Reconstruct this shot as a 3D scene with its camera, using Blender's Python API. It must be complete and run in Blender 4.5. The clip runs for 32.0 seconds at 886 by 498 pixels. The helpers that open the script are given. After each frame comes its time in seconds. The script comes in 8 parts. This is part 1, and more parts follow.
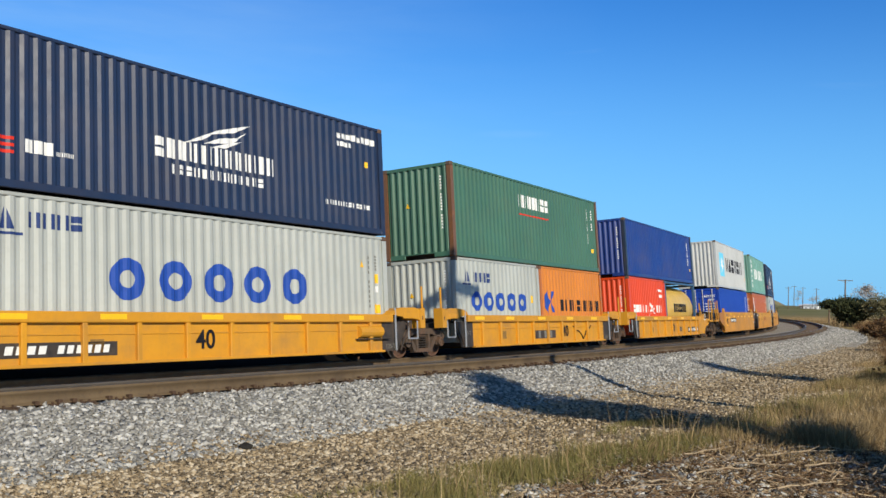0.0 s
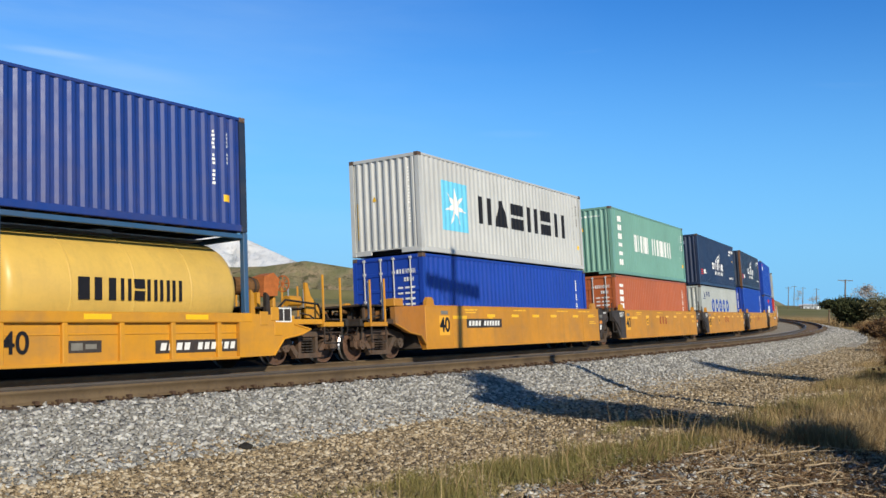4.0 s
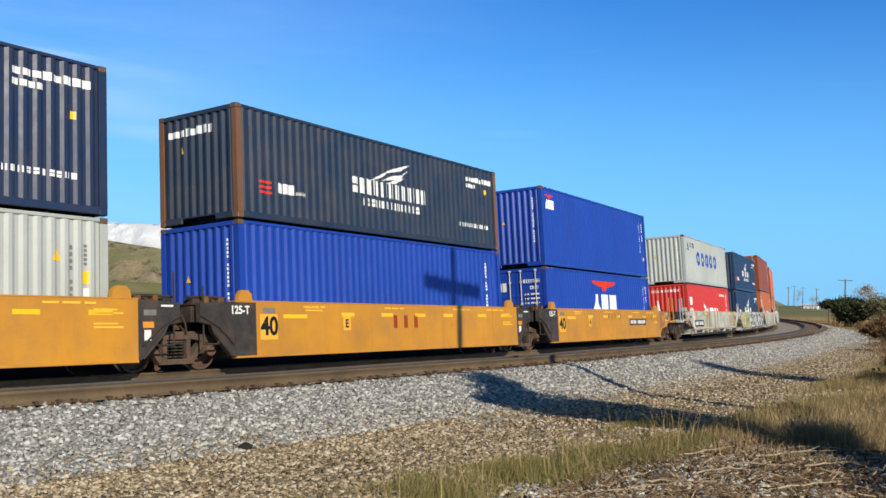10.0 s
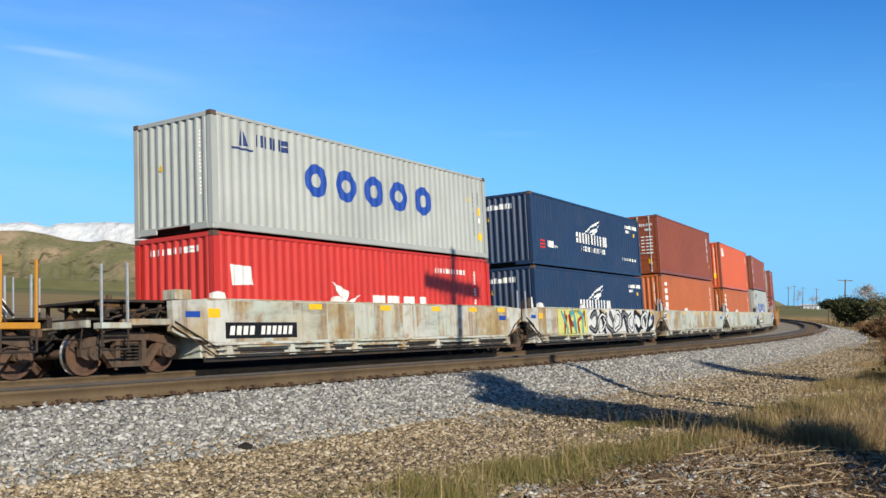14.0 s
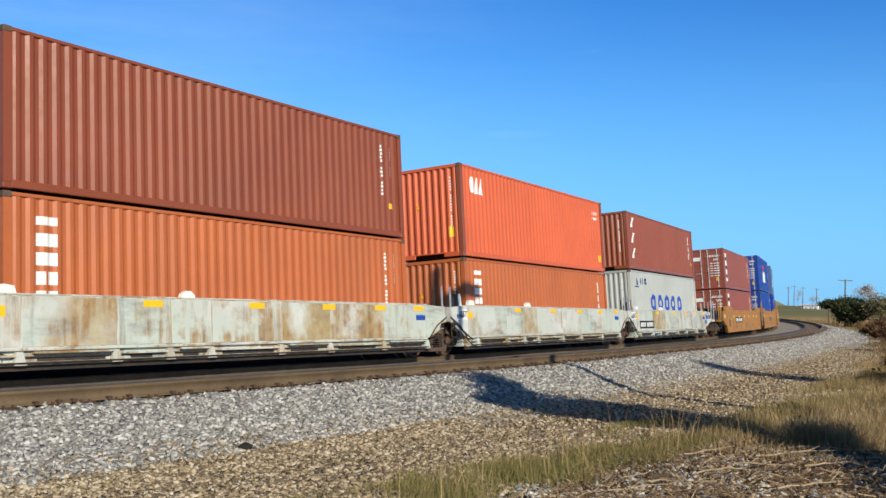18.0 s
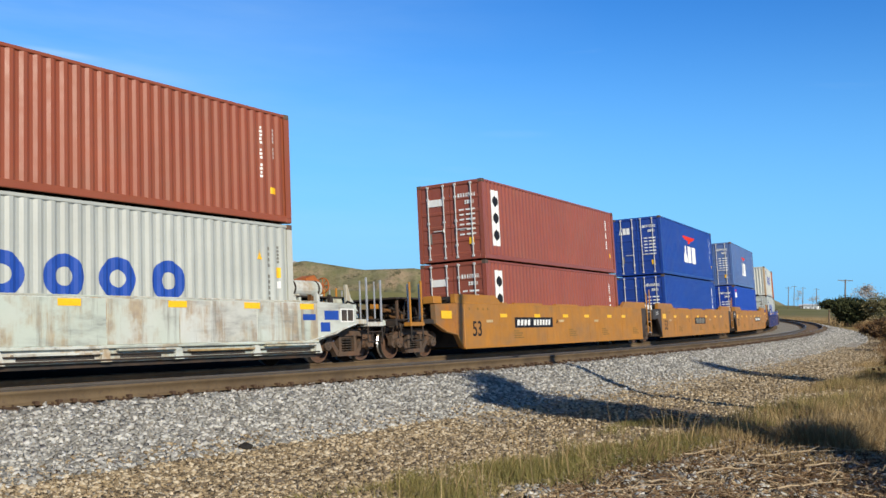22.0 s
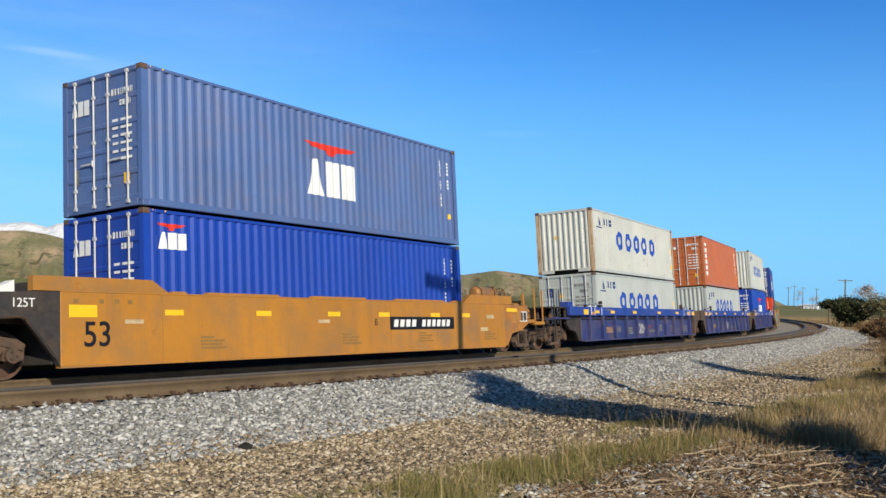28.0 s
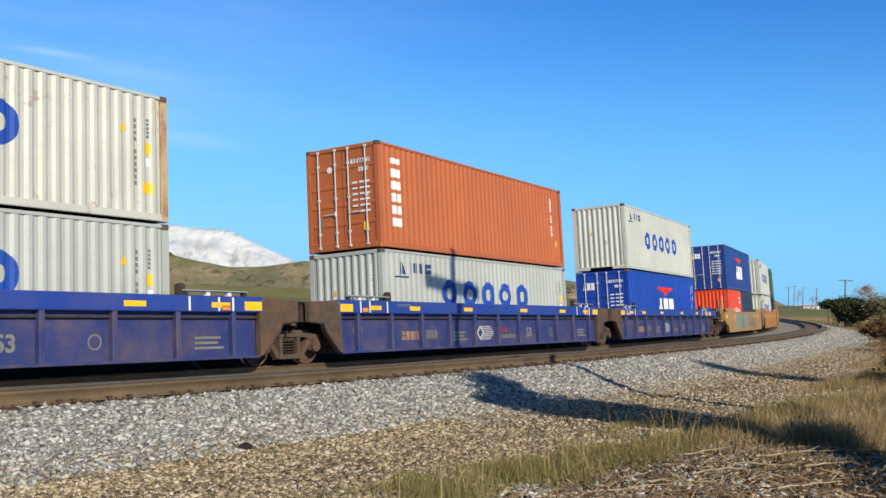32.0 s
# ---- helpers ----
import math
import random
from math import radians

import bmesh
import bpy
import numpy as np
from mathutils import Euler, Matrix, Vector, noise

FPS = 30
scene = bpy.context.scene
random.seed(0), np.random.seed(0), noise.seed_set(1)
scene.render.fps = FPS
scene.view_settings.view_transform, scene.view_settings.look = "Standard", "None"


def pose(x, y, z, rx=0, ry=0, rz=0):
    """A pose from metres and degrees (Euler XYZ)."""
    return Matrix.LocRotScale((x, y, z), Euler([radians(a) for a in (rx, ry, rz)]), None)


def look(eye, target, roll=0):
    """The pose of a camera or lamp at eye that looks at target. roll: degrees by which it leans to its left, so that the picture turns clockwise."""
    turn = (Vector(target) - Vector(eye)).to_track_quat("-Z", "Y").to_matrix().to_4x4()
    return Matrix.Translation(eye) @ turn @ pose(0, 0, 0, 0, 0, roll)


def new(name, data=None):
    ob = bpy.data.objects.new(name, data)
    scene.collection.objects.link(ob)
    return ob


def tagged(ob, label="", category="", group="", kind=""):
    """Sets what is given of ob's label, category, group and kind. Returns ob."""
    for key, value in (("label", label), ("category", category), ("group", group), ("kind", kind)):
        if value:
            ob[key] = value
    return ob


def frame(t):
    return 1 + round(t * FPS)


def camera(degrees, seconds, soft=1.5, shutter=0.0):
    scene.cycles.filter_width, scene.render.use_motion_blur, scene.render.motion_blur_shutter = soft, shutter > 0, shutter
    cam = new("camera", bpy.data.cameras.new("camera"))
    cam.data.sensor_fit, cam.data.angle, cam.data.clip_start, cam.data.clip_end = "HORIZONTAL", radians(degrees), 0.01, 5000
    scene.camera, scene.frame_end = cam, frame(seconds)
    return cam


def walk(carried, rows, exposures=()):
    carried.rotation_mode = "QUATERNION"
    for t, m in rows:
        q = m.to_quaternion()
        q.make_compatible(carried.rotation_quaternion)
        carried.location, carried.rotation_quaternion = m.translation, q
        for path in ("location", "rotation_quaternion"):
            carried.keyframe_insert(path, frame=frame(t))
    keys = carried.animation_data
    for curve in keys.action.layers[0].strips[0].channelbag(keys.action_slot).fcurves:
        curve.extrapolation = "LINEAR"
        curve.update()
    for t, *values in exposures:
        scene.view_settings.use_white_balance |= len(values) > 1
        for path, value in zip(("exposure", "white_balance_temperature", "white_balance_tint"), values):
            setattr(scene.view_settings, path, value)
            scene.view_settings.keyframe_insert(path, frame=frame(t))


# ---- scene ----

# ---- camera: stands still on the service road beside the tracks ----
EYE = Vector((0.0, 0.0, 1.7696))
cam = camera(48.8138, 32.0, soft=1.5)
_p = radians(2.8956)
CAM_POSE = look(EYE, EYE + Vector((0, math.cos(_p), math.sin(_p))), 2.0846)
walk(cam, [(0, CAM_POSE), (32, CAM_POSE)], [(0, -0.09), (6.5, -0.09), (10.5, 0.0), (32, 0.0)])

# ---- light: low winter sun from behind and to the right of the camera ----
SUN_EL, SUN_AZ = radians(28.0), radians(-63.5)      # azimuth counted from +x
SUN = Vector((math.cos(SUN_AZ) * math.cos(SUN_EL), math.sin(SUN_AZ) * math.cos(SUN_EL), math.sin(SUN_EL)))
lamp = new("sun", bpy.data.lights.new("sun", "SUN"))
lamp.data.energy, lamp.data.angle, lamp.data.color = 5.0, radians(0.5), (1.0, 0.90, 0.73)
lamp.matrix_world = look(SUN * 100, (0, 0, 0))


def sky_world():
    w = bpy.data.worlds.new("sky")
    scene.world = w
    w.use_nodes = True
    nt = w.node_tree
    N, L = nt.nodes, nt.links
    bg = N["Background"]
    sky = N.new("ShaderNodeTexSky")
    sky.sky_type, sky.sun_disc = "NISHITA", False
    sky.sun_elevation, sky.sun_rotation = SUN_EL, math.atan2(SUN.x, SUN.y)
    sky.air_density, sky.dust_density, sky.ozone_density = 1.0, 0.3, 3.0
    # thin high cloud
    co = N.new("ShaderNodeTexCoord")
    sep = N.new("ShaderNodeSeparateXYZ")
    L.new(co.outputs["Generated"], sep.inputs[0])
    mp = N.new("ShaderNodeMapping")
    mp.inputs["Scale"].default_value = (2.2, 1.6, 13.0)
    mp.inputs["Rotation"].default_value = (0, radians(5), 0)
    mp.inputs["Location"].default_value = (3.1, 0.0, 0.7)
    L.new(co.outputs["Generated"], mp.inputs[0])
    nz = N.new("ShaderNodeTexNoise")
    nz.inputs["Scale"].default_value, nz.inputs["Detail"].default_value, nz.inputs["Roughness"].default_value = 1.7, 7, 0.55
    nz.inputs["Distortion"].default_value = 0.6
    L.new(mp.outputs[0], nz.inputs["Vector"])
    ramp = N.new("ShaderNodeValToRGB")
    ramp.color_ramp.elements[0].position, ramp.color_ramp.elements[0].color = 0.58, (0, 0, 0, 1)
    ramp.color_ramp.elements[1].position, ramp.color_ramp.elements[1].color = 0.82, (0.12, 0.12, 0.12, 1)
    L.new(nz.outputs["Fac"], ramp.inputs[0])
    # a soft veil of cirrus over the mountains' side of the sky
    veil = N.new("ShaderNodeTexNoise")
    veil.inputs["Scale"].default_value, veil.inputs["Detail"].default_value, veil.inputs["Roughness"].default_value = 0.8, 6, 0.6
    L.new(mp.outputs[0], veil.inputs["Vector"])
    soft = N.new("ShaderNodeMapRange")
    soft.inputs["From Min"].default_value, soft.inputs["From Max"].default_value = 0.35, 0.75
    soft.inputs["To Max"].default_value = 0.34
    L.new(veil.outputs["Fac"], soft.inputs["Value"])
    west = N.new("ShaderNodeMapRange")
    west.inputs["From Min"].default_value, west.inputs["From Max"].default_value = 0.15, -0.40
    L.new(sep.outputs["X"], west.inputs["Value"])
    thin = N.new("ShaderNodeMath")
    thin.operation = "MULTIPLY"
    L.new(soft.outputs[0], thin.inputs[0])
    L.new(west.outputs[0], thin.inputs[1])
    both = N.new("ShaderNodeMath")
    both.operation = "MAXIMUM"
    L.new(ramp.outputs[0], both.inputs[0])
    L.new(thin.outputs[0], both.inputs[1])
    # three long wisps of cirrus: tangent of the azimuth and of the height, half length, half height, slope, strength
    flat = N.new("ShaderNodeVectorMath")
    flat.operation = "DIVIDE"
    ahead = N.new("ShaderNodeMath")
    ahead.operation = "MAXIMUM"
    ahead.inputs[1].default_value = 0.05
    L.new(sep.outputs["Y"], ahead.inputs[0])
    L.new(co.outputs["Generated"], flat.inputs[0])
    L.new(ahead.outputs[0], flat.inputs[1])
    last = both.outputs[0]
    for u, v, a, b, turn, k in ((-0.415, 0.240, 0.060, 0.0055, -6, 0.42), (-0.285, 0.156, 0.095, 0.012, -6, 0.30), (-0.36, 0.19, 0.12, 0.02, -8, 0.18), (0.068, 0.172, 0.045, 0.005, 2, 0.14), (-0.34, 0.225, 0.10, 0.012, -9, 0.16)):
        place = N.new("ShaderNodeMapping")
        place.vector_type = "TEXTURE"
        place.inputs["Location"].default_value = (u, 1.0, v)
        place.inputs["Rotation"].default_value = (0, -radians(turn), 0)
        place.inputs["Scale"].default_value = (a, 1.0, b)
        L.new(flat.outputs[0], place.inputs[0])
        far = N.new("ShaderNodeVectorMath")
        far.operation = "LENGTH"
        L.new(place.outputs[0], far.inputs[0])
        fall = N.new("ShaderNodeMapRange")
        fall.interpolation_type = "SMOOTHERSTEP"
        fall.inputs["From Min"].default_value, fall.inputs["From Max"].default_value = 1.25, 0.0
        fall.inputs["To Max"].default_value = k
        L.new(far.outputs["Value"], fall.inputs["Value"])
        torn = N.new("ShaderNodeMath")
        torn.operation = "MULTIPLY"
        grain = N.new("ShaderNodeMapRange")
        grain.inputs["From Min"].default_value, grain.inputs["From Max"].default_value = 0.35, 0.62
        grain.inputs["To Min"].default_value = 0.15
        L.new(nz.outputs["Fac"], grain.inputs["Value"])
        L.new(fall.outputs[0], torn.inputs[0])
        L.new(grain.outputs[0], torn.inputs[1])
        add = N.new("ShaderNodeMath")
        add.use_clamp = True
        L.new(last, add.inputs[0])
        L.new(torn.outputs[0], add.inputs[1])
        last = add.outputs[0]
    mix = N.new("ShaderNodeMix")
    mix.data_type = "RGBA"
    L.new(last, mix.inputs["Factor"])
    tint = N.new("ShaderNodeMix")
    tint.data_type, tint.blend_type = "RGBA", "MULTIPLY"
    tint.inputs["Factor"].default_value = 1.0
    tint.inputs["B"].default_value = (0.62, 0.905, 1.24, 1)
    hue = N.new("ShaderNodeHueSaturation")
    hue.inputs["Saturation"].default_value = 1.32
    L.new(sky.outputs[0], hue.inputs["Color"])
    L.new(hue.outputs[0], tint.inputs["A"])
    # pale blue haze towards the horizon
    haze = N.new("ShaderNodeMapRange")
    haze.interpolation_type = "SMOOTHSTEP"
    haze.inputs["From Min"].default_value, haze.inputs["From Max"].default_value = -0.02, 0.32
    haze.inputs["To Min"].default_value, haze.inputs["To Max"].default_value = 0.85, 0.0
    L.new(sep.outputs["Z"], haze.inputs["Value"])
    low = N.new("ShaderNodeMix")
    low.data_type = "RGBA"
    L.new(haze.outputs[0], low.inputs["Factor"])
    L.new(tint.outputs["Result"], low.inputs["A"])
    low.inputs["B"].default_value = (1.5, 4.6, 8.2, 1)
    L.new(low.outputs["Result"], mix.inputs["A"])
    mix.inputs["B"].default_value = (4.4, 6.2, 7.8, 1)
    # the clear winter sky deepens towards the zenith
    deep = N.new("ShaderNodeMapRange")
    deep.interpolation_type = "SMOOTHSTEP"
    deep.inputs["From Min"].default_value, deep.inputs["From Max"].default_value = 0.31, 0.80
    deep.inputs["To Min"].default_value, deep.inputs["To Max"].default_value = 1.0, 0.15
    L.new(sep.outputs["Z"], deep.inputs["Value"])
    up = N.new("ShaderNodeVectorMath")
    up.operation = "SCALE"
    L.new(mix.outputs["Result"], up.inputs[0])
    L.new(deep.outputs[0], up.inputs["Scale"])
    L.new(up.outputs[0], bg.inputs["Color"])
    bg.inputs["Strength"].default_value = 0.126


sky_world()


# ---- materials ----
def rgb(r, g, b):
    """Linear colour from the 0-255 values of a paint chip."""
    f = lambda v: v / 12.92 if v <= 0.04045 else ((v + 0.055) / 1.055) ** 2.4
    return (f(r / 255), f(g / 255), f(b / 255), 1)


class Mat:
    def __init__(s, name, rough=0.6, metal=0.0):
        s.m = bpy.data.materials.new(name)
        s.m.use_nodes = True
        s.nt = s.m.node_tree
        s.b = s.nt.nodes["Principled BSDF"]
        s.b.inputs["Roughness"].default_value, s.b.inputs["Metallic"].default_value = rough, metal
        s.b.inputs["Specular IOR Level"].default_value = 0.5 if metal or rough < 0.6 else (0.25 if rough < 0.85 else 0.04)
        s.co = s.nt.nodes.new("ShaderNodeTexCoord")
        s.info = s.nt.nodes.new("ShaderNodeObjectInfo")

    def n(s, kind, **kw):
        nd = s.nt.nodes.new(kind)
        for k, v in kw.items():
            nd.inputs[k].default_value = v
        return nd

    def l(s, a, b):
        s.nt.links.new(a, b)

    def coords(s, scale=(1, 1, 1), space="Object", shift=True):
        mp = s.n("ShaderNodeMapping", Scale=scale)
        s.l(s.co.outputs[space], mp.inputs["Vector"])
        if shift:
            mul = s.n("ShaderNodeVectorMath")
            mul.operation = "SCALE"
            mul.inputs[0].default_value = (13.7, 7.3, 3.1)
            s.l(s.info.outputs["Random"], mul.inputs["Scale"])
            s.l(mul.outputs[0], mp.inputs["Location"])
        return mp.outputs[0]

    def noise(s, vec, scale, detail=5, rough=0.6, lo=0.35, hi=0.7, c0=0.0, c1=1.0):
        nz = s.n("ShaderNodeTexNoise", Scale=scale, Detail=detail, Roughness=rough)
        s.l(vec, nz.inputs["Vector"])
        r = s.n("ShaderNodeMapRange")
        r.inputs["From Min"].default_value, r.inputs["From Max"].default_value = lo, hi
        r.inputs["To Min"].default_value, r.inputs["To Max"].default_value = c0, c1
        s.l(nz.outputs["Fac"], r.inputs["Value"])
        return r.outputs[0]

    def mix(s, a, b, f, blend="MIX"):
        m = s.n("ShaderNodeMix")
        m.data_type, m.blend_type = "RGBA", blend
        for sock, v in (("A", a), ("B", b)):
            if isinstance(v, tuple):
                m.inputs[sock].default_value = v
            else:
                s.l(v, m.inputs[sock])
        if isinstance(f, (int, float)):
            m.inputs["Factor"].default_value = f
        else:
            s.l(f, m.inputs["Factor"])
        return m.outputs["Result"]

    def math(s, op, a, b=0.0):
        m = s.n("ShaderNodeMath")
        m.operation = op
        for i, v in enumerate((a, b)):
            if isinstance(v, (int, float)):
                m.inputs[i].default_value = v
            else:
                s.l(v, m.inputs[i])
        return m.outputs[0]

    def bump(s, height, strength=0.3, dist=0.01):
        b = s.n("ShaderNodeBump", Strength=strength, Distance=dist)
        s.l(height, b.inputs["Height"])
        s.l(b.outputs[0], s.b.inputs["Normal"])

    def done(s, colour, rough=None):
        if isinstance(colour, tuple):
            s.b.inputs["Base Color"].default_value = colour
        else:
            s.l(colour, s.b.inputs["Base Color"])
        if rough is not None:
            s.l(rough, s.b.inputs["Roughness"])
        return s.m


def scaled(c, k):
    return (min(c[0] * k, 1), min(c[1] * k, 1), min(c[2] * k, 1), 1)


_mats = {}


def paint(name, col, grime=0.25, rust=0.05, fade=0.12, rough=0.42):
    """Weathered steel paint: broad fading, streaks of road film running down, rust spots."""
    if name in _mats:
        return _mats[name]
    M = Mat(name, rough)
    v = M.coords((1, 1, 1))
    streak = M.coords((2.6, 2.6, 0.45))
    c = M.mix(scaled(col, 1 - fade * 0.6), scaled(col, 1 + fade), M.noise(v, 0.55, 4, 0.55, 0.3, 0.7))
    c = M.mix(c, scaled(col, 0.82), M.noise(v, 9.0, 6, 0.7, 0.5, 0.8, 0, 0.45))
    grey = (0.10, 0.085, 0.065, 1)
    c = M.mix(c, grey, M.noise(streak, 1.0, 6, 0.65, 0.50, 0.85, 0, grime * 0.8))
    c = M.mix(c, (0.20, 0.13, 0.07, 1), M.math("MULTIPLY", M.noise(v, 0.9, 8, 0.68, 0.42, 0.7, 0, max(0.0, grime - 0.15) * 1.8), M.noise(M.coords((0.5, 0.5, 2.5)), 0.9, 6, 0.6, 0.35, 0.6, 0.4, 1)))
    if rust > 0:
        rmask = M.noise(v, 2.2, 9, 0.72, 0.70 - 0.30 * rust, 0.80 - 0.28 * rust)
        rs = M.noise(streak, 1.6, 7, 0.7, 0.42, 0.62)
        f = M.math("MULTIPLY", M.math("MULTIPLY", rmask, rs), min(1.0, 0.5 + rust * 2))
        rc = M.mix((0.16, 0.055, 0.018, 1), (0.30, 0.13, 0.04, 1), M.noise(v, 14, 5))
        c = M.mix(c, rc, f)
    r = M.noise(v, 4.0, 5, 0.6, 0.3, 0.7, rough - 0.06, rough + 0.08)
    M.b.inputs["Specular IOR Level"].default_value = 0.43
    M.bump(M.noise(v, 22, 6, 0.65, 0.2, 0.8), 0.10, 0.003)
    _mats[name] = M.done(c, r)
    return _mats[name]


def streaked(name, col, lo=0.3, hi=0.55, amount=0.9):
    """White car paint under broad brown rust sheets, runs and grey soot; some panels are rusted all over."""
    M = Mat(name, 0.6)
    v = M.coords((1, 1, 1))
    run_v = M.coords((6.0, 6.0, 0.45))
    c = M.mix(scaled(col, 0.84), scaled(col, 1.0), M.noise(v, 0.8, 5))
    c = M.mix(c, (0.47, 0.56, 0.49, 1), M.noise(M.coords((0.35, 0.35, 0.35)), 1.0, 3, 0.5, 0.45, 0.6, 0, 0.7))
    some = M.n("ShaderNodeMapRange")
    some.inputs["From Min"].default_value, some.inputs["From Max"].default_value = lo, hi
    some.inputs["To Min"].default_value = 0.12
    M.l(M.info.outputs["Random"], some.inputs["Value"])
    sheet = M.noise(M.coords((0.8, 0.8, 0.6)), 1.0, 5, 0.6, 0.36, 0.52)
    film = M.mix((0.30, 0.18, 0.06, 1), (0.45, 0.36, 0.17, 1), M.noise(v, 2.4, 7, 0.7))
    c = M.mix(c, film, M.math("MULTIPLY", M.math("MULTIPLY", sheet, some.outputs[0]), 0.9))
    runs = M.noise(run_v, 0.8, 7, 0.7, 0.40, 0.56)
    rust = M.mix((0.22, 0.105, 0.03, 1), (0.42, 0.26, 0.09, 1), M.noise(v, 5.0, 7))
    c = M.mix(c, rust, M.math("MULTIPLY", M.math("MULTIPLY", M.noise(v, 0.9, 5, 0.6, 0.45 if amount > 0.7 else 0.49, 0.54 if amount > 0.7 else 0.58), runs), amount))
    # soot: blown smudges and thin dark runs
    smudge = M.math("MULTIPLY", M.noise(M.coords((0.55, 0.55, 1.3)), 1.0, 5, 0.6, 0.50, 0.66), M.noise(M.coords((1.0, 1.0, 5.0)), 1.6, 6, 0.65, 0.35, 0.65))
    c = M.mix(c, (0.15, 0.15, 0.145, 1), M.math("MULTIPLY", smudge, 0.75))
    c = M.mix(c, (0.13, 0.11, 0.09, 1), M.noise(run_v, 0.5, 7, 0.7, 0.56, 0.70, 0, 0.65))
    M.bump(M.noise(v, 22, 6, 0.65, 0.2, 0.8), 0.18, 0.004)
    _mats[name] = M.done(c)
    return _mats[name]


def simple(name, col, rough=0.6, metal=0.0, var=0.25, scale=6.0, bump=0.2, second=None, amount=0.5):
    if name in _mats:
        return _mats[name]
    M = Mat(name, rough, metal)
    v = M.coords((1, 1, 1))
    c = M.mix(scaled(col, 1 - var), scaled(col, 1 + var), M.noise(v, scale, 6, 0.65, 0.3, 0.7))
    if second:
        c = M.mix(c, second, M.noise(v, scale * 0.3, 7, 0.7, 0.45, 0.65, 0, amount))
    c = M.mix(c, scaled(col, 0.6), M.noise(v, scale * 7, 4, 0.7, 0.55, 0.8, 0, 0.5))
    M.bump(M.noise(v, scale * 4, 6, 0.7, 0.2, 0.8), bump, 0.006)
    _mats[name] = M.done(c)
    return _mats[name]


WHITE_INK = simple("white_marking_paint", rgb(225, 225, 220), 0.6, var=0.06)
BLACK_INK = simple("black_marking_paint", rgb(26, 26, 30), 0.6, var=0.15)
RED_INK = simple("red_marking_paint", rgb(210, 50, 34), 0.6, var=0.08)
BLUE_INK = simple("blue_marking_paint", rgb(36, 74, 158), 0.6, var=0.1)
CYAN_INK = simple("light_blue_marking_paint", rgb(108, 196, 226), 0.6, var=0.06)
NAVY_INK = simple("dark_blue_marking_paint", rgb(40, 60, 110), 0.6, var=0.1)
YELLOW_INK = simple("yellow_reflective_tape", rgb(245, 190, 20), 0.4, var=0.06)
GREY_INK = simple("faded_grey_marking", rgb(120, 118, 110), 0.7, var=0.15)
BROWN_INK = simple("maroon_marking_paint", rgb(150, 60, 32), 0.6, var=0.12)
TEAL_INK = simple("teal_spray_paint", rgb(90, 160, 160), 0.6, var=0.12)
LIME_INK = simple("pale_lime_spray_paint", rgb(205, 205, 120), 0.6, var=0.12)
DARK_STEEL = simple("dark_greasy_steel", (0.035, 0.030, 0.026, 1), 0.65, var=0.3, second=(0.10, 0.055, 0.03, 1), amount=0.5)
BOGIE_STEEL = simple("dusty_brown_cast_steel", (0.085, 0.062, 0.046, 1), 0.8, var=0.3, second=(0.17, 0.085, 0.045, 1), amount=0.6)
WHEEL_STEEL = simple("rusty_wheel_steel", (0.12, 0.066, 0.042, 1), 0.75, var=0.2, second=(0.06, 0.045, 0.038, 1), amount=0.6)
TREAD = simple("polished_wheel_tread", (0.55, 0.53, 0.5, 1), 0.28, 1.0, var=0.1)
GALV = simple("galvanised_steel", (0.42, 0.43, 0.44, 1), 0.5, 0.5, var=0.15)
RUBBER = simple("black_rubber_hose", (0.02, 0.02, 0.02, 1), 0.7)
BLACK_PAINT = simple("dull_black_car_paint", (0.042, 0.037, 0.034, 1), 0.6, var=0.3, second=(0.11, 0.075, 0.048, 1), amount=0.5)
ROD = simple("galvanised_locking_rod", (0.55, 0.54, 0.52, 1), 0.5, 0.2, var=0.15)
CASTING = simple("worn_corner_casting_steel", (0.10, 0.075, 0.06, 1), 0.7, var=0.3, second=(0.2, 0.09, 0.04, 1))


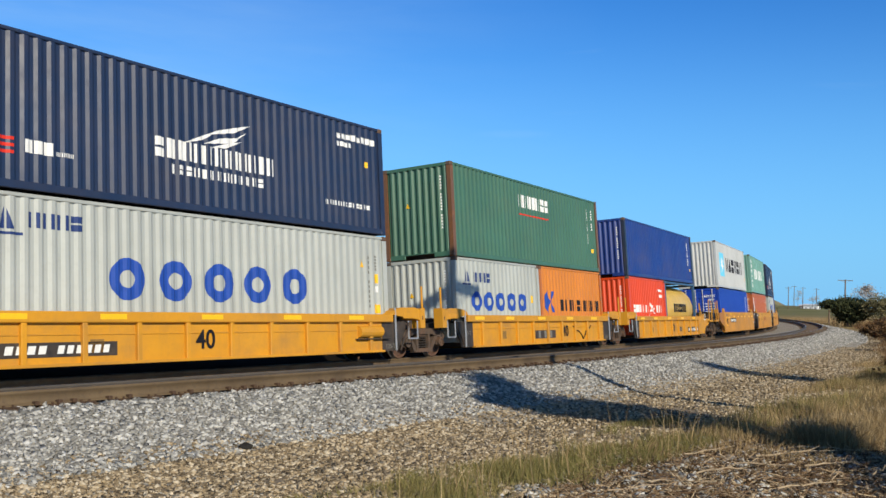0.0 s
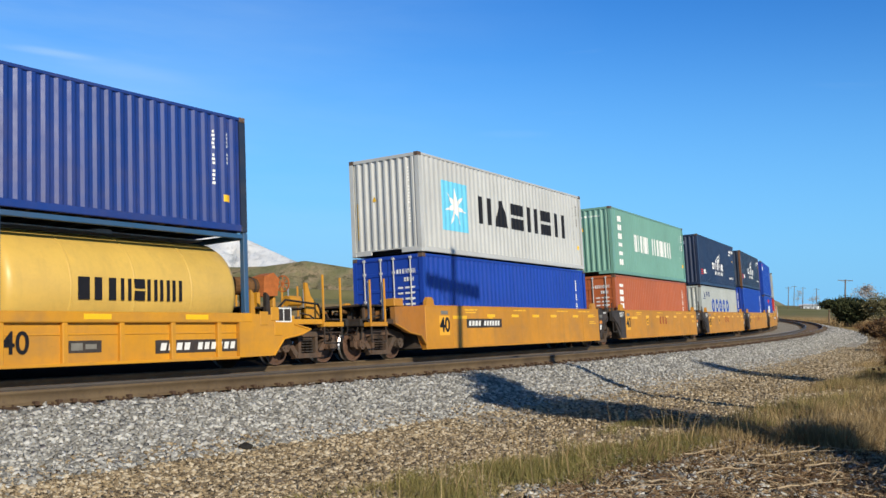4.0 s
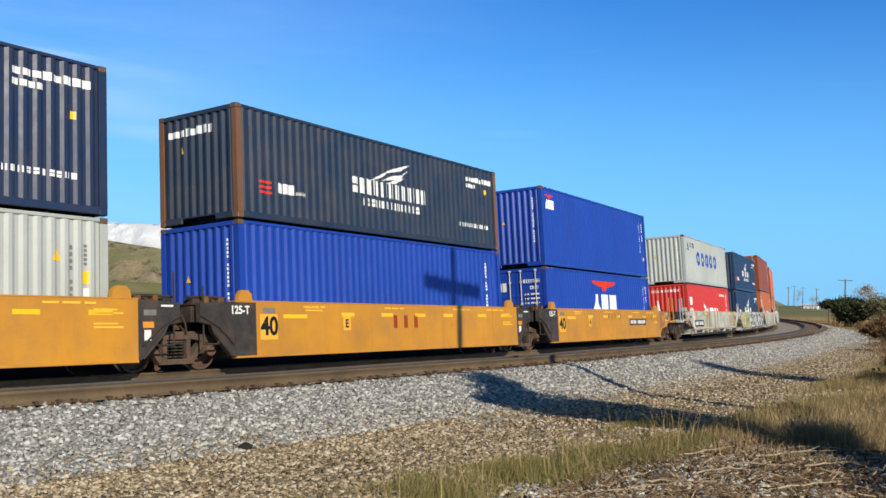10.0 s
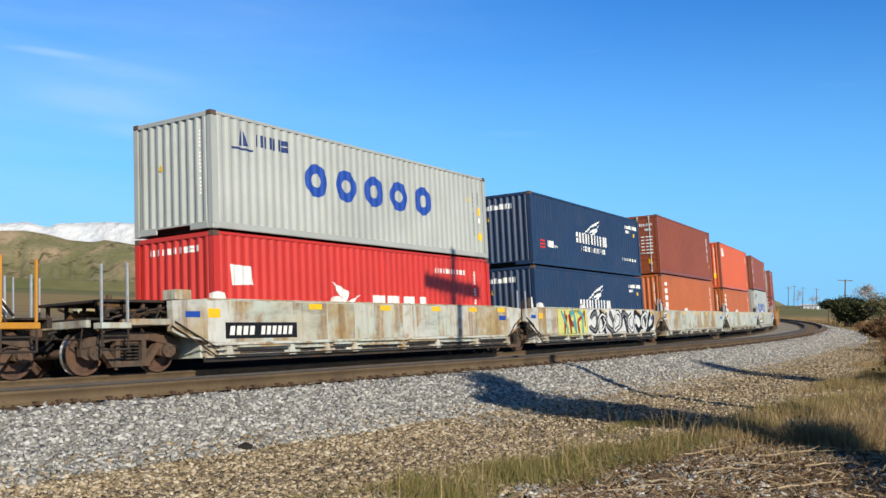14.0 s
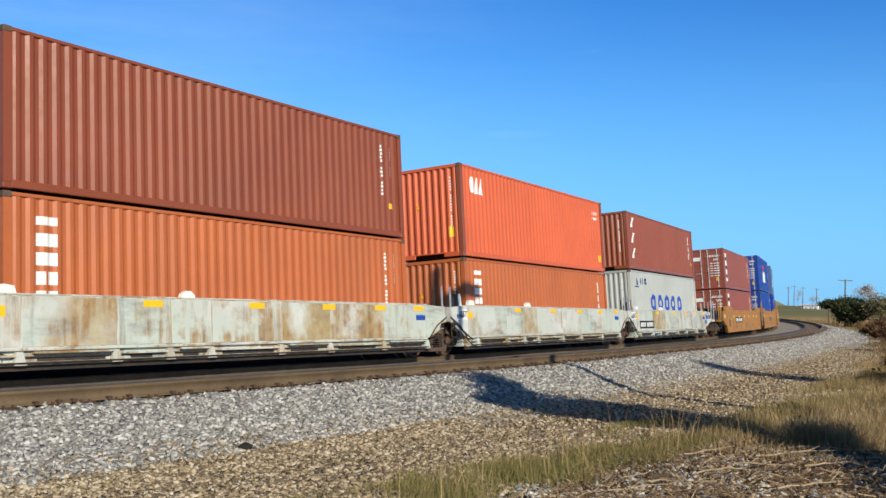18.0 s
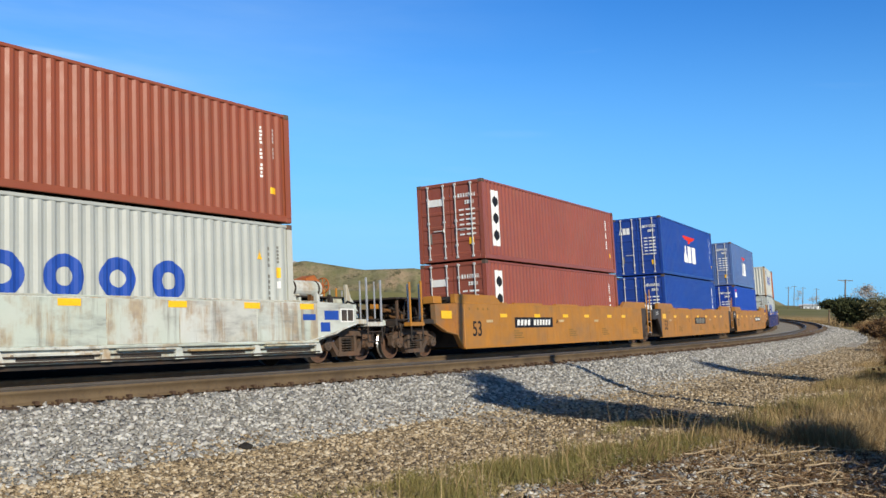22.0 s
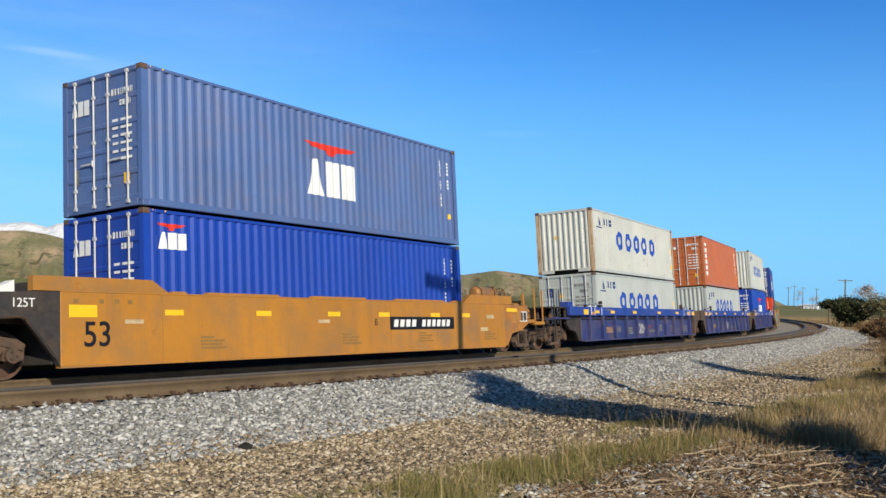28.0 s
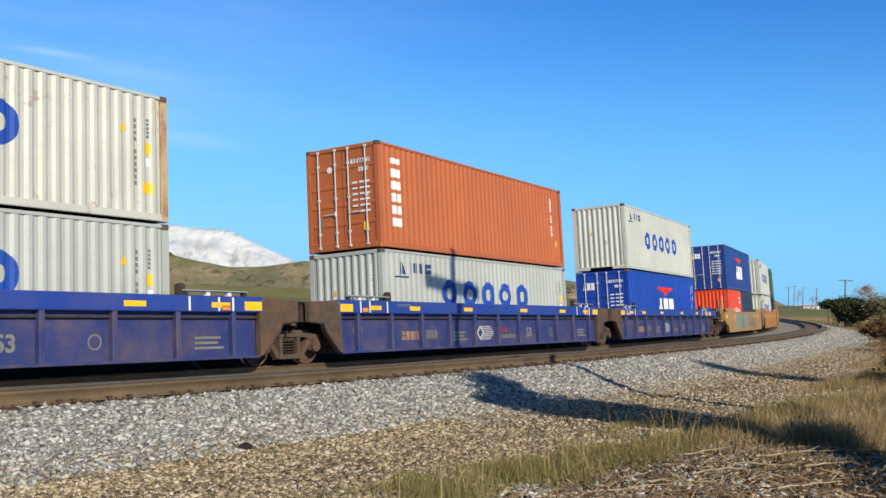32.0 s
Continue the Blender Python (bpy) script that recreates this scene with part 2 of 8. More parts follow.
# ---- mesh tools ----
class MB:
    """Collects vertices and faces for one mesh."""

    def __init__(s):
        s.v, s.f = [], []

    def add(s, verts, faces):
        o = len(s.v)
        s.v.extend(tuple(p) for p in verts)
        s.f.extend(tuple(i + o for i in f) for f in faces)
        return s

    def box(s, x0, x1, y0, y1, z0, z1, c=0.0):
        if x0 > x1:
            x0, x1 = x1, x0
        if y0 > y1:
            y0, y1 = y1, y0
        c = min(c, (x1 - x0) * 0.45, (y1 - y0) * 0.45, (z1 - z0) * 0.45)
        if c <= 0:
            v = [(x, y, z) for x in (x0, x1) for y in (y0, y1) for z in (z0, z1)]
            return s.add(v, [(0, 1, 3, 2), (4, 6, 7, 5), (0, 4, 5, 1), (2, 3, 7, 6), (0, 2, 6, 4), (1, 5, 7, 3)])
        v, idx = [], {}
        X, Y, Z = (x0, x1), (y0, y1), (z0, z1)
        sg = (1, -1)
        for i in (0, 1):
            for j in (0, 1):
                for k in (0, 1):
                    for a in range(3):
                        p = [X[i] + sg[i] * c, Y[j] + sg[j] * c, Z[k] + sg[k] * c]
                        p[a] = (X[i], Y[j], Z[k])[a]
                        idx[i, j, k, a] = len(v)
                        v.append(tuple(p))
        f = []
        for a in range(3):
            b, d = (a + 1) % 3, (a + 2) % 3
            for e in (0, 1):
                quad = []
                for m, n in ((0, 0), (1, 0), (1, 1), (0, 1)):
                    key = [0, 0, 0]
                    key[a], key[b], key[d] = e, m, n
                    quad.append(idx[key[0], key[1], key[2], a])
                f.append(tuple(quad if e else quad[::-1]))
        for a in range(3):          # edges along axis a
            b, d = (a + 1) % 3, (a + 2) % 3
            for m in (0, 1):
                for n in (0, 1):
                    q = []
                    for e, w in ((0, b), (1, b), (1, d), (0, d)):
                        key = [0, 0, 0]
                        key[a], key[b], key[d] = e, m, n
                        q.append(idx[key[0], key[1], key[2], w])
                    f.append(tuple(q if (m ^ n) == 0 else q[::-1]))
        for i in (0, 1):
            for j in (0, 1):
                for k in (0, 1):
                    t = (idx[i, j, k, 0], idx[i, j, k, 1], idx[i, j, k, 2])
                    f.append(t if (i + j + k) % 2 else t[::-1])
        return s.add(v, f)

    def prism(s, poly, axis, a, b):
        """A polygon pushed from a to b along an axis. poly holds the two other coordinates, in the order xz, yz or xy."""
        def P(p, w):
            return {"y": (p[0], w, p[1]), "x": (w, p[0], p[1]), "z": (p[0], p[1], w)}[axis]
        n = len(poly)
        v = [P(p, a) for p in poly] + [P(p, b) for p in poly]
        f = [tuple(range(n))[::-1], tuple(range(n, 2 * n))]
        f += [(i, (i + 1) % n, n + (i + 1) % n, n + i) for i in range(n)]
        return s.add(v, f)

    def rod(s, p0, p1, r, n=8, r1=None):
        p0, p1 = Vector(p0), Vector(p1)
        w = (p1 - p0).normalized()
        a = w.orthogonal().normalized()
        b = w.cross(a)
        r1 = r if r1 is None else r1
        v = []
        for p, q in ((p0, r), (p1, r1)):
            v += [p + (a * math.cos(2 * math.pi * i / n) + b * math.sin(2 * math.pi * i / n)) * q for i in range(n)]
        f = [tuple(range(n))[::-1], tuple(range(n, 2 * n))]
        f += [(i, (i + 1) % n, n + (i + 1) % n, n + i) for i in range(n)]
        return s.add(v, f)

    def pipe(s, pts, r, n=6):
        for a, b in zip(pts, pts[1:]):
            s.rod(a, b, r, n)
        return s

    def lathe(s, prof, n=24, axis="y"):
        """prof: (radius, place along the axis) round the y axis."""
        v, f = [], []
        m = len(prof)
        for i in range(n):
            c, d = math.cos(2 * math.pi * i / n), math.sin(2 * math.pi * i / n)
            for r, w in prof:
                v.append((r * c, w, r * d) if axis == "y" else ((w, r * c, r * d) if axis == "x" else (r * c, r * d, w)))
        for i in range(n):
            for j in range(m - 1):
                f.append((i * m + j, i * m + j + 1, ((i + 1) % n) * m + j + 1, ((i + 1) % n) * m + j))
        return s.add(v, f)

    def mesh(s, name, smooth=False):
        me = bpy.data.meshes.new(name)
        me.from_pydata(s.v, [], s.f)
        bm = bmesh.new()
        bm.from_mesh(me)
        bmesh.ops.recalc_face_normals(bm, faces=bm.faces)
        bm.to_mesh(me)
        bm.free()
        if smooth:
            me.shade_smooth()
        return me


def part(name, data, material, parent, label=""):
    """One mesh object under a thing or a part. data: MB or a mesh that alike parts share."""
    me = data.mesh(name) if isinstance(data, MB) else data
    if not me.materials:
        me.materials.append(None)
    ob = new(name, me)
    ob.parent = parent
    ob.material_slots[0].link = "OBJECT"
    ob.material_slots[0].material = material
    return tagged(ob, label) if label else ob


def root(name, label, category, group="", kind=""):
    return tagged(new(name), label, category, group, kind)


_shared = {}


def shared(key, make):
    if key not in _shared:
        _shared[key] = make()
    return _shared[key]


# ---- the line of the track ----
TX, TY, TH, K0, K1 = -15.70401, 6.23887, -0.9567371, 0.002683594, 3.878486e-6
BANK = 0.09723
V0, A0, B0 = 8.96634, -0.01544237, -0.000444518
SLACK = ((0, -0.09), (1, 0.0), (2, 0.06), (3, 0.12), (6, 0.11), (7, -0.15), (8, -0.06), (9, -0.04), (12, 0.04), (13, 0.05), (14, 0.02), (17, 0.0), (32, 0.0))      # the train surges a little


def run(t):
    q = t - 16.0
    return V0 * q + A0 * q * q / 2 + B0 * q ** 3 / 6 + float(np.interp(t, [a for a, _ in SLACK], [b for _, b in SLACK]))


_mid = (np.arange(32) + 0.5) / 32


def line_xy(S):
    S = np.atleast_1d(np.asarray(S, float))
    s = S[:, None] * _mid
    th = TH + K0 * s + K1 * s * s / 2
    return TX - (S[:, None] * np.cos(th)).mean(1), TY + (S[:, None] * np.sin(th)).mean(1)


def line_frame(S):
    """Places along the line, and the unit vector to its outer, camera side."""
    S = np.atleast_1d(np.asarray(S, float))
    x, y = line_xy(S)
    th = TH + K0 * S + K1 * S * S / 2
    fx, fy = -np.cos(th), np.sin(th)
    return x, y, fx, fy, -fy, fx


def rolling(S, half):
    """The pose of a car whose two pivots lie half before and behind S on the line."""
    x, y = line_xy([S + half, S - half])
    return Matrix.Translation(((x[0] + x[1]) / 2, (y[0] + y[1]) / 2, 0)) @ Matrix.Rotation(math.atan2(y[0] - y[1], x[0] - x[1]), 4, "Z") @ Matrix.Rotation(BANK, 4, "X")


# ---- ground, ballast, tracks ----
rng = np.random.default_rng(7)
LINE_S = np.arange(-440.0, 300.0, 1.0)
LX, LY, LFX, LFY, LNX, LNY = line_frame(LINE_S)


def side_of_line(x, y):
    """Signed distance from the train's track, positive on the camera's side, and the place along it."""
    q, s = np.empty(len(x)), np.empty(len(x))
    for a in range(0, len(x), 4000):
        dx, dy = x[a:a + 4000, None] - LX[None], y[a:a + 4000, None] - LY[None]
        d2 = dx * dx + dy * dy
        i = d2.argmin(1)
        r = np.arange(len(i))
        q[a:a + 4000] = np.sqrt(d2[r, i]) * np.sign(dx[r, i] * LNX[i] + dy[r, i] * LNY[i])
        s[a:a + 4000] = LINE_S[i]
    return q, s


def grid_mesh(name, co, nu, nv, closed=False, smooth=True):
    """A sheet of nu x nv vertices."""
    me = bpy.data.meshes.new(name)
    i, j = np.meshgrid(np.arange(nu if closed else nu - 1), np.arange(nv - 1), indexing="ij")
    k = (i + 1) % nu
    f = np.stack([i * nv + j, k * nv + j, k * nv + j + 1, i * nv + j + 1], -1).reshape(-1, 4)
    me.vertices.add(len(co))
    me.vertices.foreach_set("co", np.asarray(co, np.float32).ravel())
    me.loops.add(f.size)
    me.loops.foreach_set("vertex_index", f.ravel().astype(np.int32))
    me.polygons.add(len(f))
    me.polygons.foreach_set("loop_start", np.arange(0, f.size, 4, dtype=np.int32))
    me.update(calc_edges=True)
    if smooth:
        me.shade_smooth()
    return me


def ripple(x, y, amp, seed=0.0):
    return amp * (np.sin(x * 2.1 + seed) * np.sin(y * 1.7 + 1.3 * seed) + 0.6 * np.sin(x * 4.7 + y * 2.9 + seed) + 0.4 * np.sin(y * 7.3 - x * 3.7 + seed))


def ground_z(q):
    # hump at -5: added berm, to darken the view below the cars
    return np.interp(q, [-60, -5, -3.5, 0, 7.4, 8.7, 9.6, 12, 16, 40], [-1.0, -0.2, -0.55, -0.7, -0.6, -0.15, -0.11, -0.05, 0.0, 0.0])


def bed_z(q):
    return np.interp(q, [-4.2, -2.0, -1.4, 1.4, 2.4, 3.4, 6.15, 6.5, 7.7, 8.3, 9.1],
                     [-0.62, -0.40, -0.36, -0.10, -0.06, 0.05, 0.285, 0.265, 0.0, -0.08, -0.16])


def ground_material():
    M = Mat("earth_gravel_and_dry_grass_ground", 0.95)
    v = M.coords((1, 1, 1), "Object", False)
    sep = M.n("ShaderNodeSeparateXYZ")
    M.l(v, sep.inputs[0])
    c = M.mix((0.18, 0.14, 0.095, 1), (0.30, 0.245, 0.17, 1), M.noise(v, 0.9, 6, 0.6))
    vor = M.n("ShaderNodeTexVoronoi", Scale=26.0)
    M.l(v, vor.inputs["Vector"])
    c = M.mix(c, M.mix((0.10, 0.082, 0.06, 1), (0.42, 0.35, 0.26, 1), vor.outputs["Color"]), 0.55)
    c = M.mix(c, (0.13, 0.095, 0.05, 1), M.noise(v, 0.35, 6, 0.65, 0.45, 0.62, 0, 0.7))
    # farther out: dry grass, then green fields
    wob = M.noise(v, 0.02, 4, 0.6, 0.3, 0.7, -25, 25)
    y = M.math("ADD", sep.outputs["Y"], wob)
    dry = M.mix((0.33, 0.24, 0.115, 1), (0.24, 0.185, 0.085, 1), M.noise(v, 0.12, 6))
    f1 = M.n("ShaderNodeMapRange")
    f1.inputs["From Min"].default_value, f1.inputs["From Max"].default_value = 60, 110
    M.l(y, f1.inputs["Value"])
    c = M.mix(c, dry, f1.outputs[0])
    green = M.mix((0.125, 0.14, 0.055, 1), (0.25, 0.22, 0.11, 1), M.noise(v, 0.02, 8, 0.7))
    f2 = M.n("ShaderNodeMapRange")
    f2.inputs["From Min"].default_value, f2.inputs["From Max"].default_value = 255, 300
    M.l(y, f2.inputs["Value"])
    c = M.mix(c, green, f2.outputs[0])
    M.bump(M.math("ADD", M.noise(v, 18, 6, 0.7, 0.2, 0.8), vor.outputs["Distance"]), 0.15, 0.01)
    return M.done(c)


def ballast_material():
    M = Mat("grey_crushed_stone_bed", 0.95)
    v = M.coords((1, 1, 1), "Object", False)
    vor = M.n("ShaderNodeTexVoronoi", Scale=19.0)
    M.l(v, vor.inputs["Vector"])
    c = M.mix((0.17, 0.165, 0.15, 1), (0.47, 0.45, 0.40, 1), vor.outputs["Color"])
    c = M.mix(c, (0.27, 0.23, 0.17, 1), M.noise(v, 0.5, 6, 0.6, 0.45, 0.65, 0, 0.5))
    M.bump(vor.outputs["Distance"], 0.25, 0.015)
    return M.done(c)


def build_ground():
    a = np.concatenate([np.radians(np.arange(62, 118, 0.35)), np.radians(np.arange(118, 422, 3.0))])
    r = np.r_[0.0, 0.8, 2.0 * 1.021 ** np.arange(372)]
    A, R = np.meshgrid(a, r, indexing="ij")
    x, y = (R * np.cos(A)).ravel() + 0.3, (R * np.sin(A)).ravel() - 0.4
    q, s = side_of_line(x, y)
    near = np.hypot(x, y) < 600
    z = np.where(near, ground_z(q), -0.3)
    rise = np.interp(np.hypot(x, y), [0, 170, 600, 1500, 6000], [0, 0, 4.6, 10, 10])      # the land rises gently beyond the bend
    z += rise * np.where(near, np.clip((q - 20) / 50, 0, 1), 1)
    z += ripple(x, y, 0.012) * (np.hypot(x, y) < 60)
    sheet = grid_mesh("ground", np.c_[x, y, z], len(a), len(r), closed=True)
    sheet.flip_normals()
    tagged(part("ground", sheet, ground_material(), None),
           "stony tan earth with dry grass and green fields beyond", "ground", kind="structure")
    qs = np.r_[np.arange(-4.2, 2.0, 0.5), np.arange(2.0, 9.11, 0.22)]
    S = np.r_[np.arange(-440, -70, 4.0), np.arange(-70, 12, 0.5), np.arange(12, 300, 4.0)]
    X, Y, _, _, NX, NY = line_frame(S)
    QX = X[:, None] + NX[:, None] * qs
    QY = Y[:, None] + NY[:, None] * qs
    Z = np.broadcast_to(bed_z(qs), QX.shape) + ripple(QX, QY, 0.010, 2.0)
    tagged(part("ballast_bed", grid_mesh("ballast_bed", np.c_[QX.ravel(), QY.ravel(), Z.ravel()], len(S), len(qs)), ballast_material(), None),
           "banked bed of grey crushed stone under both tracks", "ballast bed", kind="structure")


build_ground()


def added_bank():
    """Added low bank on the train's far side; its near-black paints shade under cars."""
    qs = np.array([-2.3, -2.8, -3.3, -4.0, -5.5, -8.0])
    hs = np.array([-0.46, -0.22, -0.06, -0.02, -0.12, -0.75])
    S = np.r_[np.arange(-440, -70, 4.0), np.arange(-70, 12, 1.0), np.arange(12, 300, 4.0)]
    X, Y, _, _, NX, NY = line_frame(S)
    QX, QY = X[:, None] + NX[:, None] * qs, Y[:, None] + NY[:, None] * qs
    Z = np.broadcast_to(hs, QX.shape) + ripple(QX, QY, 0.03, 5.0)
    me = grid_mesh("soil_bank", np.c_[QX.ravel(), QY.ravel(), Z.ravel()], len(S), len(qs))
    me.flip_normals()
    tagged(part("soil_bank", me, simple("under_car_shade_black", (0.010, 0.008, 0.006, 1), 0.95, var=0.4, scale=3.0, second=(0.016, 0.012, 0.008, 1)), None),
           "added near-black bank behind the train, painted as shade under the cars", "soil bank", kind="structure")


added_bank()

TRACKS = ((0.0, 0.0, 0.0972), (4.80, 0.395, 0.088))     # distance out, rail height at the middle, cross slope


def rail_material():
    M = Mat("rusty_brown_rail_steel", 0.7, 0.0)
    v = M.coords((1, 1, 1), "Object", False)
    c = M.mix((0.095, 0.066, 0.038, 1), (0.17, 0.120, 0.066, 1), M.noise(v, 1.2, 6))
    c = M.mix(c, (0.07, 0.05, 0.04, 1), M.noise(v, 14, 5, 0.7, 0.5, 0.75, 0, 0.7))
    M.bump(M.noise(v, 60, 4), 0.2, 0.003)
    return M.done(c)


RAIL_MAT = rail_material()
GREY_RAIL = simple("dark_grey_rail_steel", (0.085, 0.076, 0.066, 1), 0.6, var=0.2, scale=2.0, second=(0.12, 0.09, 0.06, 1), amount=0.4)
HEAD_MAT = simple("worn_steel_rail_head", (0.30, 0.28, 0.27, 1), 0.35, 0.8, var=0.15, scale=3)
TIE_MAT = simple("weathered_brown_timber_tie", (0.14, 0.10, 0.07, 1), 0.9, var=0.35, scale=5, second=(0.22, 0.19, 0.15, 1))
PLATE_MAT = simple("rusty_tie_plate", (0.075, 0.045, 0.028, 1), 0.8, var=0.3, scale=9)

# half profile of a rail, foot to head: across, height below the running surface
RAIL_PROFILE = [(-0.075, -0.186), (0.075, -0.186), (0.075, -0.174), (0.025, -0.158), (0.010, -0.145), (0.009, -0.055), (0.034, -0.040), (0.037, -0.012), (0.028, 0.0),
                (-0.028, 0.0), (-0.037, -0.012), (-0.034, -0.040), (-0.009, -0.055), (-0.010, -0.145), (-0.025, -0.158), (-0.075, -0.174)]


def sweep(name, q0, z0, slope, prof, S, mat):
    X, Y, _, _, NX, NY = line_frame(S)
    c, d = math.cos(slope), math.sin(slope)
    w = np.array([q0 + a * c - b * d for a, b in prof])
    h = np.array([z0 + a * d + b * c for a, b in prof])
    co = np.stack([X[:, None] + NX[:, None] * w, Y[:, None] + NY[:, None] * w, np.broadcast_to(h, (len(S), len(prof)))], -1)
    co = np.concatenate([co, co[:, :1]], 1).reshape(-1, 3)
    return part(name, grid_mesh(name, co, len(S), len(prof) + 1, smooth=False), mat, None)


def build_tracks():
    S = np.r_[np.arange(-440, -120, 3.0), np.arange(-120, 14, 1.0), np.arange(14, 300, 4.0)]
    for q, z, b in TRACKS:
        for sgn in (1, -1):
            o = sgn * 0.753
            q1, z1 = q + o * math.cos(b), z + o * math.sin(b)
            rail = sweep("rail", q1, z1, b, RAIL_PROFILE, S, RAIL_MAT if sgn > 0 else GREY_RAIL)
            tagged(rail, "rust-brown steel rail of a curved track", "rail", "rails", "structure")
            head = sweep("running_surface", q1, z1, b, [(-0.022, 0.0012), (0.022, 0.0012), (0.022, 0.003), (-0.022, 0.003)], S, HEAD_MAT)
            head.parent = rail


build_tracks()


# ---- hills and mountains ----
HILL = [(-60, 2.3), (-40, 3.0), (-30, 2.5), (-24.5, 2.74), (-23.3, 2.84), (-22.1, 2.7), (-21.0, 2.45), (-19.8, 2.39), (-19.1, 2.56), (-17.4, 2.36), (-16.4, 2.26), (-15.7, 2.13), (-15.3, 1.85),
        (-14.2, 1.65), (-12.2, 1.34), (-10.3, 1.47), (-8.0, 1.89), (-4.6, 1.5), (-1.7, 1.7), (1.2, 1.41), (3.2, 1.75), (5.5, 1.5), (10.4, 0.97), (15.2, 0.81), (18.7, 0.64), (19.8, 0.12), (24, 0.1)]
SNOW = [(-70, 2.5), (-50, 3.6), (-35, 3.0), (-24.5, 3.13), (-23.1, 3.31), (-22.1, 3.07), (-21.6, 3.32), (-18.9, 3.57), (-17.5, 3.56), (-15.4, 3.58), (-14.3, 3.48), (-12.4, 3.45), (-11.3, 2.95), (-8.8, 1.92),
        (-6.0, 1.04), (0, 0.5), (8, 0.3)]


def hill_material():
    M = Mat("green_and_tan_winter_hillside", 0.95)
    v = M.coords((1, 0.17, 1.3), "Object", False)
    c = M.mix((0.185, 0.185, 0.09, 1), (0.30, 0.262, 0.155, 1), M.noise(v, 0.03, 8, 0.62))
    c = M.mix(c, (0.47, 0.34, 0.225, 1), M.noise(v, 0.035, 9, 0.6, 0.46, 0.64, 0, 0.85))
    c = M.mix(c, (0.045, 0.058, 0.024, 1), M.noise(v, 0.07, 8, 0.7, 0.54, 0.62, 0, 0.8))
    c = M.mix(c, (0.10, 0.11, 0.045, 1), M.noise(v, 0.3, 6, 0.7, 0.48, 0.66, 0, 0.5))
    c = M.mix(c, (0.04, 0.05, 0.024, 1), M.noise(v, 0.55, 4, 0.6, 0.60, 0.68, 0, 0.6))
    M.bump(M.noise(v, 0.05, 7, 0.55, 0.2, 0.8), 0.35, 5)
    return M.done(c)


def snow_material():
    M = Mat("snow_covered_rock", 0.75)
    v = M.coords((1, 0.2, 1.2), "Object", False)
    rock = M.noise(M.coords((1, 0.2, 0.55), "Object", False), 0.026, 11, 0.74, 0.48, 0.66, 0, 0.9)
    sep = M.n("ShaderNodeSeparateXYZ")
    M.l(v, sep.inputs[0])
    low = M.n("ShaderNodeMapRange")
    low.inputs["From Min"].default_value, low.inputs["From Max"].default_value = 90, 210
    low.inputs["To Min"].default_value, low.inputs["To Max"].default_value = 1.0, 0.6
    M.l(sep.outputs["Z"], low.inputs["Value"])
    c = M.mix((0.85, 0.87, 0.88, 1), (0.38, 0.46, 0.55, 1), M.math("MULTIPLY", rock, low.outputs[0]))
    M.bump(M.noise(v, 0.012, 10, 0.68, 0.2, 0.8), 0.8, 34)
    return M.done(c)


def ridge(name, table, r0, rp, r1, rough, mat, label, cat, seed):
    az = np.arange(table[0][0], table[-1][0], 0.22)
    el = np.interp(az, [a for a, _ in table], [e for _, e in table])
    rs = np.concatenate([np.linspace(r0, rp, 26), np.linspace(rp, r1, 8)[1:]])
    co = []
    for a, e in zip(az, el):
        top = rp * math.tan(radians(e)) + EYE.z
        for r in rs:
            t = (r - r0) / (rp - r0) if r <= rp else 1 - 0.8 * (r - rp) / (r1 - rp)
            p = Vector((r * math.sin(radians(a)), r * math.cos(radians(a)), 0))
            shape = t ** 1.25 if r <= rp else t
            k = noise.fractal(p / (r0 * 0.12) + Vector((seed, 0, 0)), 0.9, 2.1, 6)
            z = top * shape * (1 + rough * k * (1 - shape) * 1.6) - 2 * (1 - t)
            gully = abs(noise.noise(Vector((a * 1.3, seed, t * 0.5)))) * (1 - t) * t * 4
            co.append((p.x, p.y, min(z - top * 0.34 * gully, r * math.tan(radians(e)) + EYE.z)))
    ob = part(name, grid_mesh(name, co, len(az), len(rs)), mat, None)
    return tagged(ob, label, cat, kind="structure")


ridge("hills", HILL, 790, 1050, 1500, 0.35, hill_material(), "low green hills with bare tan scars", "hills", 3.0)
ridge("snowy_mountains", SNOW, 2900, 3600, 4600, 0.45, snow_material(), "distant snow-covered mountain range", "mountains", 8.0)


# ---- markings: plain shapes in a unit box, built from convex pieces ----
def ring(n=24, hole=0.42, cut=0.0):
    out = []
    for i in range(n):
        a0, a1 = 2 * math.pi * (i + cut) / n, 2 * math.pi * (i + 1 - cut) / n
        pt = lambda a, k: (0.5 + 0.5 * k * math.cos(a), 0.5 + 0.5 * k * math.sin(a))
        out.append([pt(a0, hole), pt(a0, 1), pt(a1, 1), pt(a1, hole)])
    return out


def rect(x0, y0, x1, y1):
    return [(x0, y0), (x1, y0), (x1, y1), (x0, y1)]


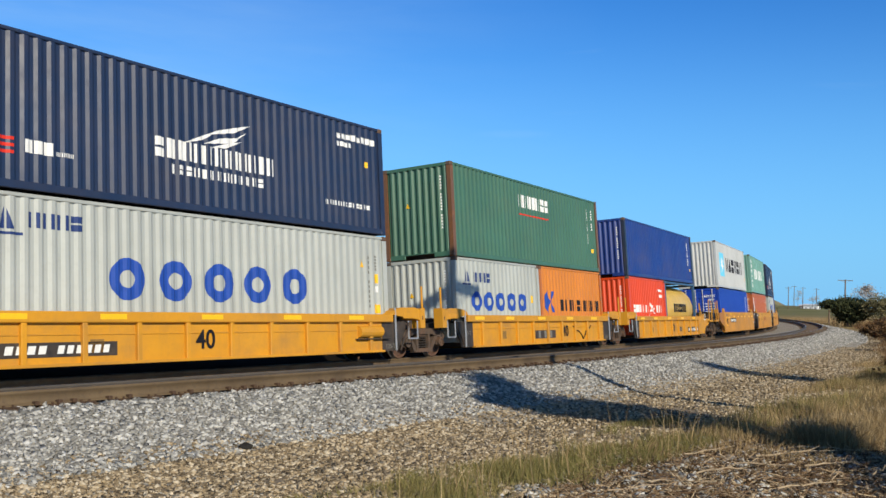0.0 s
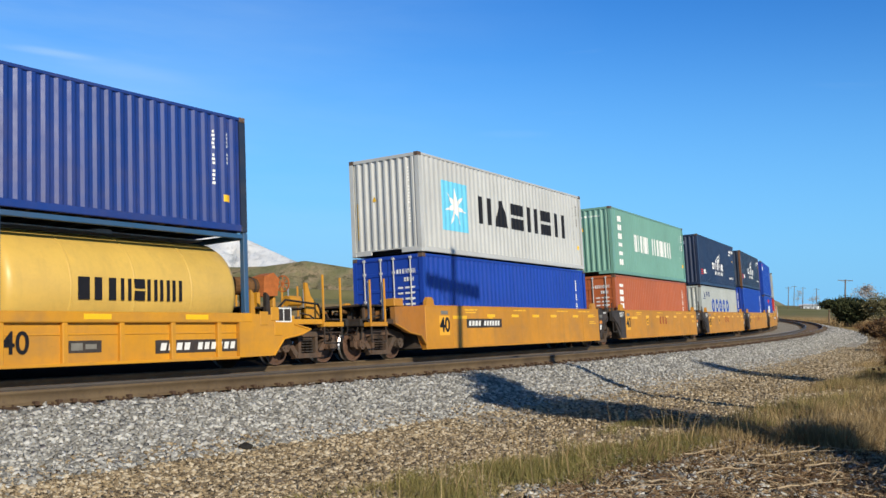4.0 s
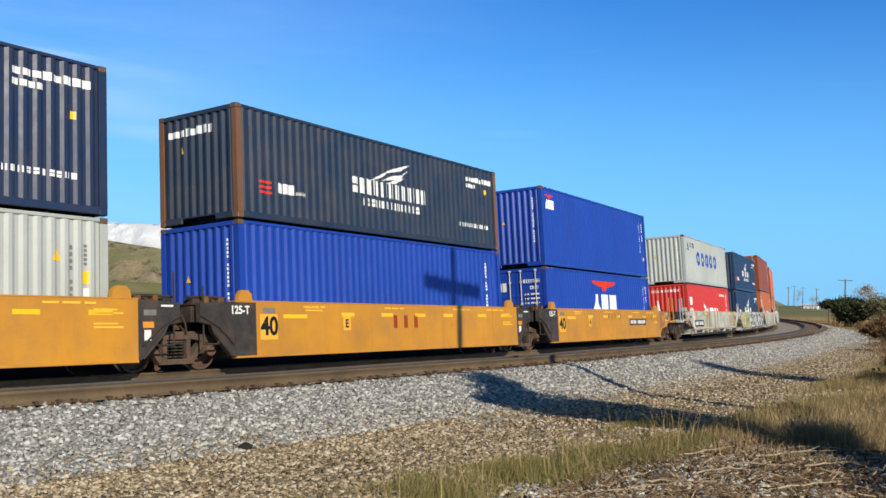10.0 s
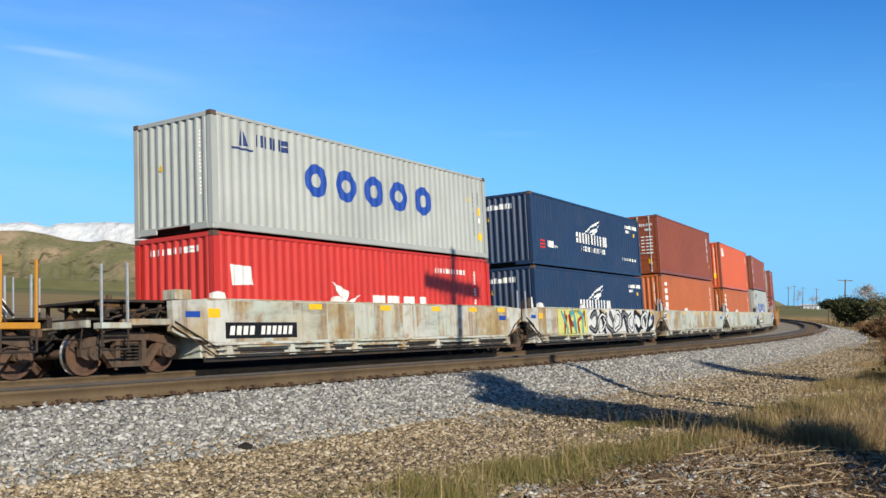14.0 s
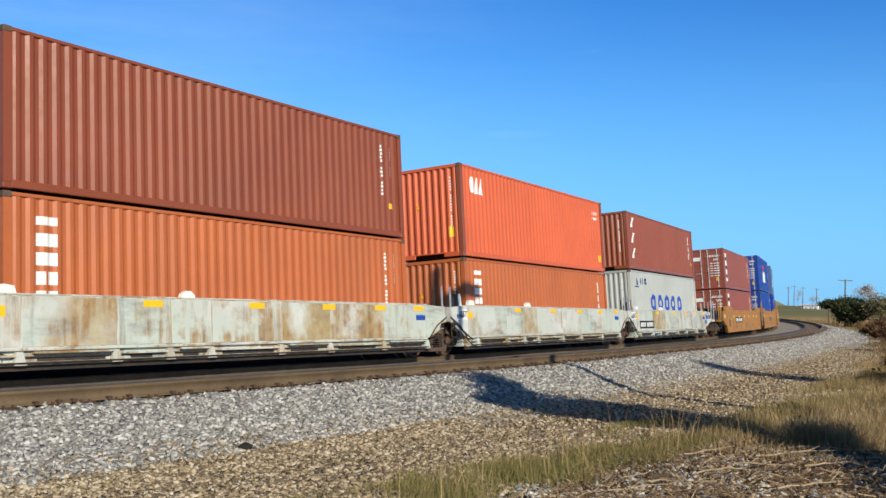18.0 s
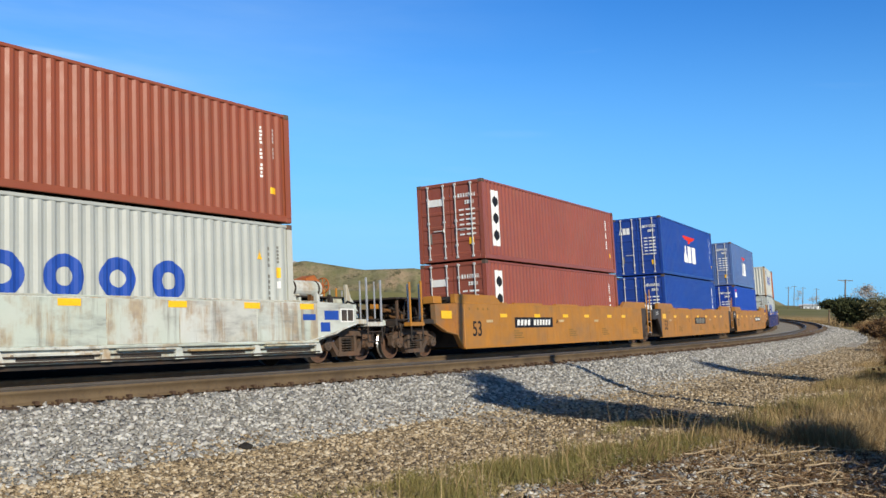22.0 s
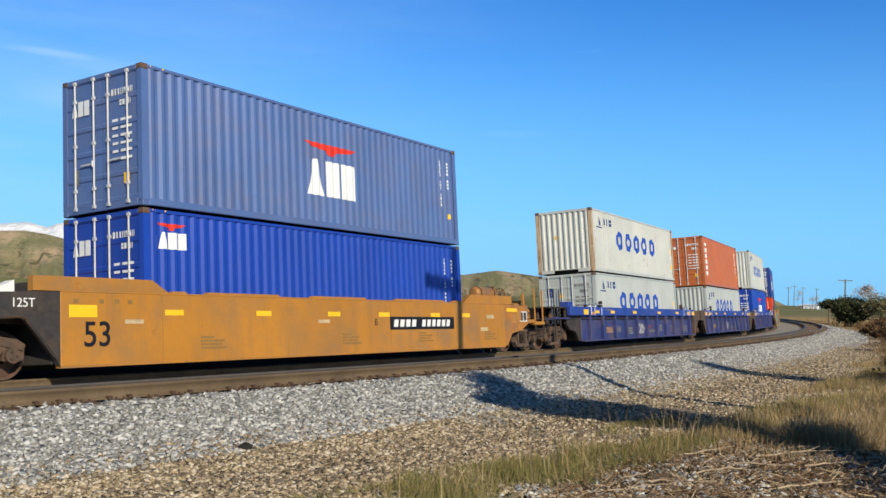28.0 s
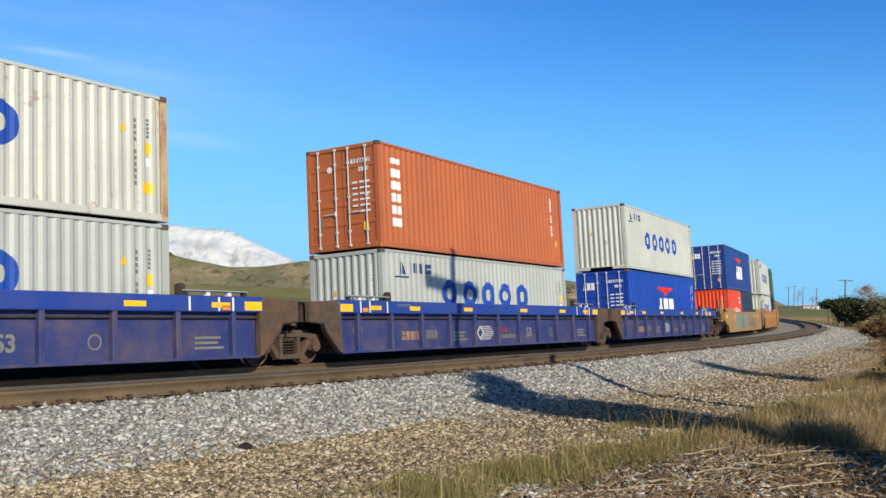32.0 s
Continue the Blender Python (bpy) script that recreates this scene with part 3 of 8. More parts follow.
SHAPES = {
    "ring": ring(),
    "slab": [rect(0.04, 0, 0.96, 1)],
    "posts": [rect(0.05, 0, 0.33, 1), rect(0.67, 0, 0.95, 1)],
    "wedge": [[(0, 0), (1, 0), (0.62, 1), (0.38, 1)]],
    "post": [rect(0.3, 0, 0.7, 1)],
    "wing": [[(0, 0.0), (0.22, 0.28), (0.42, 0.46), (0.28, 0.22)], [(0.22, 0.28), (0.5, 0.62), (0.75, 0.66), (0.42, 0.46)], [(0.5, 0.62), (0.8, 0.86), (1, 1), (0.75, 0.66)],
             [(0.30, 0.12), (0.52, 0.38), (0.78, 0.50), (0.95, 0.78), (0.72, 0.30)], [(0.40, 0.04), (0.56, 0.2), (0.86, 0.42), (0.62, 0.1)]],
    "bird": [[(0, 1), (0.12, 0.62), (0.88, 0.62), (1, 1)], [(0.12, 0.62), (0.36, 0.42), (0.64, 0.42), (0.88, 0.62)], [(0.40, 0.42), (0.45, 0.0), (0.55, 0.0), (0.60, 0.42)]],
    "star": [[(0.5, 0.5), (0.5 + 0.13 * math.cos(a - 0.45), 0.5 + 0.13 * math.sin(a - 0.45)), (0.5 + 0.42 * math.cos(a), 0.5 + 0.42 * math.sin(a)), (0.5 + 0.13 * math.cos(a + 0.45), 0.5 + 0.13 * math.sin(a + 0.45))]
             for a in [math.pi / 2 + 2 * math.pi * i / 7 for i in range(7)]],
    "sail": [[(0.30, 0.2), (0.48, 0.2), (0.48, 1)], [(0.54, 0.2), (0.74, 0.2), (0.54, 0.9)], rect(0.0, 0.0, 1.0, 0.1)],
    "flag": [[(0.05, 0), (1, 0.08), (0.85, 0.95), (0, 1)]],
    "kite": [[(0, 0), (0.32, 0.52), (0.42, 0.42)], [(0.05, 1), (0.45, 0.35), (0.62, 0.72)], [(0.45, 0.4), (1, 0.66), (0.6, 0.3)], [(0.35, 0.4), (0.98, 0.04), (0.55, 0.45)]],
    "chev": [[(0.30, 0), (0.58, 0.5), (0.30, 1), (0.05, 0.72), (0.05, 0.28)], [(0.58, 0.5), (0.80, 0.02), (0.98, 0.02), (0.72, 0.5)], [(0.58, 0.5), (0.72, 0.5), (0.98, 0.98), (0.80, 0.98)]],
    "low": [rect(0.04, 0, 0.96, 0.8)],
    "narrow": [rect(0.2, 0, 0.8, 1)],
    "disc": [[(0.5 + 0.48 * math.cos(i * math.pi / 6), 0.5 + 0.5 * math.sin(i * math.pi / 6)) for i in range(12)]],
    "split": [rect(0.04, 0, 0.96, 0.44), rect(0.04, 0.56, 0.96, 1)],
    "tri": [[(0, 0), (1, 0), (0.5, 1)]],
}
GLYPHS = ("posts", "narrow", "posts", "slab", "posts", "split")


def row(n, seed=0, gap=0.18, kinds=GLYPHS):
    """n plain shapes side by side in a unit box, where writing stands."""
    out, w = [], 1.0 / n
    for i in range(n):
        k = kinds[(i * 3 + seed * 5 + (i * i) % 7) % len(kinds)]
        for poly in SHAPES[k]:
            out.append([((i + gap / 2 + p[0] * (1 - gap)) * w, p[1]) for p in poly])
    return out


def column(n, seed=0, gap=0.25, kinds=GLYPHS):
    return [[(1 - y, x) for x, y in [(p[0], 1 - p[1]) for p in poly]] for poly in [[(1 - a, b) for a, b in q] for q in row(n, seed, gap, kinds)]]


# ---- shipping containers ----
CW = 2.438
PITCH, DEPTH = 0.278, 0.036


def rib_profile(length, y_out, pitch=PITCH, depth=DEPTH):
    """Breaks of the folded steel wall along its length: place and distance out."""
    n = max(3, round(length / pitch))
    p = length / n
    pts = []
    for i in range(n):
        a = -length / 2 + i * p
        pts += [(a, y_out - depth), (a + 0.25 * p, y_out - depth), (a + 0.5 * p, y_out), (a + 0.75 * p, y_out)]
    pts.append((length / 2, y_out - depth))
    return pts


def wall_mesh(name, prof, z0, z1):
    v = [(x, y, z) for x, y in prof for z in (z0, z1)]
    f = [(2 * i, 2 * i + 1, 2 * i + 3, 2 * i + 2) for i in range(len(prof) - 1)]
    b = MB()
    b.add(v, f)
    return b


def decal(parent, name, polys, box, mat, prof, label="", lift=0.005):
    """Paint on a folded wall: convex pieces, cut at the folds. box: x at the reading start, x at its end, z low, z high."""
    xa, xb, za, zb = box
    px = np.array([p[0] for p in prof])
    py = np.array([p[1] for p in prof])
    b = MB()
    for poly in polys:
        P = [(xa + (xb - xa) * s, za + (zb - za) * t) for s, t in poly]
        lo, hi = min(p[0] for p in P), max(p[0] for p in P)
        cuts = sorted({lo, hi, *[p[0] for p in P], *px[(px > lo) & (px < hi)].tolist()})
        cuts = [c for i, c in enumerate(cuts) if i == 0 or c - cuts[i - 1] > 1e-4]
        col = []
        for c in cuts:
            zs = []
            for (x0, z0), (x1, z1) in zip(P, P[1:] + P[:1]):
                if min(x0, x1) - 1e-6 <= c <= max(x0, x1) + 1e-6:
                    zs += [z0, z1] if abs(x1 - x0) < 1e-6 else [z0 + (z1 - z0) * (c - x0) / (x1 - x0)]
            if zs:
                col.append((c, float(np.interp(c, px, py)) + lift, min(zs), max(zs)))
        if len(col) < 2:
            continue
        v = [(c, y, z) for c, y, z0, z1 in col for z in (z0, z1)]
        b.add(v, [(2 * i, 2 * i + 1, 2 * i + 3, 2 * i + 2) for i in range(len(col) - 1)])
    return tagged(part(name, b, mat, parent, label), kind="stuff" if name in ("code_marking", "yellow_tick_marks") else "")


def container_parts(L, H):
    """Meshes that all containers of one size share."""
    hx, hy = L / 2, CW / 2
    d = {}
    sp = rib_profile(L - 0.36, hy - 0.008)
    d["side_profile"] = sp
    d["side"] = wall_mesh("side_panel", sp, 0.15, H - 0.085).mesh("side_panel")
    d["side_far"] = wall_mesh("side_panel", [(x, -y) for x, y in sp], 0.15, H - 0.085).mesh("side_panel")
    ep = rib_profile(CW - 0.30, hx - 0.012, 0.235, 0.046)
    d["end_profile"] = ep
    d["end"] = wall_mesh("end_panel", ep, 0.16, H - 0.11)
    d["end"].v = [(y, x, z) for x, y, z in d["end"].v]
    d["end"] = d["end"].mesh("end_panel")
    b = MB()
    for sy in (1, -1):
        b.box(-hx + 0.17, hx - 0.17, sy * (hy - 0.006), sy * (hy - 0.07), H - 0.085, H - 0.012, 0.012)
    d["top_rail"] = [MB().box(-hx + 0.17, hx - 0.17, s * (hy - 0.006), s * (hy - 0.07), H - 0.085, H - 0.012, 0.012).mesh("top_rail") for s in (1, -1)]
    d["bottom_rail"] = [MB().box(-hx + 0.17, hx - 0.17, s * (hy - 0.004), s * (hy - 0.055), 0.012, 0.162, 0.014).mesh("bottom_rail") for s in (1, -1)]
    d["post"] = MB().prism([(hx - 0.004, hy - 0.006), (hx - 0.004, hy - 0.14), (hx - 0.05, hy - 0.14), (hx - 0.06, hy - 0.06), (hx - 0.175, hy - 0.05), (hx - 0.185, hy - 0.006)], "z", 0.118, H - 0.118).mesh("corner_post")
    d["casting"] = MB().box(hx - 0.178, hx, hy - 0.162, hy, 0, 0.118, 0.014).box(hx - 0.12, hx - 0.06, hy - 0.004, hy + 0.001, 0.03, 0.085, 0.0).mesh("corner_casting")
    d["header"] = [MB().box(s * (hx - 0.005), s * (hx - 0.06), -hy + 0.16, hy - 0.16, H - 0.12, H - 0.014, 0.01).mesh("end_header") for s in (1, -1)]
    d["sill"] = [MB().box(s * (hx - 0.005), s * (hx - 0.06), -hy + 0.16, hy - 0.16, 0.014, 0.165, 0.01).mesh("end_sill") for s in (1, -1)]
    d["sill_notched"] = MB().box(hx - 0.005, hx - 0.06, 0.52, hy - 0.16, 0.014, 0.165, 0.01).box(hx - 0.005, hx - 0.06, -hy + 0.16, -0.52, 0.014, 0.165, 0.01).box(hx - 0.007, hx - 0.06, -0.52, 0.52, 0.128, 0.163).mesh("end_sill")
    rp = MB()
    n = int(L / 0.42)
    v, f = [], []
    for i in range(n * 2 + 1):
        x = -hx + 0.06 + (L - 0.12) * i / (n * 2)
        z = H - (0.016 if i % 2 else 0.034)
        v += [(x, -hy + 0.06, z), (x, hy - 0.06, z)]
    f = [(2 * i, 2 * i + 2, 2 * i + 3, 2 * i + 1) for i in range(n * 2)]
    d["roof"] = rp.add(v, f).mesh("roof")
    fl = MB().box(-hx + 0.06, hx - 0.06, -hy + 0.06, hy - 0.06, 0.125, 0.16)
    for i in range(int(L / 0.6)):
        x = -hx + 0.45 + 0.6 * i
        fl.box(x - 0.03, x + 0.03, -hy + 0.06, hy - 0.06, 0.03, 0.125)
    d["floor"] = fl.mesh("floor_frame")
    y0, y1, z0, z1 = 0.012, hy - 0.15, 0.17, H - 0.125
    outline, k = [(hx - 0.05, z0)], 5
    for i in range(k):          # pressed panels between raised bands
        a = z0 + (z1 - z0) * i / k
        b2 = z0 + (z1 - z0) * (i + 1) / k
        outline += [(hx - 0.014, a), (hx - 0.014, a + 0.07), (hx - 0.032, a + 0.10), (hx - 0.032, b2 - 0.03)]
    outline += [(hx - 0.014, z1 - 0.01), (hx - 0.014, z1), (hx - 0.05, z1)]
    leaf = MB().prism(outline, "y", y0, y1)
    d["door"] = leaf.mesh("door")
    rods = []
    for y in (0.22, 0.80):
        r = MB().rod((hx + 0.008, y, 0.10), (hx + 0.008, y, H - 0.06), 0.021, 8)
        for z in (0.12, 0.5, H * 0.5, H - 0.5, H - 0.1):
            r.box(hx - 0.02, hx + 0.03, y - 0.045, y + 0.045, z - 0.035, z + 0.035, 0.006)
        rods.append(r.mesh("lock_rod"))
    d["rods"] = rods
    d["handle"] = MB().box(hx + 0.012, hx + 0.026, 0.2, 0.62, 1.0, 1.035, 0.004).rod((hx + 0.03, 0.24, 0.96), (hx + 0.03, 0.24, 1.08), 0.02, 6).mesh("door_handle")
    return d


MIRROR_Y = Matrix.Diagonal((1, -1, 1, 1))


def turned(me, m):
    k = me.copy()
    k.transform(m)
    if m.determinant() < 0:
        k.flip_normals()
    return k


def container(label, L, H, mat, doors=False, trim=None, posts=None, group="containers on the train"):
    """A steel box with folded walls, corner castings and, on its leading end, either doors or a folded wall."""
    key = (L, H)
    d = shared(key, lambda: container_parts(L, H))
    ob = root("shipping_container", label, "shipping container", group)
    trim = trim or mat
    posts = posts or trim
    part("side_panel", d["side"], mat, ob)
    part("side_panel", d["side_far"], mat, ob)
    part("roof", d["roof"], mat, ob)
    part("floor_frame", d["floor"], DARK_STEEL, ob)
    for i in (0, 1):
        part("top_rail", d["top_rail"][i], trim, ob)
        part("bottom_rail", d["bottom_rail"][i], trim, ob)
        part("end_header", d["header"][i], trim, ob)
        part("end_sill", d["sill_notched"] if i == 0 and not doors else d["sill"][i], trim, ob)
    for sx in (1, -1):
        for sy in (1, -1):
            m = Matrix.Diagonal((sx, sy, 1, 1))
            part("corner_post", shared((key, "post", sx, sy), lambda: turned(d["post"], m)), posts, ob)
            for top in (0, 1):
                mm = Matrix.Translation((0, 0, H)) @ Matrix.Diagonal((sx, sy, -1, 1)) if top else m
                part("corner_casting", shared((key, "cast", sx, sy, top), lambda: turned(d["casting"], mm)), CASTING if (sx + sy + top) % 2 else posts, ob)
    for e in (1, -1):
        if (doors and e == 1) or (not doors and e == -1):
            for s in (1, -1):
                m = Matrix.Diagonal((e, s, 1, 1))
                leaf = part("door", shared((key, "door", e, s), lambda: turned(d["door"], m)), mat, ob)
                for j in (0, 1):
                    part("lock_rod", shared((key, "rod", e, s, j), lambda: turned(d["rods"][j], m)), ROD, leaf, "galvanised locking rod" if e == 1 else "")
                part("door_handle", shared((key, "handle", e, s), lambda: turned(d["handle"], m)), ROD, leaf)
        else:
            m = Matrix.Diagonal((e, 1, 1, 1))
            part("end_panel", shared((key, "end", e), lambda: turned(d["end"], m)), mat, ob)
    ob["length"], ob["height"] = L, H
    return ob


SINGLE = ("large_marking", "white_marking", "upright_marking", "small_marking", "dark_marking", "black_marking", "number_marking", "maker_marking", "foot_marking")


def on_side(ob, name, polys, box, mat, label=""):
    """Paint on the camera's side of a container; heights from its own floor."""
    if name in SINGLE and len(polys) > 1 and polys is not SHAPES["ring"]:
        for p in polys:
            on_side(ob, name, [p], box, mat, label)
        return None
    d = _shared[ob["length"], ob["height"]]
    return decal(ob, name, polys, box, mat, d["side_profile"], label)


def on_end(ob, name, polys, box, mat, doors=False, label=""):
    """Paint on the leading end. box: across from -1 (far) to 1 (near), reading from the far side; heights from the floor."""
    if name in SINGLE and len(polys) > 1:
        for p in polys:
            on_end(ob, name, [p], box, mat, doors, label)
        return None
    d = _shared[ob["length"], ob["height"]]
    hx = ob["length"] / 2
    prof = [(-CW / 2, hx - 0.012), (CW / 2, hx - 0.012)] if doors else d["end_profile"]
    q = decal(ob, name, polys, box, mat, prof, label)
    me = q.data
    co = np.empty(len(me.vertices) * 3, np.float32)
    me.vertices.foreach_get("co", co)
    co = co.reshape(-1, 3)[:, [1, 0, 2]]
    me.vertices.foreach_set("co", co.ravel())
    me.flip_normals()
    me.update()
    return q


# ---- container liveries: the paint as plain shapes ----
def tone(name, r, g, b, **kw):
    return paint(name, scaled(rgb(r, g, b), 0.88), **kw)


GREY_BOX = tone("light_grey_container_paint", 180, 184, 177, grime=0.18, rust=0.10)
CREAM_BOX = tone("off_white_container_paint", 198, 199, 188, grime=0.2, rust=0.42)
WHITE_BOX = tone("white_container_paint", 196, 197, 192, grime=0.16, rust=0.06)
NAVY_BOX = tone("navy_container_paint", 35, 50, 78, grime=0.2, rust=0.08)
SLATE_BOX = tone("dark_slate_blue_container_paint", 35, 50, 70, grime=0.25, rust=0.18)
MIDBLUE_BOX = tone("mid_blue_container_paint", 33, 56, 88, grime=0.2, rust=0.08)
BLUE_BOX = tone("bright_blue_container_paint", 27, 66, 164, grime=0.15, rust=0.1)
DEEP_BOX = tone("deep_blue_container_paint", 28, 60, 132, grime=0.25, rust=0.15)
ROYAL_BOX = tone("royal_blue_container_paint", 27, 65, 148, grime=0.2, rust=0.15)
FADED_BOX = tone("faded_blue_container_paint", 84, 110, 160, grime=0.3, rust=0.15)
GREEN_BOX = tone("dark_green_container_paint", 70, 112, 90, grime=0.2, rust=0.12)
SEA_BOX = tone("sea_green_container_paint", 118, 164, 146, grime=0.15, rust=0.1)
ORANGE_BOX = tone("orange_container_paint", 214, 130, 44, grime=0.2, rust=0.25)
RED_BOX = tone("bright_red_container_paint", 206, 56, 44, grime=0.12, rust=0.1)
VERMILION_BOX = tone("vermilion_container_paint", 222, 74, 26, grime=0.15, rust=0.1)
TERRA_BOX = tone("terracotta_container_paint", 182, 98, 54, grime=0.2, rust=0.1)
RUST_BOX = tone("rust_orange_container_paint", 188, 102, 52, grime=0.2, rust=0.1)
CORAL_BOX = tone("coral_orange_container_paint", 218, 102, 56, grime=0.18, rust=0.12)
BROWN_BOX = tone("red_brown_container_paint", 142, 72, 42, grime=0.2, rust=0.1)
MAROON_BOX = tone("maroon_container_paint", 148, 78, 60, grime=0.25, rust=0.1)
RUSTY_TRIM = tone("rusty_brown_frame_paint", 120, 84, 56, grime=0.3, rust=0.8)
STD, HC = 2.591, 2.896


def code_bars(ob, x=-5.1, x2=-5.6, z0=None, mat=WHITE_INK):
    """The upright rows of small figures near the trailing end, as bars."""
    H = ob["height"]
    z0 = z0 or H * 0.38
    on_side(ob, "code_marking", [rect(0.15 * (i % 2), 0.072 * i, 1 - 0.2 * (i % 3 == 1), 0.072 * i + 0.048) for i in range(14) if i not in (4, 8)], (x, x - 0.062, z0, H - 0.4), mat)
    on_side(ob, "code_marking", [rect(0, 0.40 + 0.075 * i, 1, 0.45 + 0.075 * i) for i in range(8) if i != 3], (x2 + 0.1, x2 + 0.035, z0, H - 0.4), mat)
    on_side(ob, "warning_label", SHAPES["slab"], (x2 + 0.2, x2, z0 - 0.35, z0 - 0.2), YELLOW_INK, "small yellow warning label")


def end_codes(ob):
    on_end(ob, "code_marking", [rect(0.1 * (i % 2), 0.055 * i, 1, 0.055 * i + 0.034) for i in range(18) if i not in (5, 12)], (0.81, 0.855, ob["height"] * 0.3, ob["height"] - 0.35), WHITE_INK)
    on_end(ob, "warning_label", SHAPES["tri"], (-0.42, -0.28, ob["height"] * 0.55, ob["height"] * 0.55 + 0.16), YELLOW_INK, "small yellow warning label")


def door_codes(ob, ink=WHITE_INK, plate=True):
    H = ob["height"]
    on_end(ob, "code_marking", row(7, 3), (0.30, 0.96, H - 0.55, H - 0.42), ink, True)
    on_end(ob, "code_marking", row(4, 1), (0.55, 0.9, H - 0.78, H - 0.66), ink, True)
    for i in range(6):
        on_end(ob, "code_marking", [rect(0, 0, 0.3, 1), rect(0.42, 0, 1, 1)], (0.34, 0.92, H * 0.62 - 0.16 * i, H * 0.62 - 0.16 * i + 0.055), ink, True)
    if plate:
        on_end(ob, "data_plate", SHAPES["slab"], (0.66, 0.84, 0.5, 0.72), YELLOW_INK, True, "small yellow data plate")
    on_end(ob, "data_plate", SHAPES["slab"], (-0.86, -0.7, 0.62, 0.95), GREY_INK, True)


def grey_line_box(H, doors=False, mat=None, posts=None, label=None):
    ob = container(label or "light grey corrugated steel container with blue ring markings", 12.192, H, mat or GREY_BOX, doors, posts=posts)
    dz = H - 2.591
    on_side(ob, "sail_emblem", SHAPES["sail"], (5.44, 4.77, 1.83 + dz, 2.33 + dz), NAVY_INK)
    on_side(ob, "small_marking", row(4, 2, 0.14, ("posts", "split", "posts", "split")), (4.70, 3.51, 1.98 + dz, 2.26 + dz), NAVY_INK)
    for xa, kind in ((2.88, "ring"), (1.68, "ring"), (0.44, "ring"), (-0.74, "ring"), (-1.98, "ring")):
        on_side(ob, "large_marking", SHAPES[kind], (xa + 0.06, xa - 0.80, 1.04, 1.87), BLUE_INK, "large blue painted marking")
    on_side(ob, "warning_label", SHAPES["tri"], (-4.9, -5.10, H - 0.86, H - 0.64), YELLOW_INK, "yellow warning triangle")
    on_side(ob, "warning_label", SHAPES["slab"], (-5.53, -5.69, H - 1.26, H - 1.02), YELLOW_INK)
    on_side(ob, "warning_label", SHAPES["slab"], (-5.46, -5.74, H - 2.05, H - 1.82), YELLOW_INK)
    on_side(ob, "data_plate", SHAPES["slab"], (-5.54, -5.68, H - 1.5, H - 1.34), WHITE_INK)
    on_side(ob, "code_marking", [rect(0, 0.09 * i, 1, 0.09 * i + 0.055) for i in range(11) if i != 6], (-5.27, -5.34, H - 1.9, H - 0.5), GREY_INK)
    on_side(ob, "code_marking", [rect(0, 0.2 * i, 1, 0.2 * i + 0.13) for i in range(5)], (-5.58, -5.65, H - 0.92, H - 0.5), GREY_INK)
    if doors:
        door_codes(ob, GREY_INK)
        on_end(ob, "emblem_plate", SHAPES["slab"], (-0.88, -0.58, H - 0.9, H - 0.55), NAVY_INK, True)
        on_end(ob, "warning_label", SHAPES["tri"], (-0.36, -0.14, H - 0.95, H - 0.7), YELLOW_INK, True)
    else:
        end_codes(ob)
    return ob


def short_grey_box():
    ob = container("light grey short corrugated container with blue ring markings", 6.058, STD, GREY_BOX)
    on_side(ob, "sail_emblem", SHAPES["sail"], (2.55, 2.0, 1.75, 2.25), NAVY_INK)
    on_side(ob, "small_marking", row(4, 2, 0.14, ("posts", "split", "posts", "split")), (1.9, 0.75, 1.85, 2.15), NAVY_INK)
    for i, kind in enumerate(("ring",) * 5):
        xa = 2.0 - 0.82 * i
        on_side(ob, "large_marking", SHAPES[kind], (xa + 0.03, xa - 0.64, 0.95, 1.56), BLUE_INK, "large blue painted marking")
    on_side(ob, "warning_label", SHAPES["slab"], (-2.3, -2.45, 1.25, 1.5), YELLOW_INK)
    end_codes(ob)
    return ob


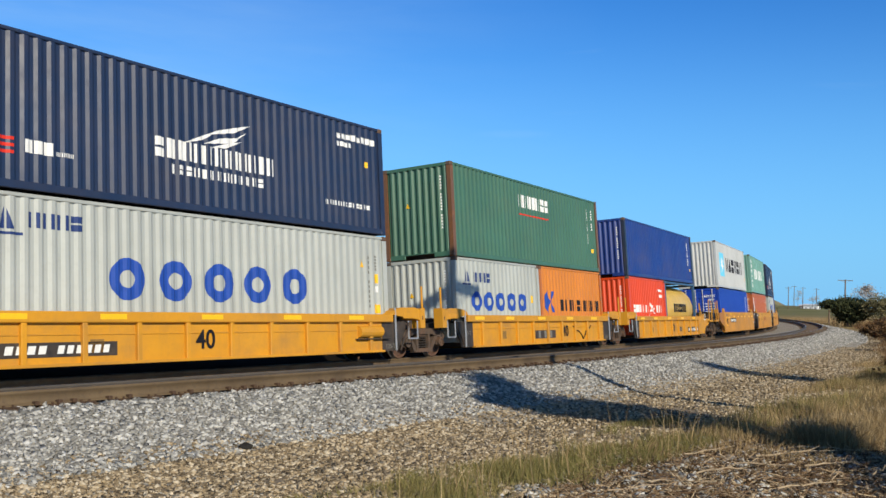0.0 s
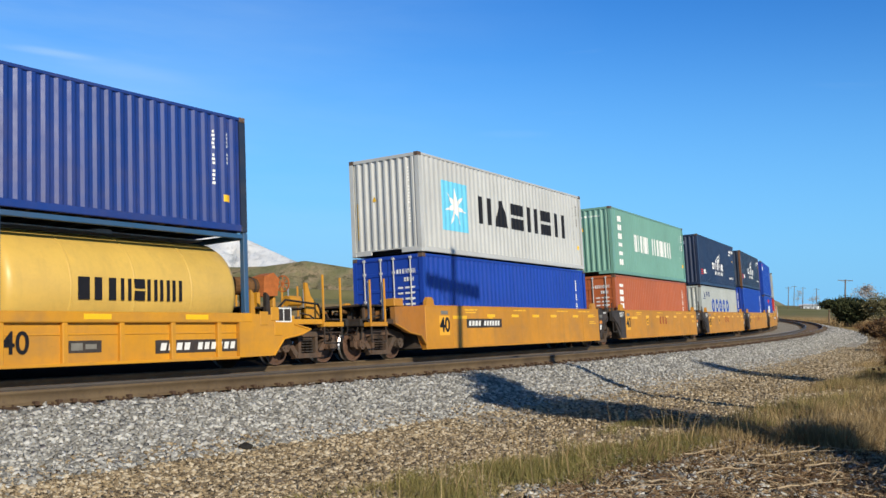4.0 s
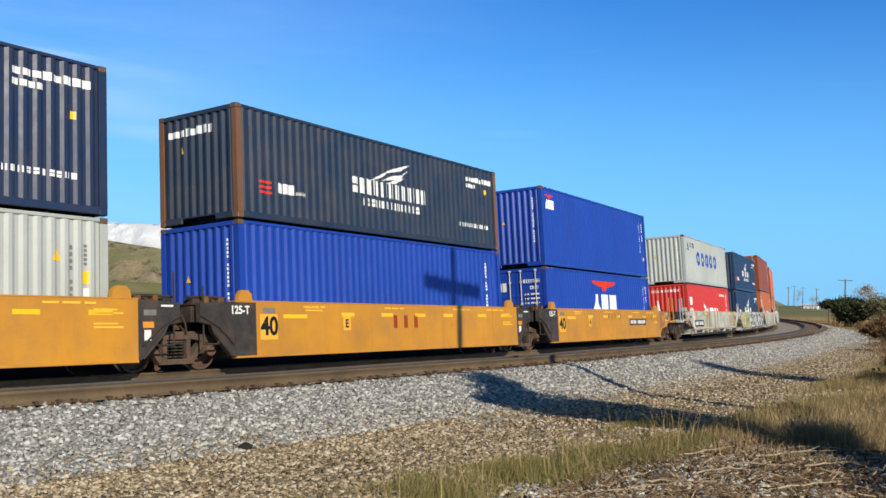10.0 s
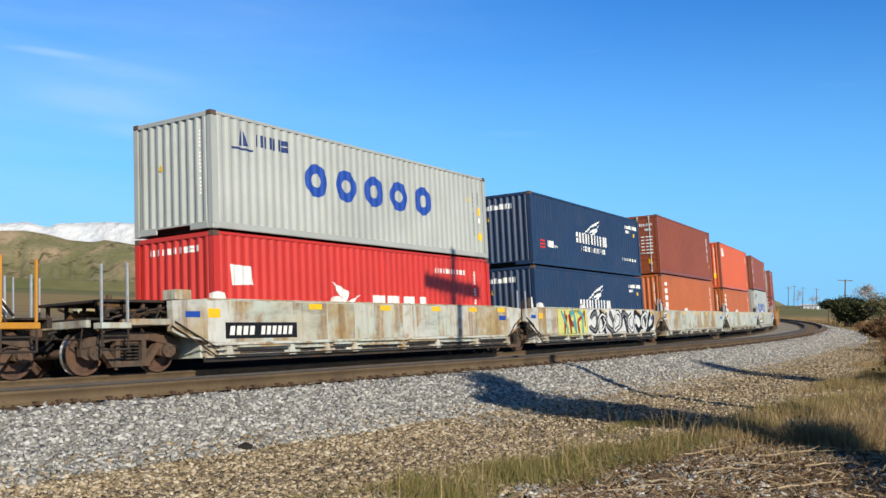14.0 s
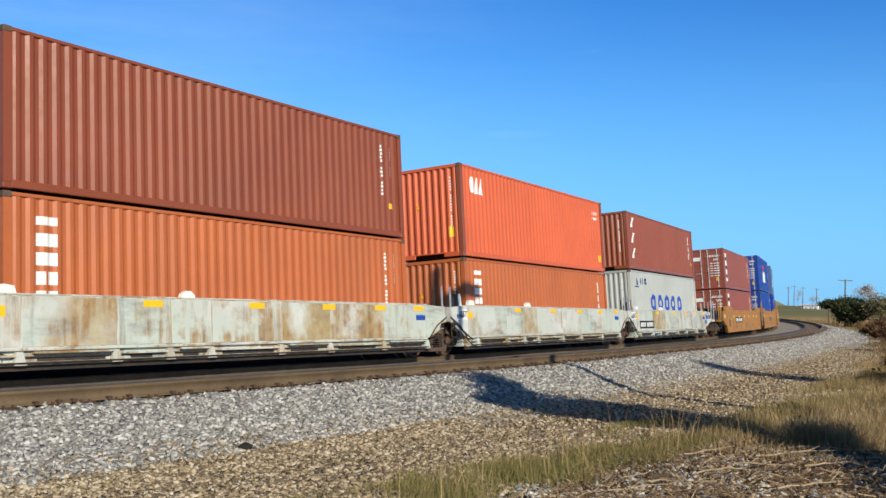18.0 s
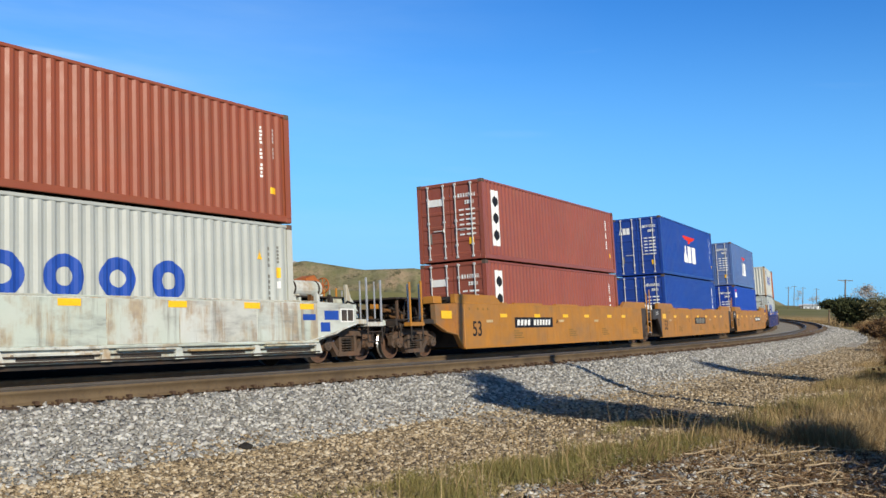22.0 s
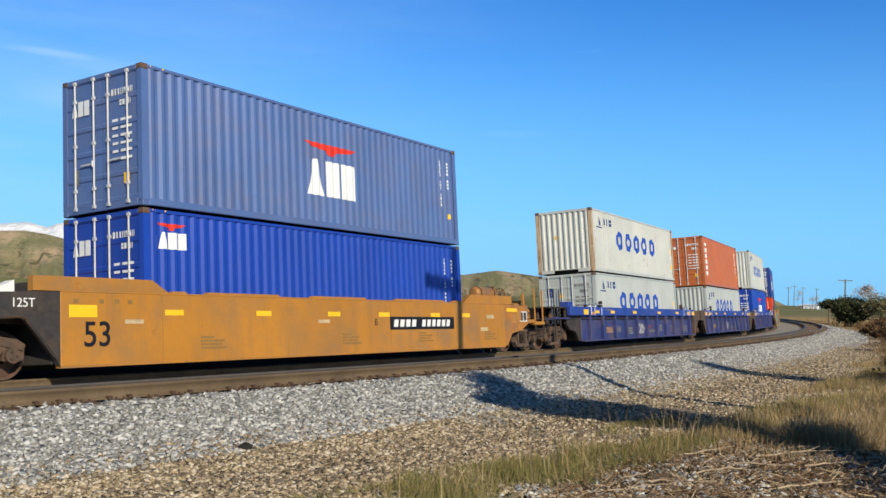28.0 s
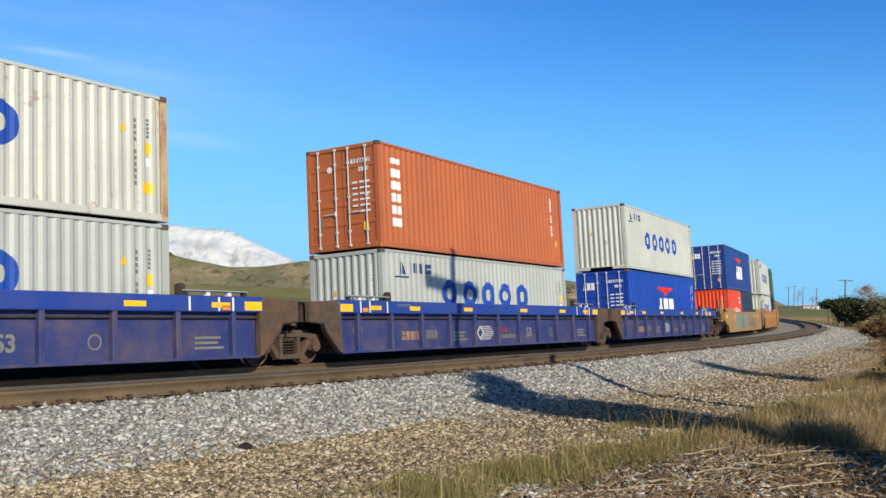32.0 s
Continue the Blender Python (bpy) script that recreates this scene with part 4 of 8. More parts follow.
def winged_box(H, mat, posts=None, label="navy corrugated container with white wing emblem"):
    ob = container(label, 12.192, H, mat, posts=posts)
    on_side(ob, "wing_emblem", SHAPES["wing"], (1.05, -1.0, 1.42, 2.12), WHITE_INK, "white wing emblem")
    on_side(ob, "white_marking", row(12, 1, 0.16), (1.81, -1.78, 1.05, 1.46), WHITE_INK)
    on_side(ob, "white_marking", row(13, 5, 0.35), (1.42, -1.4, 0.74, 0.94), WHITE_INK)
    on_side(ob, "code_marking", row(8, 3, 0.12, ("slab", "low")), (-4.1, -5.75, H - 0.52, H - 0.36), WHITE_INK)
    on_side(ob, "code_marking", row(4, 3, 0.12, ("slab",)), (-4.1, -4.75, H - 0.72, H - 0.60), WHITE_INK)
    on_side(ob, "code_marking", row(12, 2, 0.3), (-3.6, -5.45, 0.62, 0.74), WHITE_INK)
    on_side(ob, "warning_label", SHAPES["slab"], (-5.3, -5.42, 1.75, 1.9), YELLOW_INK)
    on_side(ob, "stripe_emblem", [rect(0, 0.0, 1, 0.2), rect(0, 0.4, 1, 0.6), rect(0, 0.8, 1, 1)], (5.35, 4.95, 0.62, 0.92), RED_INK)
    on_side(ob, "white_marking", row(3, 1, 0.08, ("slab",)), (4.75, 4.15, 0.68, 0.92), WHITE_INK)
    on_side(ob, "white_marking", row(5, 2), (4.1, 3.7, 0.70, 0.78), WHITE_INK)
    on_end(ob, "code_marking", row(8, 5, 0.1, ("slab", "low")), (-0.92, 0.5, H - 0.55, H - 0.36), WHITE_INK)
    on_end(ob, "warning_label", SHAPES["tri"], (-0.55, -0.42, H - 0.95, H - 0.75), YELLOW_INK)
    return ob


def eagle_box(H, mat, big=True, small=False, doors=True, label="royal blue container with red and white emblem"):
    ob = container(label, 12.192, H, mat, doors)
    if big:
        k = big if isinstance(big, float) else 1.0
        on_side(ob, "red_emblem", SHAPES["bird"], (1.5 * k, -1.5 * k, 1.84, 2.24 if k == 1.0 else 2.12), RED_INK, "red winged emblem")
        on_side(ob, "white_marking", row(3, 0, 0.08, ("wedge", "slab", "low")), (1.42 * k, -1.46 * k, 0.80, 1.70), WHITE_INK, "large white painted marking")
    if small:
        on_side(ob, "red_emblem", SHAPES["bird"], (5.72, 4.98, H - 0.42, H - 0.28), RED_INK)
        on_side(ob, "white_marking", row(3, 0, 0.06, ("wedge", "slab", "low")), (5.7, 4.95, H - 0.80, H - 0.46), WHITE_INK)
    code_bars(ob, -5.15, -5.7)
    on_side(ob, "yellow_tick_marks", [rect(0.0 + 0.2 * i, 0, 0.1 + 0.2 * i, 1) for i in range(5)], (5.9, 5.3, H - 0.055, H - 0.02), YELLOW_INK)
    if doors:
        door_codes(ob)
        on_end(ob, "white_marking", row(3, 0, 0.08, ("wedge", "slab", "low")), (-0.92, -0.35, H - 0.82, H - 0.5), WHITE_INK, True)
    else:
        end_codes(ob)
    return ob


def lettered_column_box(H, mat, doors, n=6, seed=1, label="rust-orange container with an upright row of white markings", posts=None):
    ob = container(label, 12.192, H, mat, doors, posts=posts)
    on_side(ob, "upright_marking", column(n, seed, 0.25, ("slab", "split", "narrow")), (5.44, 5.02, 0.55, H - 0.3), WHITE_INK)
    code_bars(ob)
    if doors:
        door_codes(ob)
        on_end(ob, "white_disc", ring(12, 0.0), (-0.5, -0.32, H - 0.72, H - 0.54), WHITE_INK, True)
    else:
        end_codes(ob)
    return ob


def green_box():
    ob = container("dark green container with white marking and rusty posts", 12.192, HC, GREEN_BOX, posts=RUSTY_TRIM)
    on_side(ob, "white_marking", row(7, 2, 0.12), (1.4, -1.15, 1.96, 2.40), WHITE_INK)
    on_side(ob, "red_line", [rect(0, 0, 1, 1)], (1.35, -1.12, 1.69, 1.74), RED_INK)
    code_bars(ob, -4.9, -5.5)
    end_codes(ob)
    return ob


def sea_green_box():
    ob = container("sea-green container with large white markings", 12.192, HC, SEA_BOX)
    on_side(ob, "upright_marking", column(6, 3, 0.3, ("slab", "split", "narrow")), (5.2, 4.72, 0.35, 2.62), WHITE_INK)
    on_side(ob, "large_marking", row(5, 0, 0.14, ("posts", "post", "posts")), (2.9, 0.6, 1.12, 1.90), WHITE_INK, "large white painted marking")
    on_side(ob, "large_marking", row(8, 2, 0.14, ("posts", "post", "narrow")), (0.12, -3.5, 1.12, 1.90), WHITE_INK, "large white painted marking")
    code_bars(ob, -5.2, -5.75)
    on_end(ob, "code_marking", row(9, 3, 0.3), (-0.6, 0.75, HC - 0.42, HC - 0.34), WHITE_INK)
    on_end(ob, "warning_label", SHAPES["tri"], (-0.2, -0.05, HC - 1.0, HC - 0.82), YELLOW_INK)
    return ob


def star_box():
    ob = container("white container with light blue star panel and black markings", 12.192, HC, WHITE_BOX)
    on_side(ob, "blue_panel", [rect(0, 0, 1, 1)], (4.8, 3.2, 0.72, 2.22), CYAN_INK, "light blue square panel")
    d = decal(ob, "white_star", SHAPES["star"], (4.8, 3.2, 0.72, 2.22), WHITE_INK, _shared[12.192, HC]["side_profile"], "white seven-pointed star", 0.010)
    for i, k in enumerate(("posts", "wedge", "split", "posts", "split", "posts")):
        xa = 2.58 - 1.20 * i
        on_side(ob, "large_marking", SHAPES[k], (xa, xa - 0.98, 1.1, 1.98), BLACK_INK, "large black painted marking")
    code_bars(ob, -5.2, -5.7, mat=GREY_INK)
    end_codes(ob)
    on_end(ob, "yellow_stripe", [rect(0, 0, 1, 1)], (-1.0, -0.94, 0.5, 1.6), YELLOW_INK)
    return ob


def red_line_box():
    ob = container("bright red container with white flag and markings", 12.192, STD, RED_BOX)
    on_side(ob, "white_flag_emblem", SHAPES["flag"], (5.6, 4.85, 1.42, 1.88), WHITE_INK, "white flag emblem")
    on_side(ob, "large_marking", SHAPES["kite"], (2.1, 0.85, 0.75, 1.62), WHITE_INK)
    on_side(ob, "large_marking", row(4, 1, 0.16, ("slab", "narrow", "split")), (0.43, -2.49, 0.75, 1.32), WHITE_INK)
    on_side(ob, "code_marking", row(9, 2, 0.25), (-2.84, -4.6, 2.04, 2.18), WHITE_INK)
    code_bars(ob)
    on_end(ob, "code_marking", row(9, 4, 0.3), (-0.75, 0.8, STD - 0.42, STD - 0.28), WHITE_INK)
    return ob


def plain_blue_box(H, mat=None, doors=False, label="plain blue corrugated steel container", posts=None):
    ob = container(label, 12.192, H, mat or BLUE_BOX, doors, posts=posts)
    code_bars(ob)
    if doors:
        door_codes(ob)
    else:
        end_codes(ob)
    return ob


def white_panel_box():
    ob = container("maroon container with white upright panel and door markings", 12.192, STD, MAROON_BOX, True)
    on_side(ob, "white_panel", [rect(0, 0, 1, 1)], (5.45, 4.9, 0.45, 2.28), WHITE_INK, "white upright panel")
    decal(ob, "black_marking", column(3, 1, 0.3, ("disc", "wedge", "disc")), (5.36, 5.0, 0.52, 2.2), BLACK_INK, _shared[12.192, STD]["side_profile"], "", 0.010)
    code_bars(ob)
    door_codes(ob)
    on_end(ob, "white_panel", [rect(0, 0, 1, 1)], (-0.85, -0.2, STD - 0.75, STD - 0.52), WHITE_INK, True)
    return ob


def slanted_box():
    ob = container("red-brown container with three white slanted markings", 12.192, STD, tone("faded_red_brown_container_paint", 150, 78, 50, grime=0.25, rust=0.1))
    for i in range(3):
        z = 0.5 + 0.7 * i
        on_side(ob, "white_marking", [[(0, 0), (0.6, 0), (1, 1), (0.4, 1)]], (5.42, 5.0, z, z + 0.46), WHITE_INK)
    code_bars(ob)
    end_codes(ob)
    return ob


def coral_box():
    ob = container("coral-orange container with small white emblem", 12.192, HC, CORAL_BOX, posts=tone("brown_coral_post", 150, 78, 50, rust=0.5))
    on_side(ob, "white_marking", row(3, 0, 0.05, ("disc", "wedge", "narrow")), (5.45, 4.55, 2.02, 2.55), WHITE_INK)
    on_side(ob, "code_marking", row(4, 2), (-4.95, -5.6, 2.3, 2.42), WHITE_INK)
    on_side(ob, "code_marking", row(4, 1), (-4.95, -5.6, 2.1, 2.2), WHITE_INK)
    on_side(ob, "data_plate", SHAPES["slab"], (-5.4, -5.7, 0.4, 0.65), YELLOW_INK)
    end_codes(ob)
    on_end(ob, "data_plate", SHAPES["slab"], (0.72, 0.92, 0.62, 0.95), YELLOW_INK)
    return ob


def short_orange_box():
    ob = container("orange short container with blue emblem and dark marking", 6.058, STD, ORANGE_BOX, posts=tone("brown_orange_post", 196, 112, 42, rust=0.7))
    on_side(ob, "blue_emblem", SHAPES["chev"], (2.7, 1.8, 0.92, 1.72), BLUE_INK, "blue chevron emblem")
    on_side(ob, "dark_marking", row(10, 3, 0.14), (1.3, -2.65, 1.0, 1.42), BLACK_INK)
    end_codes(ob)
    return ob


def short_red_box():
    ob = container("vermilion short container with white bird emblem", 6.058, STD, VERMILION_BOX)
    on_side(ob, "white_marking", row(7, 1, 0.14), (2.5, 0.05, 1.0, 1.34), WHITE_INK)
    on_side(ob, "bird_emblem", SHAPES["kite"], (0.0, -1.15, 0.84, 1.50), WHITE_INK, "white bird emblem")
    on_side(ob, "white_marking", row(3, 4, 0.14), (-1.2, -2.2, 1.0, 1.34), WHITE_INK)
    on_side(ob, "code_marking", row(4, 2, 0.2, ("slab", "low")), (-1.5, -2.4, 2.0, 2.12), WHITE_INK)
    on_side(ob, "code_marking", row(2, 2, 0.3, ("slab", "low")), (-1.9, -2.4, 1.72, 1.86), WHITE_INK)
    end_codes(ob)
    return ob


def tank_box():
    """A yellow tank in an open blue frame."""
    ob = root("tank_container", "pale yellow tank in an open blue steel frame", "tank container", "containers on the train")
    fr = tone("blue_tank_frame_paint", 52, 92, 128, rust=0.2)
    tk = tone("pale_yellow_tank_paint", 222, 184, 92, grime=0.3, rust=0.15)
    hx, hy, H = 3.029, CW / 2, STD
    for sx in (1, -1):
        for sy in (1, -1):
            part("corner_post", MB().box(sx * hx, sx * (hx - 0.13), sy * hy, sy * (hy - 0.13), 0, H, 0.012), fr, ob)
        part("end_beam", MB().box(sx * hx, sx * (hx - 0.10), -hy + 0.13, hy - 0.13, 0.02, 0.16, 0.01), fr, ob)
        part("end_beam", MB().box(sx * hx, sx * (hx - 0.10), -hy + 0.13, hy - 0.13, H - 0.14, H - 0.02, 0.01), fr, ob)
        for sy in (1, -1):
            part("end_brace", MB().rod((sx * (hx - 0.06), sy * (hy - 0.1), 0.15), (sx * (hx - 0.06), sy * 0.3, 1.1), 0.05, 6), fr, ob)
    for sy in (1, -1):
        part("bottom_rail", MB().box(-hx + 0.13, hx - 0.13, sy * (hy - 0.01), sy * (hy - 0.11), 0.03, 0.15, 0.01), fr, ob)
        part("top_rail", MB().box(-hx + 0.13, hx - 0.13, sy * (hy - 0.01), sy * (hy - 0.09), H - 0.13, H - 0.03, 0.01), fr, ob)
        part("top_brace", MB().rod((-hx + 0.1, sy * (hy - 0.05), H - 0.08), (hx - 0.1, sy * (hy - 0.05), H - 0.08), 0.03, 6), fr, ob)
    prof = [(0.0, -2.87), (0.6, -2.85), (0.95, -2.80), (1.10, -2.72), (1.15, -2.6), (1.15, 2.6), (1.10, 2.72), (0.95, 2.80), (0.6, 2.85), (0.0, 2.87)]
    t = MB().lathe(prof, 40, "x")
    t.v = [(x, y, z + 1.27) for x, y, z in t.v]
    me = t.mesh("tank")
    me.shade_smooth()
    tank = part("tank", me, tk, ob, "pale yellow insulated tank shell")
    for x in (-1.45, 0.0, 1.45):
        b = MB().lathe([(1.153, x - 0.03), (1.162, x - 0.02), (1.162, x + 0.02), (1.153, x + 0.03)], 40, "x")
        b.v = [(a, y, z + 1.27) for a, y, z in b.v]
        part("tank_band", b, tk, tank)
    t2 = MB()
    for poly in row(8, 3, 0.14):
        P = [(1.35 - 2.55 * s, 1.05 + 0.42 * t) for s, t in poly]
        t2.prism(P, "y", 1.168, 1.178)
    t2.v = [(x, math.sqrt(max(0.01, (y + 0.001) ** 2 - (z - 1.27) ** 2)), z) for x, y, z in t2.v]
    part("dark_marking", t2, BLACK_INK, tank)
    part("walkway", MB().box(-2.6, 2.6, -0.25, 0.25, H - 0.12, H - 0.09), GALV, ob)
    part("manlid", MB().rod((0, 0, H - 0.14), (0, 0, H - 0.05), 0.28, 16), GALV, ob)
    return ob


# ---- well cars ----
def flat_text(parent, name, words, x, z, size, y, mat, bold=0.0):
    """Figures on the camera's side, read along the car; x, z: middle of the writing."""
    cu = bpy.data.curves.new(name, "FONT")
    cu.body, cu.size, cu.align_x, cu.align_y, cu.extrude, cu.offset = words, size, "CENTER", "CENTER", 0.003, bold
    tmp = new(name, cu)
    bpy.context.view_layer.update()
    me = bpy.data.meshes.new_from_object(tmp.evaluated_get(bpy.context.evaluated_depsgraph_get()))
    bpy.data.objects.remove(tmp)
    me.transform(Matrix(((-1, 0, 0, x), (0, 0, 1, y), (0, 1, 0, z), (0, 0, 0, 1))))
    me.materials.clear()
    return part(name, me, mat, parent)


def plate_row(parent, name, polys, box, y, mat, label="", t=0.004):
    """Flat marks on a plain side, as thin raised film."""
    xa, xb, za, zb = box
    if name in SINGLE and len(polys) > 1:
        for p in polys:
            plate_row(parent, name, [p], box, y, mat, label, t)
        return None
    b = MB()
    for poly in polys:
        b.prism([(xa + (xb - xa) * s, za + (zb - za) * q) for s, q in poly], "y", y, y + t)
    return tagged(part(name, b, mat, parent, label), kind="stuff" if name == "stencil_marking" else "")


CAR_YELLOW = tone("golden_yellow_car_paint", 216, 152, 32, grime=0.4, rough=0.55, rust=0.2)
CAR_AMBER = tone("amber_yellow_car_paint", 206, 142, 38, grime=0.4, rough=0.55, rust=0.2)
CAR_OCHRE = tone("ochre_car_paint", 184, 124, 38, grime=0.55, rough=0.55, rust=0.3)
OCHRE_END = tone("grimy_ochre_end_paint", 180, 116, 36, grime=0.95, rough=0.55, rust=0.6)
CAR_WHITE = streaked("rust_streaked_white_car_paint", rgb(206, 207, 198), 0.46, 0.74, 0.8)
CAR_PALE = streaked("smudged_white_car_paint", rgb(204, 208, 202), 0.66, 0.95, 0.6)
WHITES = (CAR_WHITE, CAR_PALE)
CAR_BLUE = tone("bright_blue_car_paint", 34, 66, 150, grime=0.25, rough=0.55, rust=0.08)
CAR_NAVY = tone("dusty_dark_blue_car_paint", 45, 57, 112, grime=0.42, rough=0.55, rust=0.15)
TAN_INK = simple("faded_tan_marking_paint", (0.30, 0.18, 0.11, 1), 0.7, var=0.2)
PALE_STENCIL = simple("pale_yellow_stencil_paint", rgb(236, 186, 62), 0.6, var=0.1)
FAINT_INK = simple("faint_brown_stencil_paint", (0.25, 0.145, 0.045, 1), 0.7, var=0.2)
ORANGE_TAPE = simple("faded_orange_tape", rgb(224, 140, 40), 0.5, var=0.1)
CAR_TAN = tone("faded_tan_car_paint", 176, 132, 74, grime=0.35, rough=0.55, rust=0.3)

# half length of the side, its foot and top, end style
STYLES = {
    "ribbed": dict(half=5.50, z0=0.20, z1=1.16, chord=0.20, rib=1.235, ear=0, raised=0, mat=CAR_YELLOW, size="40"),
    "smooth": dict(half=6.55, z0=0.22, z1=1.42, chord=0.0, rib=0, ear=0.24, raised=0, mat=CAR_AMBER, size="40"),
    "white": dict(half=6.60, z0=0.50, z1=1.45, chord=0.0, rib=0, ear=0, raised=0, mat=CAR_WHITE, size=""),
    "pale": dict(half=6.60, z0=0.50, z1=1.45, chord=0.0, rib=0, ear=0, raised=0, mat=CAR_PALE, size=""),
    "long": dict(half=8.22, z0=0.18, z1=1.52, chord=0.0, rib=0, ear=0, raised=0.26, mat=CAR_OCHRE, size="53"),
    "blue": dict(half=8.35, z0=0.21, z1=1.51, chord=0.33, rib=1.52, ear=0, raised=0, mat=CAR_NAVY, size="53"),
    "tan": dict(half=8.22, z0=0.18, z1=1.45, chord=0.0, rib=0, ear=0, raised=0.22, mat=CAR_TAN, size=""),
}
LABELS = {
    "ribbed": "golden yellow ribbed-side well car with black ends",
    "smooth": "amber smooth-sided well car with yellow reflective strips",
    "white": "white well car streaked with rust and dirt",
    "pale": "dirty white well car with grey smudges",
    "long": "ochre long well car with raised ends",
    "blue": "dusty blue ribbed well car with bright top sill",
    "tan": "faded tan well car with painted scrawls",
}
YO = 1.50          # outer face of the car sides


def build_sides(car, st):
    h, z0, z1, mat = st["half"], st["z0"], st["z1"], st["mat"]
    for s in (1, -1):
        side = part("side_wall", MB().box(-h, h, s * ((YO - 0.155 if mat is CAR_NAVY else YO - 0.10) if st["rib"] else YO), s * (1.30 if mat is CAR_NAVY else 1.34), z0, z1, 0.012), mat, car)
        if st["rib"]:
            part("top_chord", MB().box(-h - (0.4 if h < 6 else 0.1), h + (0.4 if h < 6 else 0.1), s * YO, s * 1.33, z1 - st["chord"], z1 + 0.004, 0.018), CAR_BLUE if mat is CAR_NAVY else mat, side,
                 "bright blue top sill" if mat is CAR_NAVY else "")
            part("bottom_flange", MB().box(-h, h, s * (YO - 0.01), s * (YO - 0.16), z0 - 0.012, z0 + 0.045, 0.008), mat, side)
            n = int(2 * h / st["rib"])
            for i in range(n + 1):
                x = -st["rib"] * n / 2 + st["rib"] * i
                part("rib", MB().box(x - 0.055, x + 0.055, s * (YO - 0.015), s * (YO - (0.16 if mat is CAR_NAVY else 0.11)), z0 + 0.03, z1 - st["chord"] + 0.01, 0.012), mat, side)
            if mat is CAR_NAVY:
                part("rail_strip", MB().box(-h, h, s * (YO - 0.08), s * (YO - 0.16), z1 - st["chord"] - 0.13, z1 - st["chord"] - 0.09, 0.006), DARK_STEEL, side)
            else:
                part("stiffener", MB().box(-h, h, s * (YO - 0.085), s * (YO - 0.11), z1 - 0.42, z1 - 0.39, 0.005), mat, side)
        else:
            part("bottom_flange", MB().box(-h, h, s * (YO + 0.012), s * 1.36, z0 - 0.016, z0 + 0.03, 0.006), mat, side)
            part("top_cap", MB().box(-h, h, s * (YO + 0.008), s * 1.33, z1 - 0.02, z1 + 0.012, 0.006), mat, side)
        if st["ear"]:
            for e in (1, -1):
                x = e * (h - 0.35)
                P = [(x - 0.22, z1), (x + 0.22, z1), (x + 0.20, z1 + 0.15), (x + 0.10, z1 + st["ear"]), (x - 0.10, z1 + st["ear"]), (x - 0.20, z1 + 0.15)]
                part("guide_ear", MB().prism(P, "y", s * 1.36, s * 1.46), mat, side, "rounded loading guide")
        if st["raised"]:
            for e in (1, -1):
                P = [(e * (h + 0.55), z1), (e * (h + 0.55), z1 + st["raised"]), (e * 6.15, z1 + st["raised"]), (e * 5.75, z1 + 0.03), (e * 5.75, z1)]
                part("raised_end", MB().prism(P, "y", s * 1.36, s * (YO + 0.003)), mat, side)
        if mat in WHITES:        # ledges, pipes and gaps along the foot
            part("inner_side", MB().box(-h, h, s * 1.43, s * 1.34, 0.27, z0), mat, side)
            part("under_sill", MB().box(-h, h, s * 1.40, s * 1.34, 0.15, 0.27), DARK_STEEL, side)
            cuts = (-h, -4.55, -2.35, -0.6, 1.55, 2.65, 3.95, 5.95, h)
            for k, (a, b) in enumerate(zip(cuts, cuts[1:])):
                part("side_panel", MB().box(a + 0.012, b - 0.012, s * (YO + 0.006), s * (YO - 0.04), z0 + 0.05, z1 - 0.04, 0.006), mat, side, "rust-streaked white steel panel" if mat is CAR_WHITE else "")
                part("ledge", MB().box(a + 0.1, b - 0.25, s * (YO + 0.03), s * (YO - 0.09), 0.43 - 0.05 * (k % 2), 0.47 - 0.05 * (k % 2), 0.006), mat, side)
                # thin black box paints the shadow slot beneath each ledge
                part("drain_slot", MB().box(a + 0.22 + 0.1 * (k % 3), b - 0.35, s * 1.433, s * 1.38, 0.30, 0.355), BLACK_PAINT, side)
                part("ledge_bracket", MB().prism([(a - 0.10, 0.24), (a + 0.14, 0.24), (a + 0.10, 0.47), (a - 0.02, 0.47)], "y", s * (YO + 0.02), s * (YO - 0.1)), mat, side)
            part("foot_flange", MB().box(-h, h, s * (YO - 0.03), s * (YO - 0.12), 0.235, 0.275, 0.006), mat, side)
            part("air_pipe", MB().pipe([(-h, s * (YO - 0.04), 0.375), (h - 0.5, s * (YO - 0.04), 0.375), (h - 0.1, s * (YO + 0.02), 0.50), (h + 0.9, s * (YO + 0.02), 0.98)], 0.016), DARK_STEEL, side)
            part("air_pipe", MB().pipe([(-h, s * (YO + 0.02), 0.275), (h - 0.2, s * (YO + 0.02), 0.275), (h + 0.2, s * (YO + 0.02), 0.50), (h + 1.0, s * (YO + 0.02), 0.90)], 0.018), DARK_STEEL, side)
            part("guide_ear", MB().prism([(1.95, z1), (2.35, z1), (2.3, z1 + 0.1), (2.2, z1 + 0.15), (2.08, z1 + 0.15), (1.98, z1 + 0.08)], "y", s * 1.36, s * 1.46), WHITE_INK, side)
            part("guide_ear", MB().prism([(6.0, z1), (6.4, z1), (6.4, z1 + 0.12), (6.25, z1 + 0.17), (6.05, z1 + 0.14)], "y", s * 1.36, s * 1.46), WHITE_INK, side)
    part("well_floor", MB().box(-h + 0.2, h - 0.2, -1.34, 1.34, 0.24, 0.30), DARK_STEEL, car)
    for i in range(5):
        x = -5.2 + 2.6 * i
        part("cross_bearer", MB().box(x - 0.12, x + 0.12, -1.34, 1.34, 0.30, 0.355, 0.01), DARK_STEEL, car)


